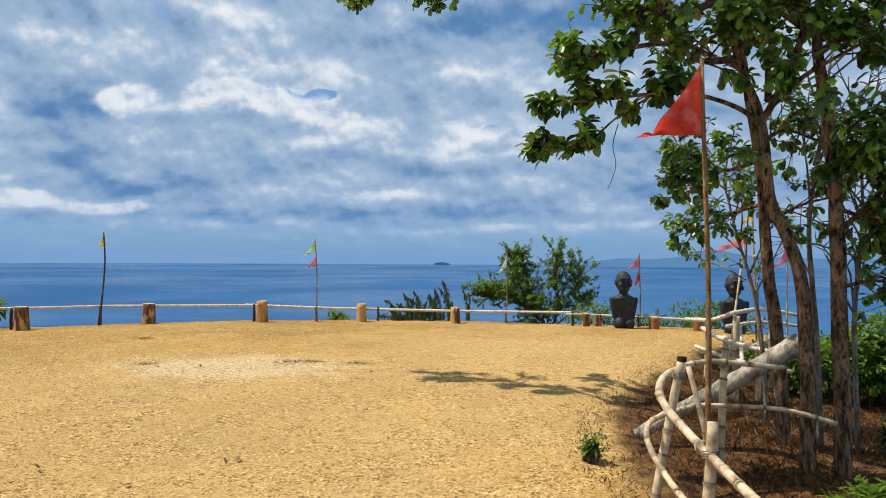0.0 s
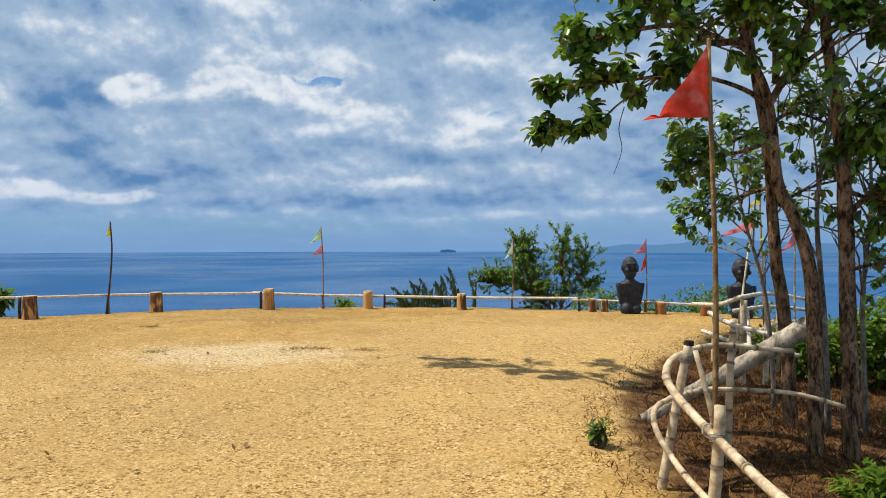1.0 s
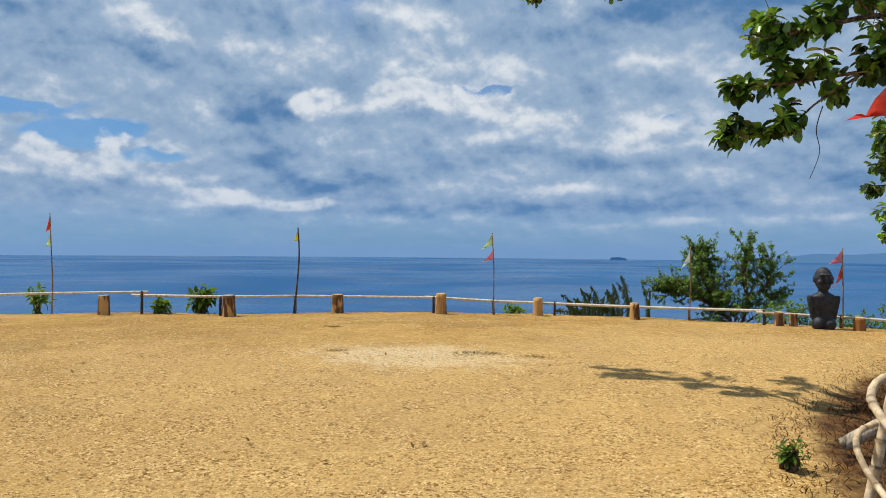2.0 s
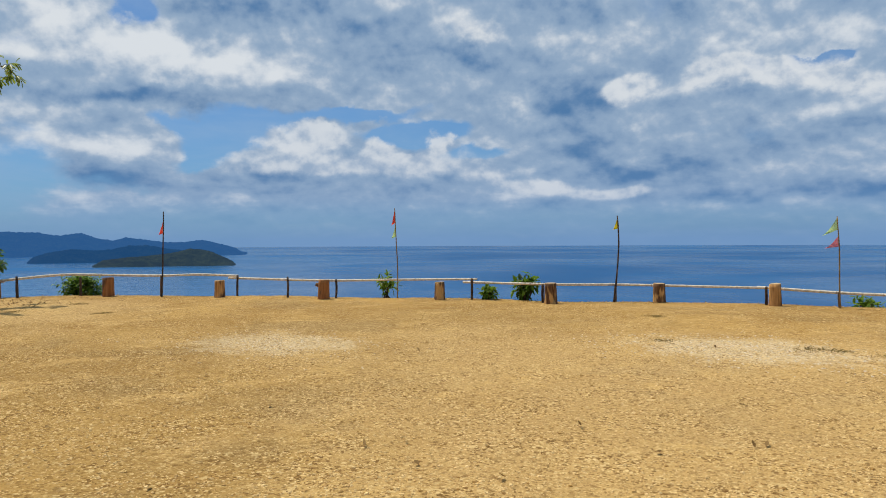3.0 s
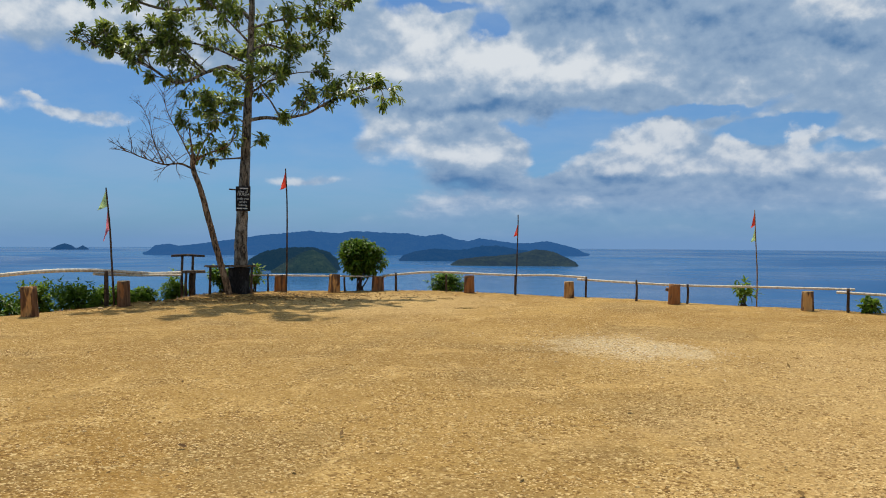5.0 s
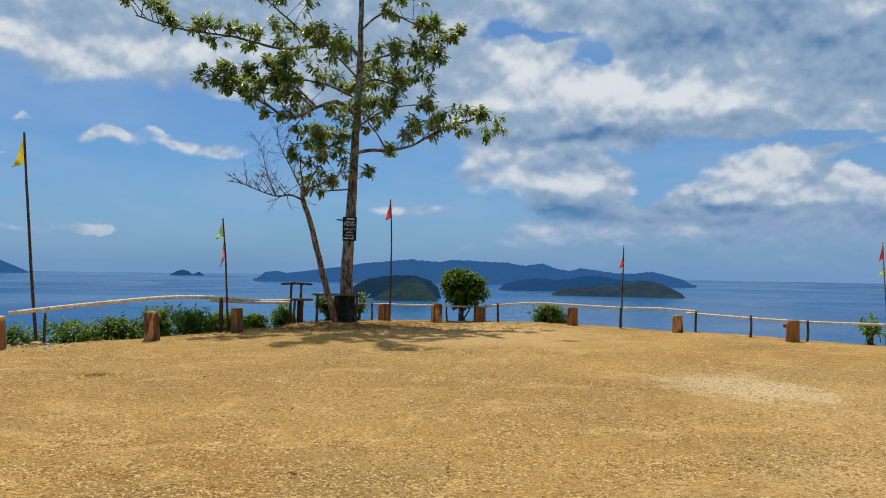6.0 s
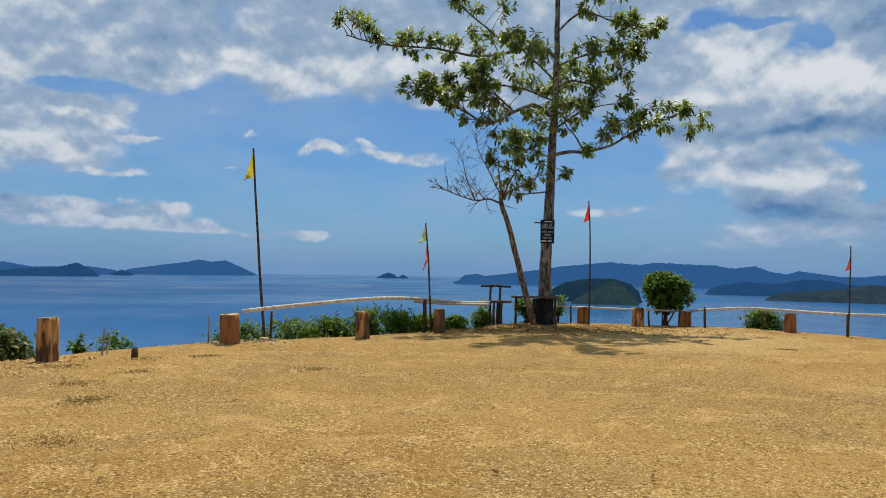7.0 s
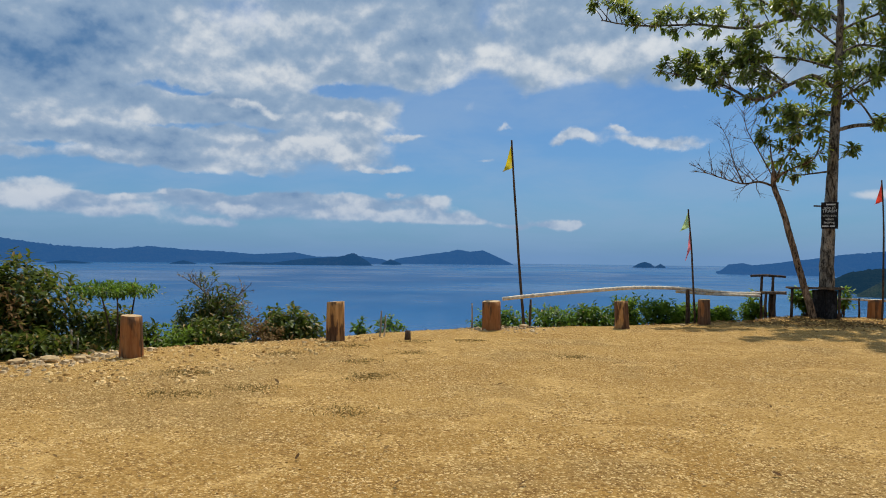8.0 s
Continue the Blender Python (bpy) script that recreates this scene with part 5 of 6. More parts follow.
BIG = (7, 0.112, 0.066, 0.8, True)
MEDIUM = (6, 0.085, 0.052, 0.6, True)
near_tree(
    [([(2.12, 5.91, -0.35), (2.12, 5.91, 0.50), (2.09, 5.92, 1.26), (2.00, 5.96, 1.64), (1.88, 5.99, 1.98), (1.81, 6.02, 2.60), (1.62, 5.97, 3.11), (1.46, 5.90, 3.9), (1.3, 6.0, 4.8)], 0.072, 0.016),
     ([(1.81, 6.02, 2.55), (1.99, 6.06, 2.86), (2.15, 6.11, 3.27), (2.26, 6.18, 3.9), (2.3, 6.3, 4.9)], 0.034, 0.02)],
    [([(1.80, 6.02, 2.55), (1.64, 5.96, 2.66), (1.32, 5.84, 2.74), (0.98, 5.80, 2.76), (0.56, 5.76, 2.70), (0.14, 5.69, 2.66)], 0.022, 11, 0.34, 0.40, BIG),
     ([(0.98, 5.80, 2.76), (0.68, 5.75, 2.56), (0.43, 5.67, 2.36), (0.01, 5.59, 2.33)], 0.010, 6, 0.22, 0.45, BIG),
     ([(1.60, 5.97, 3.05), (1.32, 5.84, 3.00), (1.05, 5.70, 3.10), (0.62, 5.7, 3.05), (0.35, 5.7, 2.98)], 0.03, 17, 0.42, 0.15, BIG),
     ([(1.50, 5.90, 3.5), (1.08, 5.68, 3.30), (0.91, 5.61, 3.44), (0.31, 5.88, 4.04)], 0.035, 12, 0.5, 0.15, BIG),
     ([(1.85, 6.0, 2.3), (1.6, 5.9, 2.2), (1.35, 5.9, 2.15), (1.25, 5.9, 2.0)], 0.02, 14, 0.34, 0.2, MEDIUM),
     ([(1.9, 6.0, 2.7), (2.1, 5.8, 2.9), (2.5, 5.6, 3.1)], 0.025, 11, 0.45, 0.1, BIG),
     ([(1.46, 5.9, 3.9), (0.5, 6.6, 4.6), (-0.6, 7.6, 5.0), (-1.8, 8.7, 5.05), (-2.9, 9.5, 5.2), (-3.6, 9.9, 5.3)], 0.05, 34, 0.75, 0.50, BIG),
     ([(-0.2, 7.2, 4.9), (-0.4, 8.2, 5.0), (-0.9, 9.0, 5.1), (-1.5, 9.9, 5.2)], 0.035, 20, 0.7, 0.3, BIG),
     ([(1.3, 6.0, 4.7), (0.9, 7.0, 5.0), (0.6, 8.2, 5.2), (0.0, 9.4, 5.3)], 0.04, 24, 0.8, 0.25, BIG),
     ([(2.3, 6.3, 4.6), (2.2, 7.2, 4.9), (1.8, 8.2, 5.2)], 0.04, 20, 0.8, 0.2, BIG),
     ([(-1.6, 8.5, 5.0), (-1.75, 8.6, 4.75), (-1.88, 8.6, 4.52)], 0.010, 6, 0.22, 0.4, BIG),
     ([(-1.3, 8.6, 5.05), (-1.15, 8.7, 4.78), (-1.05, 8.72, 4.6)], 0.010, 5, 0.22, 0.4, BIG),
     ([(0.1, 7.8, 4.95), (0.16, 7.95, 4.65), (0.17, 8.0, 4.5)], 0.008, 3, 0.18, 0.4, BIG),
     ([(1.6, 5.95, 3.1), (1.75, 5.7, 3.3), (2.0, 5.5, 3.5)], 0.02, 14, 0.4, 0.2, BIG),
     # four dense limbs above the view, added to shade the ground below
     ([(1.46, 5.9, 3.8), (1.0, 5.3, 4.6), (0.5, 4.8, 5.1), (0.1, 4.5, 5.4)], 0.04, 52, 0.75, 0.15, BIG),
     ([(1.3, 6.0, 4.6), (0.7, 5.8, 5.3), (0.0, 5.6, 5.8)], 0.04, 52, 0.8, 0.1, BIG),
     ([(1.4, 5.9, 4.2), (1.5, 5.0, 4.9), (1.3, 4.2, 5.2), (1.2, 3.6, 5.3)], 0.04, 52, 0.8, 0.1, BIG),
     ([(2.3, 6.3, 4.6), (2.0, 5.6, 5.0), (1.6, 5.0, 5.4)], 0.04, 46, 0.8, 0.1, BIG),
     ([(1.9, 6.1, 2.75), (1.95, 6.5, 3.3), (1.6, 6.9, 3.9), (1.1, 7.2, 4.4)], 0.03, 18, 0.7, 0.3, BIG)],
    "forked brown tree with broad glossy leaves beside the bamboo fence", 21, 2)
near_tree(
    [([(2.39, 5.92, -0.4), (2.36, 5.93, 0.92), (2.33, 5.94, 1.98), (2.27, 5.96, 2.71), (2.21, 5.98, 3.23), (2.30, 5.95, 3.8), (2.5, 5.9, 4.8)], 0.075, 0.024)],
    [([(2.32, 5.94, 2.2), (2.55, 5.7, 2.35), (2.8, 5.5, 2.4)], 0.03, 16, 0.45, 0.1, BIG),
     ([(2.34, 5.94, 1.7), (2.6, 6.0, 1.95), (2.9, 6.1, 2.2)], 0.025, 14, 0.4, 0.2, MEDIUM),
     ([(2.25, 5.97, 3.1), (2.55, 5.7, 3.3), (2.9, 5.4, 3.4)], 0.03, 15, 0.5, 0.1, BIG),
     ([(2.22, 5.97, 3.2), (2.0, 6.2, 3.5), (1.9, 6.4, 3.9)], 0.03, 12, 0.5, 0.1, BIG),
     ([(2.4, 5.93, 4.3), (2.9, 6.3, 4.8), (3.4, 6.9, 5.0)], 0.04, 18, 0.7, 0.1, BIG),
     ([(2.33, 5.94, 1.9), (2.65, 6.0, 1.8), (3.1, 6.1, 1.65)], 0.02, 18, 0.5, 0.2, BIG),
     ([(2.33, 5.94, 2.4), (2.6, 5.6, 2.3), (2.95, 5.3, 2.15)], 0.02, 22, 0.5, 0.15, BIG),
     ([(2.35, 5.94, 1.3), (2.7, 6.2, 1.35), (3.1, 6.5, 1.3)], 0.018, 14, 0.45, 0.3, MEDIUM)],
    "straight rough-barked tree with dark broad leaves", 22, 0)
near_tree(
    [([(2.27, 6.82, -0.35), (2.20, 6.84, 0.82), (2.13, 6.86, 1.41), (2.09, 6.87, 2.05), (2.02, 6.9, 2.7), (1.9, 7.0, 3.6)], 0.072, 0.03)],
    [([(2.1, 6.87, 2.0), (1.8, 7.0, 1.9), (1.55, 7.1, 1.75)], 0.02, 14, 0.4, 0.2, MEDIUM),
     ([(2.05, 6.9, 2.5), (1.7, 7.1, 2.4), (1.45, 7.2, 2.35)], 0.02, 14, 0.4, 0.2, MEDIUM),
     ([(2.05, 6.9, 2.5), (2.4, 7.2, 2.7), (2.8, 7.4, 2.6)], 0.025, 18, 0.5, 0.2, MEDIUM),
     ([(2.1, 6.87, 1.8), (2.5, 7.2, 2.0), (2.9, 7.4, 2.1)], 0.02, 12, 0.5, 0.3, MEDIUM),
     ([(1.95, 6.95, 3.2), (1.6, 7.3, 3.5), (1.3, 7.8, 3.8)], 0.03, 18, 0.6, 0.2, MEDIUM)],
    "leaning tree behind the fallen trunk, with sparse leaves", 23, 0)


def sapling(pts, r, label, seed, leafy, count=12, reach=0.9):
    rnd = random.Random(seed)
    root = Vector(pts[0])
    ob = thing("sapling", Matrix.Translation((root.x, root.y, height(root.x, root.y) - 0.05)), label, "tree")
    off = -Vector(ob.matrix_world.translation)
    stem, crown = Soup(), Soup()
    line = limb(stem, [Vector(p) + off for p in pts], r, r * 0.3, 8)
    spread_twigs(rnd, stem, crown, line, r * 0.7, count, reach, 0.35, leafy, 0.5)
    part("stem", stem, M_PALE_STEM, ob)
    if crown.vs:
        part("crown", crown, M_BROAD, ob)


M_PALE_STEM = material("pale_grey_bark", bark((0.12, 0.095, 0.07), (0.34, 0.29, 0.23), 10.0))
sapling([(2.75, 7.3, -0.5), (2.7, 7.3, 0.8), (2.62, 7.25, 1.8), (2.7, 7.2, 2.6), (2.8, 7.2, 3.4)], 0.034, "pale slender sapling behind the trees", 301, MEDIUM, 9)
sapling([(3.0, 7.1, -0.5), (2.95, 7.1, 0.9), (3.02, 7.1, 1.9), (2.95, 7.0, 3.0)], 0.03, "pale slender twiggy sapling behind the trees", 302, None, 34)
sapling([(2.5, 8.0, -0.4), (2.4, 8.0, 0.9), (2.2, 8.0, 1.7), (2.05, 8.0, 2.3)], 0.028, "thin twiggy sapling behind the bamboo", 303, MEDIUM, 14)
sapling([(3.3, 6.4, -0.5), (3.25, 6.4, 1.0), (3.3, 6.4, 2.0), (3.2, 6.3, 3.2)], 0.032, "pale slender twiggy sapling behind the trees", 304, None, 36)


# ---- shrubs and saplings beyond the brow ----
def shrub(x, y, size, top, leafmat, label, seed, n=600, leafsize=(0.10, 0.05), lumps=6, stems=5, name="shrub", wood=None, base=None):
    """A shrub rooted at x, y: its crown fills several lumps below the height top."""
    rnd = random.Random(seed)
    z0 = height(x, y) - 0.05
    ob = thing(name, Matrix.Translation((x, y, z0)), label, "shrub" if name == "shrub" else name.replace("_", " "))
    hgt = top - z0
    crown = Soup()
    foot = (base - z0) if base is not None else 0.12 * hgt
    centres = []
    for k in range(lumps):
        a = 2 * math.pi * k / lumps + rnd.uniform(-0.5, 0.5)
        q = rnd.uniform(0.25, 0.75)
        r = size * rnd.uniform(0.26, 0.42)
        rz = min(r, max(0.08, (hgt - foot) * 0.5))
        zc = foot + rz + (hgt - foot - 2 * rz) * rnd.uniform(0.0, 1.0)
        centres.append((Vector((math.cos(a) * (size / 2 - r * 0.6) * q * 1.3, math.sin(a) * (size / 2 - r * 0.6) * q * 1.3, zc)), r, rz))
    rz = (hgt - foot) * 0.5
    centres.append((Vector((0, 0, foot + rz)), size * 0.36, rz))
    for k in range(stems):
        c, r, rz = centres[k % len(centres)]
        part("stem", Soup().tube(curve([Vector((rnd.gauss(0, 0.05), rnd.gauss(0, 0.05), 0)), c * 0.5 + Vector((rnd.gauss(0, 0.06), rnd.gauss(0, 0.06), 0)), c + Vector((0, 0, rz * 0.3))], 4), taper(9, 0.028, 0.008), 5, cap=False), wood or M_STICK, ob)
    total = sum(r * r for _, r, _ in centres)
    for c, r, rz in centres:
        for _ in range(int(n * r * r / total)):
            d = Vector((rnd.gauss(0, 1), rnd.gauss(0, 1), rnd.gauss(0.15, 1))).normalized()
            rad = rnd.uniform(0.55, 1.08) * (1 + 0.25 * noise.noise(d * 2.5 + c))
            p = c + Vector((d.x * r, d.y * r, d.z * rz)) * rad
            if p.z < 0.02:
                continue
            rosette(crown, rnd, p, d + Vector((0, 0, 0.5)), rnd.randint(3, 6), leafsize[0], leafsize[1], 0.3)
    part("crown", crown, leafmat, ob)
    return ob


# round bush between the log posts near the tall tree
shrub(-22.35, 6.02, 1.30, 1.54, M_SHRUB, "dense round dark-green bush on several bare stems", 31, 1900, (0.15, 0.062), 7, 9, base=0.42)
shrub(-21.75, 8.6, 1.2, 0.52, M_SHRUB, "low dark flat-topped bush behind the bamboo rail", 32, 420, (0.11, 0.06))
shrub(-14.5, 13.35, 0.55, 0.62, M_LIME, "small light-green sapling by the rail", 33, 24, (0.20, 0.07), 4, 5)
shrub(-11.15, 14.95, 0.62, 0.66, M_SHRUB, "small dark-leaved sapling behind the rail", 34, 48, (0.22, 0.10), 5, 5)
shrub(-11.9, 14.35, 0.45, 0.34, M_LIME, "small light-green sapling behind the rail", 35, 45, (0.16, 0.07), 3, 3)
shrub(-4.5, 18.3, 0.5, 0.16, M_LIME, "low light-green plant at the brow", 36, 45, (0.18, 0.06), 3, 3)
shrub(-22.9, 0.75, 0.85, 0.62, M_LIME, "yellow-green bush below the bench", 37, 200, (0.16, 0.06))
shrub(-22.75, 2.05, 0.8, 0.85, M_SHRUB, "leafy plant growing under the bench", 38, 190, (0.14, 0.06))
shrub(-23.0, 3.0, 0.5, 0.86, M_LIME, "yellow-green plant behind the tree bench", 39, 60, (0.15, 0.06))
for k, (x, y, size, top, mat) in enumerate([(-17.5, -5.0, 1.2, 0.34, M_SHRUB), (-17.9, -3.9, 1.4, 0.36, M_SHRUB), (-18.4, -3.0, 1.2, 0.40, M_SHRUB), (-19.2, -2.3, 1.1, 0.66, M_LIME), (-19.8, -1.6, 1.0, 0.56, M_LIME),
                                            (-20.3, -0.9, 1.0, 0.40, M_LIME), (-19.0, -3.3, 1.4, 0.30, M_SHRUB), (-20.6, -0.1, 0.7, 0.30, M_LIME)]):
    shrub(x, y, size, top, mat, "sprawling green shrub below the arching rail", 50 + k, 400, (0.12, 0.05), 9)
shrub(-15.1, -6.8, 0.75, 0.25, M_SHRUB, "small green plant on the brow", 60, 90, (0.12, 0.05), 4)
shrub(-13.95, -6.95, 0.35, 0.25, M_SHRUB, "small dark seedling on the brow", 61, 30, (0.13, 0.06), 3)
# thicket beyond the stony edge
shrub(-13.4, -10.1, 1.7, 1.12, M_THICKET, "tall shrub draped with dead vines", 62, 1700, (0.15, 0.045), 9, 9)
shrub(-13.45, -9.75, 1.5, 0.92, M_DRY, "tangle of dry brown vines over a shrub", 63, 520, (0.09, 0.02), 7, 22)
sapling([(-13.3, -9.9, -1.0), (-13.35, -9.9, 0.1), (-13.0, -9.9, 0.70), (-12.6, -10.0, 0.98)], 0.022, "dead bare shrub of tangled grey twigs", 305, None, 26, 0.42)
sapling([(-13.5, -9.7, -1.0), (-13.6, -9.7, 0.2), (-13.75, -9.7, 0.60), (-14.0, -9.7, 0.72)], 0.020, "dead bare shrub of tangled grey twigs", 306, None, 20, 0.40)
shrub(-14.2, -8.7, 1.6, 0.46, M_THICKET, "dark green rounded shrub on the brow", 64, 800, (0.14, 0.07))
shrub(-13.2, -8.7, 1.2, 0.30, M_DRY, "low dry brown brush on the brow", 65, 320, (0.10, 0.035))
shrub(-12.3, -9.2, 1.5, 0.30, M_THICKET, "low dark shrub among dry brush", 71, 600, (0.12, 0.05))
shrub(-10.9, -10.2, 1.7, 0.60, M_THICKET, "dense green thicket shrub on the slope", 66, 1000, (0.13, 0.06))
shrub(-10.12, -9.52, 1.35, 1.02, M_SHRUB, "flat-crowned green sapling above the log post", 72, 420, (0.085, 0.030), 7, 3, base=0.80)
shrub(-9.5, -11.0, 2.3, 1.50, M_THICKET, "tall dark thicket tree with mixed leaves", 67, 1500, (0.14, 0.06), 9, 8)
shrub(-8.4, -10.9, 2.0, 1.30, M_DRY, "browned dying shrub in the thicket", 68, 520, (0.12, 0.045), 7, 8)
shrub(-8.7, -11.6, 2.4, 1.95, M_THICKET, "tall green thicket tree at the edge", 73, 1300, (0.15, 0.06), 8, 8)
shrub(-11.5, -9.6, 1.3, 0.25, M_LIME, "light-green ferny undergrowth below the brow", 69, 420, (0.12, 0.045))
shrub(-8.6, -9.9, 1.5, 0.30, M_THICKET, "low green undergrowth on the stony edge", 70, 700, (0.12, 0.05))
shrub(-9.6, -9.7, 1.3, 0.20, M_THICKET, "low green undergrowth on the stony edge", 74, 500, (0.12, 0.05))
# behind the far fence
shrub(1.9, 18.9, 1.6, 0.45, M_SHRUB, "green bush behind the statue", 80, 320, (0.10, 0.05))
shrub(4.6, 18.6, 2.4, 0.55, M_SHRUB, "broad dark-green bush behind the rail", 81, 600, (0.11, 0.05), 7)
shrub(3.2, 18.3, 1.3, 0.2, M_SHRUB, "low green bush behind the rail", 82, 220, (0.11, 0.05))
for k, (x, y, size, top, mat) in enumerate([(4.55, 10.0, 1.2, 0.80, M_SHRUB), (5.1, 10.5, 2.0, 0.86, M_SHRUB), (5.8, 11.6, 2.2, 0.80, M_SHRUB), (3.95, 10.2, 0.9, 0.52, M_LIME), (3.45, 10.7, 0.8, 0.40, M_SHRUB), (6.3, 10.2, 2.4, 0.9, M_SHRUB),
                                            (3.36, 7.0, 0.45, 0.16, M_SHRUB), (4.6, 11.6, 1.0, 0.45, M_LIME)]):
    shrub(x, y, size, top, mat, "leafy green bush on the slope behind the trees", 180 + k, int(330 * size), (0.10, 0.050), 7)
shrub(2.02, 4.55, 0.6, 0.22, M_LIME, "bright green seedling at the foot of the tree", 86, 170, (0.075, 0.035), 4)
shrub(0.52, 5.85, 0.22, 0.20, M_SHRUB, "small green weed on the bare earth", 87, 26, (0.08, 0.026), 4)


def slope_tree():
    """The spreading tree that rises from below the brow behind the far rail."""
    rnd = random.Random(90)
    z0 = height(1.0, 20.6) - 0.1
    tree = thing("tree", Matrix.Translation((1.0, 20.6, z0)), "spreading small-leaved tree rising from the slope below", "tree")
    trunk, crown = Soup(), Soup()
    up = -z0 - 0.14
    limb(trunk, [(0, 0, 0), (-0.1, 0, up * 0.5), (-0.15, 0, up - 0.35)], 0.09, 0.06, 9)
    part("trunk", trunk, M_TRUNK, tree)
    for pts, r, count in (([(-0.15, 0, up - 0.4), (-0.6, 0, up + 0.1), (-1.3, 0, up + 0.5), (-2.1, 0.1, up + 0.62)], 0.045, 50),
                          ([(-0.6, 0, up + 0.1), (-0.9, 0.2, up + 0.9), (-1.1, 0.2, up + 1.6)], 0.035, 36),
                          ([(-0.15, 0, up - 0.4), (0.0, 0.1, up + 0.5), (-0.1, 0, up + 1.2), (-0.05, 0, up + 1.75)], 0.045, 17),
                          ([(0.0, 0.1, up + 0.4), (0.5, 0, up + 0.9), (0.55, -0.1, up + 1.5)], 0.03, 12),
                          ([(-0.1, 0, up - 0.2), (0.4, 0.3, up + 0.2), (0.7, 0.2, up + 0.4)], 0.03, 10)):
        wood = Soup()
        line = limb(wood, pts, r, r * 0.3, 6)
        spread_twigs(rnd, wood, crown, line, r * 0.6, int(count * 2.6), 0.74, 0.10, (12, 0.078, 0.038, 0.8), 0.40)
        part("limb", wood, M_TRUNK, tree)
    part("crown", crown, M_FRESH, tree, "small fresh green leaves")


slope_tree()


def banana_plant(x, y, leaves, label, seed):
    rnd = random.Random(seed)
    z0 = height(x, y)
    ob = thing("banana_plant", Matrix.Translation((x, y, z0)), label, "plant")
    part("stem", Soup().tube([(0, 0, 0), (0.02, 0, -z0 - 0.5)], [0.09, 0.07], 9), M_STICK, ob)
    for lean, top, width in leaves:
        soup = Soup()
        a, b = Vector((0.02, 0, -z0 - 0.5)), Vector((lean, rnd.uniform(-0.2, 0.2), top - z0))
        n = 34
        line = curve([a, a.lerp(b, 0.55) + Vector((-lean * 0.25, 0, 0.16)), b], n // 2)
        soup.tube(line, taper(len(line), 0.022, 0.006), 5, cap=False)
        for i in range(2, len(line) - 1):
            d = (line[i + 1] - line[i]).normalized()
            side = Vector((d.z, 0, -d.x)).normalized()
            v = i / (len(line) - 1)
            wv = width * min(1.0, v * 3.0) * (1.05 - v) ** 0.6
            for sgn in (-1, 1):
                if rnd.random() < 0.10:
                    continue
                out = (side * sgn * rnd.uniform(0.35, 0.7) - d * rnd.uniform(0.4, 0.9) + Vector((-0.25, rnd.uniform(-0.3, 0.3), -0.3 * rnd.random()))).normalized()
                p, q = line[i] - d * 0.020, line[i] + d * 0.020
                ln = wv * rnd.uniform(0.7, 1.25)
                tip = line[i] + out * ln
                soup.quad(p, q, tip + d * 0.009, tip - d * 0.009)
        part("frond", soup, M_FROND, ob, smooth=False)
    return ob


banana_plant(-2.75, 19.0, [(-0.37, 0.34, 0.20), (-0.20, 0.60, 0.20), (0.06, 0.48, 0.20), (-0.50, 0.05, 0.18), (0.20, 0.15, 0.18)], "wind-torn banana plant on the slope", 91)
banana_plant(-3.05, 19.0, [(-0.42, 0.42, 0.24), (-0.30, 0.22, 0.24), (0.05, 0.36, 0.20), (-0.60, 0.02, 0.22), (0.25, 0.05, 0.2)], "wind-torn banana plant on the slope", 95)
banana_plant(-2.45, 18.95, [(-0.40, 0.50, 0.24), (-0.25, 0.66, 0.22), (-0.55, 0.22, 0.24), (0.08, 0.40, 0.2), (0.2, 0.1, 0.2)], "wind-torn banana plant on the slope", 96)
banana_plant(-2.0, 19.05, [(-0.35, 0.52, 0.24), (-0.18, 0.72, 0.22), (-0.50, 0.15, 0.22), (0.15, 0.2, 0.2)], "wind-torn banana plant on the slope", 97)
banana_plant(-2.2, 19.1, [(-0.12, 0.58, 0.20), (0.02, 0.50, 0.18), (0.10, 0.25, 0.18), (-0.40, 0.20, 0.20)], "wind-torn banana plant on the slope", 94)
banana_plant(-1.75, 19.0, [(-0.22, 0.94, 0.24), (-0.32, 0.76, 0.20), (0.02, 0.40, 0.18)], "wind-torn banana plant with one tall upright leaf", 92)
banana_plant(-1.32, 19.1, [(-0.16, 0.70, 0.14), (0.06, 0.58, 0.12), (0.02, 0.30, 0.12)], "thin wind-torn banana plant", 93)


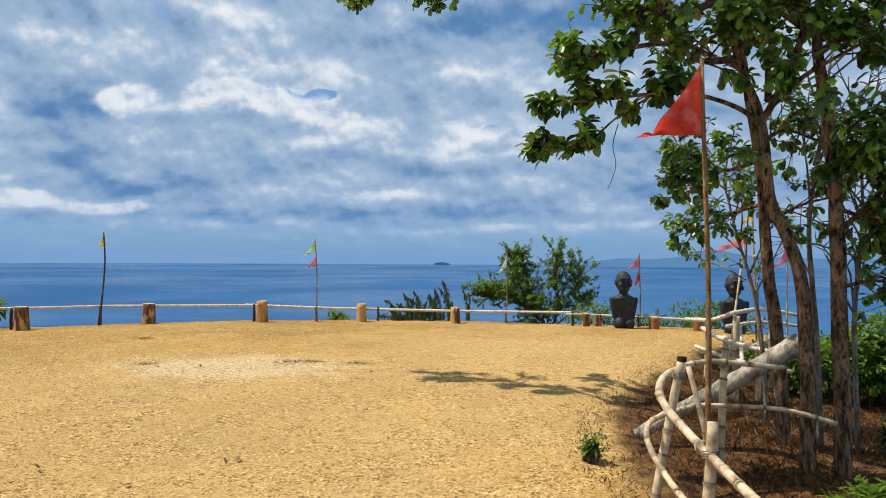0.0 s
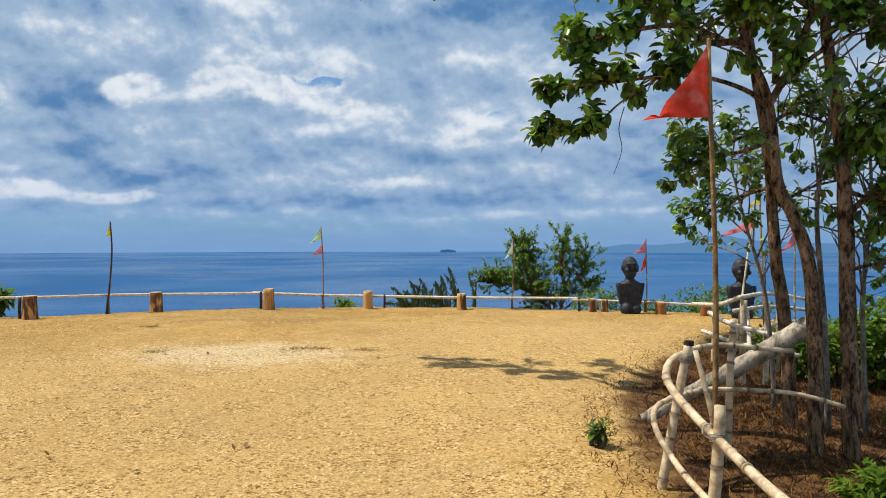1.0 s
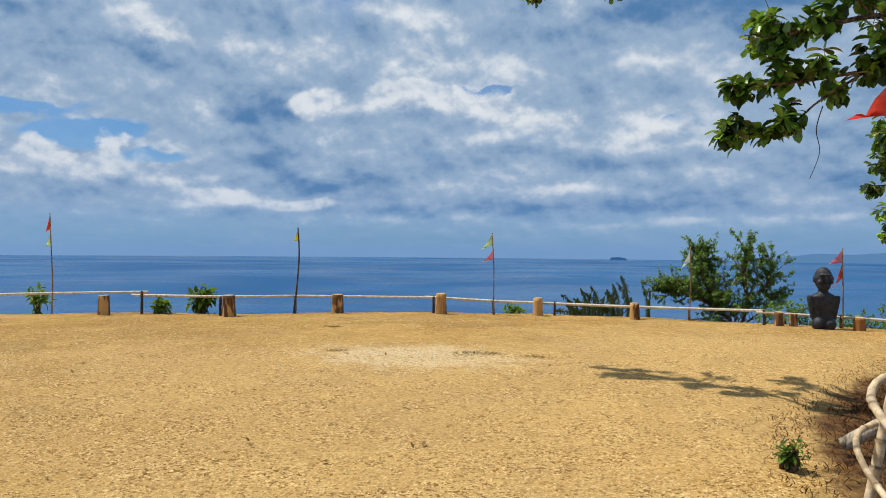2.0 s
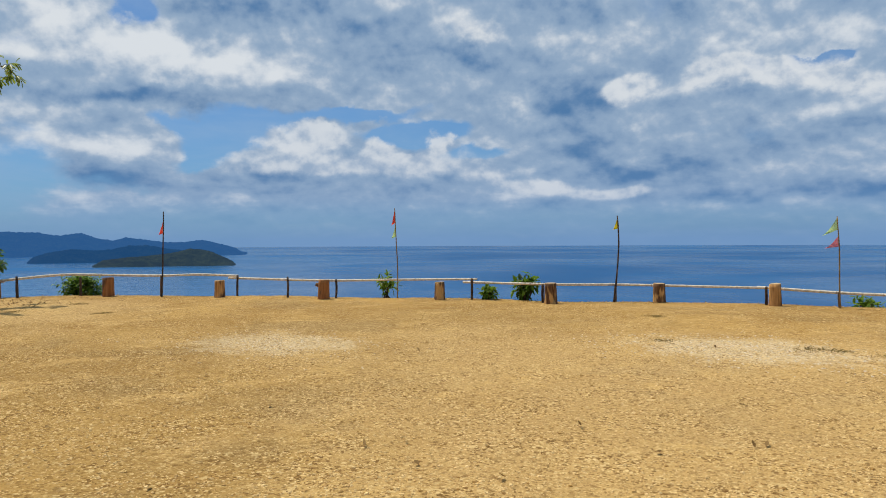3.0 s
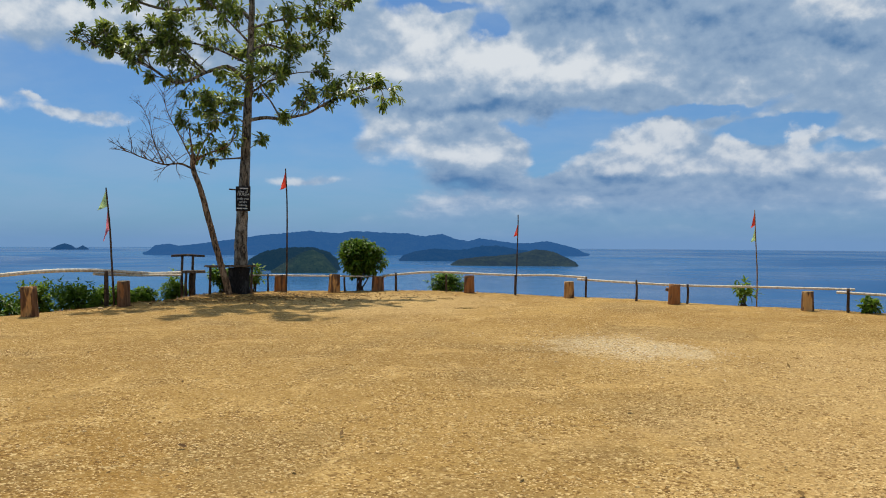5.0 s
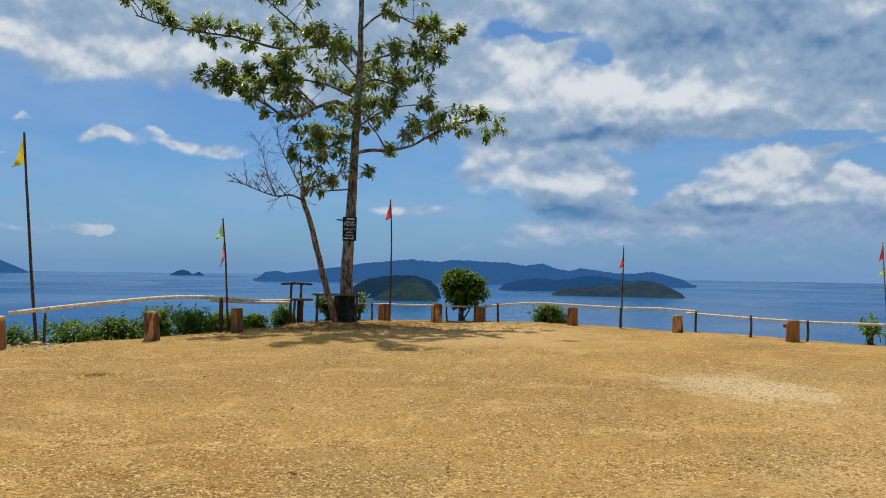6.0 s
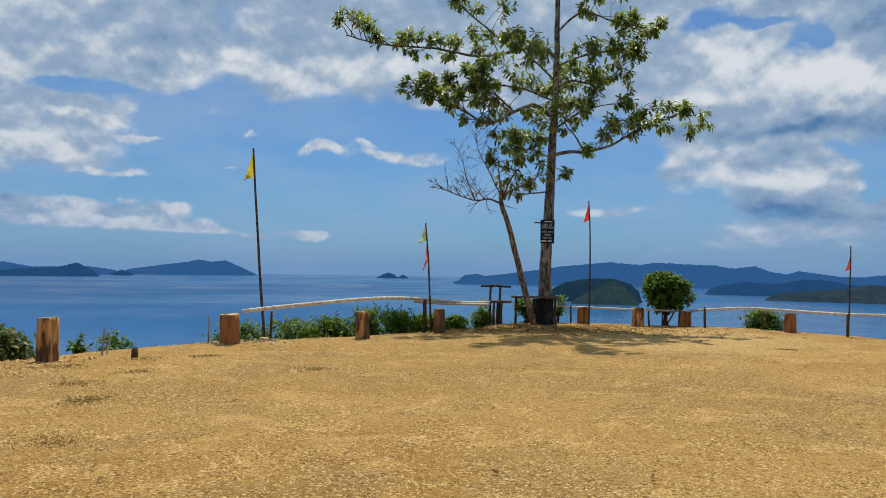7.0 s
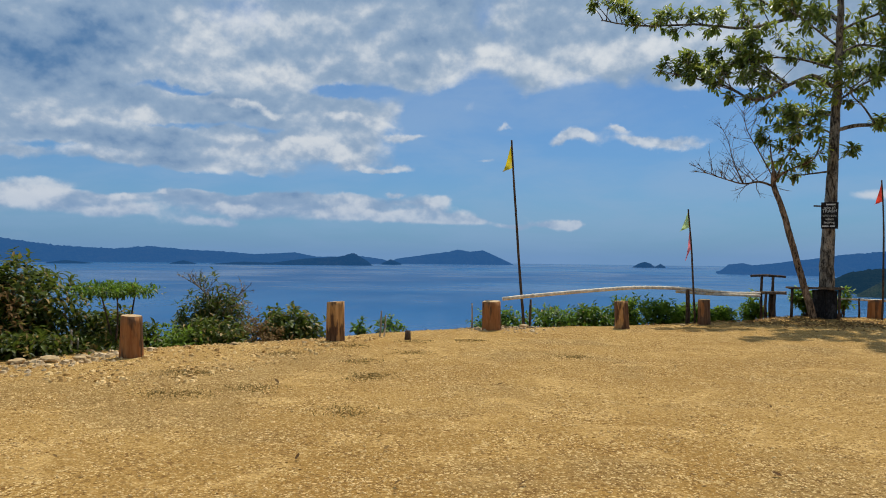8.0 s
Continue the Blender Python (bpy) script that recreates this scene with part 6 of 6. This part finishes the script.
# ---- carved figures ----
def statue(x, y, turn, h, label):
    bm = bmesh.new()

    def blob(c, r, seg=20):
        bmesh.ops.create_uvsphere(bm, u_segments=seg, v_segments=14, radius=1, matrix=Matrix.Translation(c) @ Matrix.Diagonal((*r, 1)))

    def block(rings):
        base = []
        for z, rx, ry, p in rings:
            loop = []
            for k in range(20):
                a = 2 * math.pi * k / 20
                ca, sa = math.cos(a), math.sin(a)
                loop.append(bm.verts.new((rx * math.copysign(abs(ca) ** p, ca), ry * math.copysign(abs(sa) ** p, sa), z)))
            base.append(loop)
        for lo, hi in zip(base, base[1:]):
            for k in range(20):
                bm.faces.new((lo[k], lo[(k + 1) % 20], hi[(k + 1) % 20], hi[k]))
        bm.faces.new(list(reversed(base[0])))
        bm.faces.new(base[-1])
    u = h / 1.24
    for sx in (-1, 1):
        blob((sx * 0.105 * u, -0.06 * u, 0.12 * u), (0.12 * u, 0.15 * u, 0.14 * u))
    block([(0.0, 0.17 * u, 0.14 * u, 0.7), (0.22 * u, 0.19 * u, 0.15 * u, 0.6), (0.30 * u, 0.165 * u, 0.14 * u, 0.6), (0.55 * u, 0.205 * u, 0.15 * u, 0.55), (0.665 * u, 0.222 * u, 0.15 * u, 0.55), (0.70 * u, 0.18 * u, 0.13 * u, 0.7),
           (0.74 * u, 0.10 * u, 0.10 * u, 0.9), (0.80 * u, 0.085 * u, 0.085 * u, 1.0)])
    for sx in (-1, 1):
        n0 = len(bm.verts)
        block([(0.22 * u, 0.045 * u, 0.07 * u, 0.6), (0.40 * u, 0.052 * u, 0.08 * u, 0.6), (0.62 * u, 0.060 * u, 0.09 * u, 0.6), (0.675 * u, 0.045 * u, 0.075 * u, 0.7)])
        bm.verts.ensure_lookup_table()
        for v in bm.verts[n0:]:
            v.co.x += sx * (0.185 + 0.065 * (v.co.z / u - 0.22) / 0.45) * u
            v.co.y -= 0.02 * u
    blob((0, 0.0, 1.015 * u), (0.170 * u, 0.170 * u, 0.228 * u), 24)
    blob((0, -0.03 * u, 0.88 * u), (0.128 * u, 0.135 * u, 0.115 * u), 20)
    blob((0, -0.165 * u, 1.085 * u), (0.130 * u, 0.044 * u, 0.026 * u), 16)
    blob((0, -0.180 * u, 1.00 * u), (0.026 * u, 0.042 * u, 0.095 * u), 12)
    blob((0, -0.165 * u, 0.875 * u), (0.075 * u, 0.034 * u, 0.015 * u), 12)
    for sx in (-1, 1):
        blob((sx * 0.100 * u, -0.142 * u, 0.945 * u), (0.05 * u, 0.045 * u, 0.045 * u), 12)
        blob((sx * 0.170 * u, 0.0, 1.0 * u), (0.022 * u, 0.045 * u, 0.07 * u), 10)
    me = bpy.data.meshes.new("statue")
    bm.to_mesh(me)
    bm.free()
    me.materials.append(M_STATUE)
    ob = new("statue", me)
    ob.matrix_world = stand(x, y, turn, 0.02)
    re = ob.modifiers.new("remesh", "REMESH")
    re.mode, re.voxel_size, re.use_smooth_shade = "VOXEL", 0.012, True
    sm = ob.modifiers.new("smooth", "SMOOTH")
    sm.factor, sm.iterations = 0.5, 2
    return tagged(ob, label, "statue", "carved figures")


statue(2.19, 16.58, 8, 1.24, "blackened wooden carved figure standing by the rail")
statue(4.31, 15.93, 14, 1.24, "blackened wooden carved figure behind the bamboo fence")


# ---- bench and notice at the tall tree ----
TREE_M = Matrix.Translation((-22.30, 2.58, 0.0)) @ Matrix.Rotation(radians(83.2), 4, "Z")
M_PLANK = material("grey_plank", bark((0.085, 0.060, 0.042), (0.22, 0.165, 0.115), 10.0))
M_BOARD = material("black_board", bark((0.012, 0.011, 0.011), (0.030, 0.028, 0.027), 10.0))


def chalk(s):
    return surface(s, s.mix(s.span(s.noise(local(s), 40, 3, 0.6), 0.3, 0.7), (0.45, 0.45, 0.42), (0.75, 0.75, 0.70)), 0.9)


M_CHALK = material("white_paint", chalk)


def rough_box(lo, hi, seed):
    """A plank with slightly uneven ends and edges."""
    rnd = random.Random(seed)
    soup = Soup().box(lo, hi)
    soup.vs = [v + Vector((rnd.uniform(-1, 1), rnd.uniform(-1, 1), rnd.uniform(-1, 1))) * 0.012 for v in soup.vs]
    return soup


table = thing("tree_bench", TREE_M, "rough plank table built round the tree trunk", "table")
part("plank", rough_box((-1.03, -0.62, 0.76), (0.34, -0.40, 0.81), 1), M_PLANK, table, smooth=False)
part("plank", rough_box((-0.98, -0.39, 0.75), (0.30, -0.18, 0.80), 2), M_PLANK, table, smooth=False)
# boards stand in for the dark leafy mass and pots under the table
part("panel", rough_box((-0.40, -0.50, 0.0), (-0.12, -0.46, 0.74), 3), M_BOARD, table, "dark upright boards standing in for plants and pots", smooth=False)
part("panel", rough_box((-0.11, -0.51, 0.0), (0.16, -0.47, 0.73), 4), M_BOARD, table, smooth=False)
for x in (-0.90, 0.20):
    part("leg", Soup().tube([(x, -0.5, -0.1), (x + 0.02, -0.5, 0.76)], [0.04, 0.035], 7, rough=0.2), M_STICK, table)
bench = thing("bench", TREE_M, "rustic pole bench with a straight back rail", "bench")
part("seat", rough_box((-1.78, -0.45, 0.58), (-1.02, -0.12, 0.66), 5), M_PLANK, bench, smooth=False)
part("back_rail", Soup().tube([(-1.92, -0.15, 1.06), (-1.5, -0.15, 1.08), (-1.04, -0.15, 1.05)], [0.032, 0.034, 0.030], 8, rough=0.2), M_STICK, bench)
for x, y, h in ((-1.64, -0.15, 1.07), (-1.36, -0.15, 1.07), (-1.52, -0.42, 0.60), (-1.42, -0.28, 0.60), (-1.30, -0.42, 0.60)):
    part("leg", Soup().tube([(x, y, -0.1), (x - 0.01, y, h * 0.5), (x + 0.01, y, h)], [0.038, 0.036, 0.033], 7, rough=0.2), M_STICK, bench)

sign = thing("notice_board", TREE_M @ pose(-0.02, -0.27, 2.66, 0, 0, 0), "black hand-lettered notice board nailed to the tree trunk", "sign")
board = part("board", rough_box((-0.20, -0.012, -0.34), (0.20, 0.012, 0.34), 6), M_BOARD, sign, smooth=False)
part("peg", Soup().tube([(-0.37, 0.02, 0.26), (-0.12, 0.03, 0.24)], [0.022, 0.018], 6), M_STICK, sign)


def lettering(text, z, size):
    cu = bpy.data.curves.new("lettering", "FONT")
    cu.body, cu.size, cu.align_x, cu.extrude = text, size, "CENTER", 0.003
    tmp = new("lettering", cu)
    bpy.context.view_layer.update()
    me = bpy.data.meshes.new_from_object(tmp.evaluated_get(bpy.context.evaluated_depsgraph_get()))
    bpy.data.objects.remove(tmp)
    me.materials.clear()
    me.materials.append(M_CHALK)
    ob = new("lettering", me)
    ob.parent = board
    ob.matrix_local = pose(0, -0.022, z, 90, 0, 0)
    return ob


for text, z, size in (("take all", 0.17, 0.095), ("TRASH", 0.08, 0.115), ("with you", -0.03, 0.09), ("when", -0.12, 0.09), ("leaving", -0.205, 0.09)):
    lettering(text, z, size)
for k, (x0, x1, z) in enumerate(((-0.08, 0.14, 0.285), (-0.17, -0.02, -0.275), (0.01, 0.17, -0.275))):
    part("lettering", Soup().box((x0, -0.020, z - 0.018), (x1, -0.014, z + 0.018)), M_CHALK, board, smooth=False)


# ---- loose stone and dry growth ----
def scatter(seed, count, pick, sizes, flat=0.6):
    rnd = random.Random(seed)
    soup = Soup()
    made = 0
    while made < count:
        x, y = pick(rnd)
        if beyond(x, y) > -0.1:
            continue
        made += 1
        r = sizes[0] * (sizes[1] / sizes[0]) ** (rnd.random() ** 2.2)
        z = height(x, y)
        b = len(soup.vs)
        a0 = rnd.uniform(0, 6.28)
        for k in range(5):
            q = r * rnd.uniform(0.7, 1.25)
            a = a0 + k * 1.2566
            soup.vs.append(Vector((x + q * math.cos(a), y + q * math.sin(a), z - 0.15 * r)))
        for k in range(5):
            q = r * rnd.uniform(0.35, 0.75)
            a = a0 + k * 1.2566 + 0.3
            soup.vs.append(Vector((x + q * math.cos(a), y + q * math.sin(a), z + r * flat * rnd.uniform(0.7, 1.2))))
        for k in range(5):
            n = (k + 1) % 5
            soup.fs.append((b + k, b + n, b + 5 + n, b + 5 + k))
        soup.fs.append(tuple(b + 5 + k for k in range(5)))
    return soup


def near_fan(rnd):
    a, d = radians(rnd.uniform(-18, 142)), 2.6 + 9.0 * rnd.random() ** 1.5
    return -0.2 - d * math.sin(a), -0.2 + d * math.cos(a)


def patch(cx, cy, rx, ry):
    return lambda rnd: (cx + rx * rnd.gauss(0, 0.55), cy + ry * rnd.gauss(0, 0.55))


def clod_fan(rnd):
    """Clods lie in loose drifts over the whole clearing."""
    while True:
        a, d = radians(rnd.uniform(-18, 142)), 2.6 + 17.0 * rnd.random() ** 1.35
        x, y = -0.2 - d * math.sin(a), -0.2 + d * math.cos(a)
        if noise.noise(Vector((x * 0.7, y * 0.7, 1.7))) + 0.7 * noise.noise(Vector((x * 2.3, y * 2.3, 4.1))) > rnd.uniform(-0.7, 0.45):
            return x, y


M_GRIT = material("ochre_grit", lambda s: surface(s, s.mix(piece(s), (0.33, 0.185, 0.052), (0.78, 0.56, 0.26)), 0.95, spec=0.15))
M_CHIP = material("pale_chippings", lambda s: surface(s, s.mix(piece(s), (0.50, 0.40, 0.26), (0.82, 0.72, 0.55)), 0.95, spec=0.15))
tagged(part("gravel", scatter(1, 76000, clod_fan, (0.005, 0.021), 0.42), M_GRIT, smooth=False), "loose ochre grit and small stones over the earth", "gravel", kind="stuff")
tagged(part("gravel", scatter(2, 2400, patch(-3.95, 10.0, 1.9, 1.3), (0.006, 0.022), 0.3), M_CHIP, smooth=False), "pale crushed stone chippings in a worn patch", "gravel", kind="stuff")
tagged(part("gravel", scatter(3, 2000, patch(-9.3, 6.3, 1.7, 1.2), (0.005, 0.018), 0.3), M_CHIP, smooth=False), "pale crushed stone chippings in a worn patch", "gravel", kind="stuff")
tagged(part("gravel", scatter(4, 2000, lambda r: (-13 + 6 * r.random(), -9.4 + 3.4 * r.random()), (0.008, 0.060), 0.5), M_GRIT, smooth=False), "stony edge of the clearing", "gravel", kind="stuff")


def tuft_soup(seed, count, pick, ln, soup=None, lean=0.5, wide=0.008):
    rnd = random.Random(seed)
    soup = soup or Soup()
    for _ in range(count):
        x, y = pick(rnd)
        z = height(x, y) - 0.01
        a = rnd.uniform(0, 6.28)
        out = Vector((math.cos(a) * lean * rnd.random(), math.sin(a) * lean * rnd.random(), 1)).normalized()
        soup.leaf(Vector((x, y, z)), out, Vector((math.cos(a + 1.5), math.sin(a + 1.5), 0.2)), ln * rnd.uniform(0.5, 1.2), wide * rnd.uniform(0.7, 1.6), 0.3)
    return soup


# mostly dark blades carry the tree shade, rare bright ones the sun
M_STRAW = material("dry_grass", leaf((0.010, 0.005, 0.003), (0.36, 0.165, 0.050), 0.8, 0.12, 0.0, 0.15, 2.6))


M_TUFT = material("olive_straw", leaf((0.055, 0.042, 0.014), (0.30, 0.22, 0.075), 0.8, 0.2, 0.0, 0.15, 1.0))


def slope_pick(rnd):
    while True:
        x, y = rnd.uniform(0.5, 5.8), rnd.uniform(3.0, 11.5)
        if beyond(x, y) > 0.75 * rnd.random() ** 0.6:
            return x, y


tagged(part("dry_grass", tuft_soup(5, 28000, slope_pick, 0.085, lean=1.6, wide=0.007), M_STRAW), "dry rust-brown grass and litter under the trees", "grass", kind="stuff")


def tufts(seed, spots, n, ln, spread, mat, label):
    soup = Soup()
    for k, (x, y) in enumerate(spots):
        tuft_soup(seed + k, n * 3, lambda r: (x + r.gauss(0, spread * 0.9), y + r.gauss(0, spread * 0.9)), ln * 0.62, soup, 1.6, 0.006)
    return tagged(part("dry_grass", soup, mat), label, "grass", kind="stuff")


tufts(100, [(-6.85, -3.65), (-7.6, -5.2), (-8.8, -4.4), (-10.0, -5.0), (-11.2, -4.7), (-8.1, -6.6), (-7.0, -5.6), (-12.6, -5.2), (-10.4, -6.5), (-11.6, -5.9), (-13.2, -4.4)], 100, 0.065, 0.17, M_TUFT, "thin dry grass tufts on the earth")
tufts(130, [(-3.0, 10.6), (-3.3, 10.5), (-2.3, 10.6), (-5.2, 10.1), (-18.5, 7.2), (-15.8, 6.6), (-6.9, 13.2), (-8.06, 15.86), (-17.52, 5.48), (-8.19, -6.4), (-6.93, -6.0), (-9.02, -4.35), (-11.8, -2.3)], 80, 0.06, 0.13, M_TUFT, "small straw-coloured tufts on the clearing")


def edge_pick(rnd):
    k = rnd.randrange(len(BROW))
    (x0, y0), (x1, y1) = BROW[k], BROW[(k + 1) % len(BROW)]
    v = rnd.random()
    return x0 + (x1 - x0) * v + rnd.gauss(0, 0.12), y0 + (y1 - y0) * v + rnd.gauss(0, 0.12)


tagged(part("dry_grass", tuft_soup(9, 3500, edge_pick, 0.06, lean=1.3, wide=0.006), M_STRAW), "short dry grass fringe along the brow", "grass", kind="stuff")


def boulder(x, y, r, seed):
    rnd = random.Random(seed)
    bm = bmesh.new()
    bmesh.ops.create_icosphere(bm, subdivisions=2, radius=r * 0.62)
    for v in bm.verts:
        v.co *= 1 + 0.6 * noise.noise(v.co / r * 1.5 + Vector((seed, 0, 0))) + 0.25 * noise.noise(v.co / r * 4 + Vector((0, seed, 0)))
        v.co.z *= 0.45
    me = bpy.data.meshes.new("rock")
    bm.to_mesh(me)
    bm.free()
    me.materials.append(M_STONE)
    ob = new("rock", me)
    ob.matrix_world = stand(x, y, rnd.uniform(0, 360)) @ Matrix.Translation((0, 0, r * 0.15))
    return tagged(ob, "pale weathered limestone rock at the brow", "rock", "rocks along the brow")


for k, (x, y, r) in enumerate([(-16.5, -4.2, 0.16), (-16.3, -4.0, 0.10), (-18.3, -0.95, 0.10), (-8.3, -8.9, 0.20), (-8.0, -9.2, 0.16), (-8.65, -8.75, 0.13), (-9.6, -8.75, 0.14), (-9.85, -8.55, 0.10), (-7.5, -9.3, 0.18), (-8.0, -8.6, 0.10),
                                (-11.1, -7.9, 0.10), (-12.9, -6.9, 0.09), (-11.7, -6.9, 0.08), (-7.2, -9.1, 0.12), (-10.4, -8.3, 0.08), (-4.92, 9.84, 0.05), (-8.46, 4.6, 0.035)]):
    boulder(x, y, r, 200 + k)

tagged(part("rubble", scatter(12, 130, lambda q: (-8.6 + q.gauss(0, 0.75), -8.75 + q.gauss(0, 0.22)), (0.03, 0.11), 0.55), M_STONE, smooth=False), "heap of pale broken limestone along the brow", "rubble", kind="stuff")
tagged(part("rubble", scatter(13, 160, lambda q: (-16.2 + q.gauss(0, 0.7), -4.6 + q.gauss(0, 0.5)), (0.02, 0.07), 0.55), M_STONE, smooth=False), "broken limestone chips by the flag pole", "rubble", kind="stuff")


def litter_leaves():
    rnd = random.Random(77)
    soup = Soup()
    for _ in range(90):
        x, y = near_fan(rnd)
        if beyond(x, y) > -0.3:
            continue
        a = rnd.uniform(0, 6.28)
        soup.leaf(Vector((x, y, height(x, y) + 0.012)), Vector((math.cos(a), math.sin(a), rnd.uniform(0.0, 0.5))), Vector((rnd.uniform(-0.3, 0.3), rnd.uniform(-0.3, 0.3), 1)), rnd.uniform(0.04, 0.10), rnd.uniform(0.02, 0.045), -0.2)
    return tagged(part("leaf_litter", soup, M_DRY), "scattered curled dead leaves on the earth", "leaves", kind="stuff")


litter_leaves()


def tree_litter():
    """Fallen leaves under the tall tree, thickened to make its shadow brown and streaky."""
    rnd = random.Random(78)
    soup = Soup()
    for _ in range(2600):
        x, y = -20.4 + rnd.gauss(0, 1.0), 2.4 + rnd.gauss(0, 2.2)
        if beyond(x, y) > -0.1:
            continue
        a = rnd.uniform(0, 6.28)
        soup.leaf(Vector((x, y, height(x, y) + 0.012)), Vector((math.cos(a), math.sin(a), rnd.uniform(0.0, 0.15))), Vector((rnd.uniform(-0.2, 0.2), rnd.uniform(-0.2, 0.2), 1)), rnd.uniform(0.05, 0.11), rnd.uniform(0.025, 0.05), -0.2)
    return tagged(part("leaf_litter", soup, M_DRY), "brown fallen leaves under the tall tree, thickened to streak its shadow", "leaves", kind="stuff")


tree_litter()


# ---- small sticks, a hanging vine and a dark pot-like stub at the edge ----
def marker_stick(x, y, h, r, label, mat, lean=(0.0, 0.0), name="stick"):
    z = height(x, y) - 0.06
    pts = [(x, y, z), (x + lean[0] * 0.5, y + lean[1] * 0.5 + 0.006, z + h * 0.5), (x + lean[0], y + lean[1], z + h + 0.06)]
    return tagged(part(name, Soup().tube(curve(pts, 3), taper(7, r, r * 0.8), 7, rough=0.2), mat), label, "stick")


STICKS = [(-13.16, -6.16, 0.48, (0.03, 0.05)), (-13.22, -6.10, 0.40, (-0.04, 0.02)),
          (-9.04, -9.30, 0.36, (0, 0)), (-9.26, -9.40, 0.22, (0, 0)), (-15.5, -5.09, 0.53, (0, 0))]
STUB = (-12.86, -5.47)
for x, y, h, lean in STICKS:
    marker_stick(x, y, h, 0.018, "thin weathered stick stuck in the stony edge", M_FALLEN, lean)
tagged(part("stump", Soup().tube([(STUB[0], STUB[1], height(*STUB) - 0.05), (STUB[0], STUB[1], height(*STUB) + 0.16)], [0.060, 0.048], 10, rough=0.3), M_STICK), "small dark rotten stump on the brow", "stump")
vine = Soup()
vp = curve([(0.70, 5.74, 2.52), (0.66, 5.73, 2.36), (0.68, 5.72, 2.20), (0.62, 5.72, 2.02)], 6)
vine.tube(vp, taper(len(vp), 0.004, 0.002), 5)
tagged(part("vine", vine, M_STICK), "thin dry vine hanging from a branch", "vine")
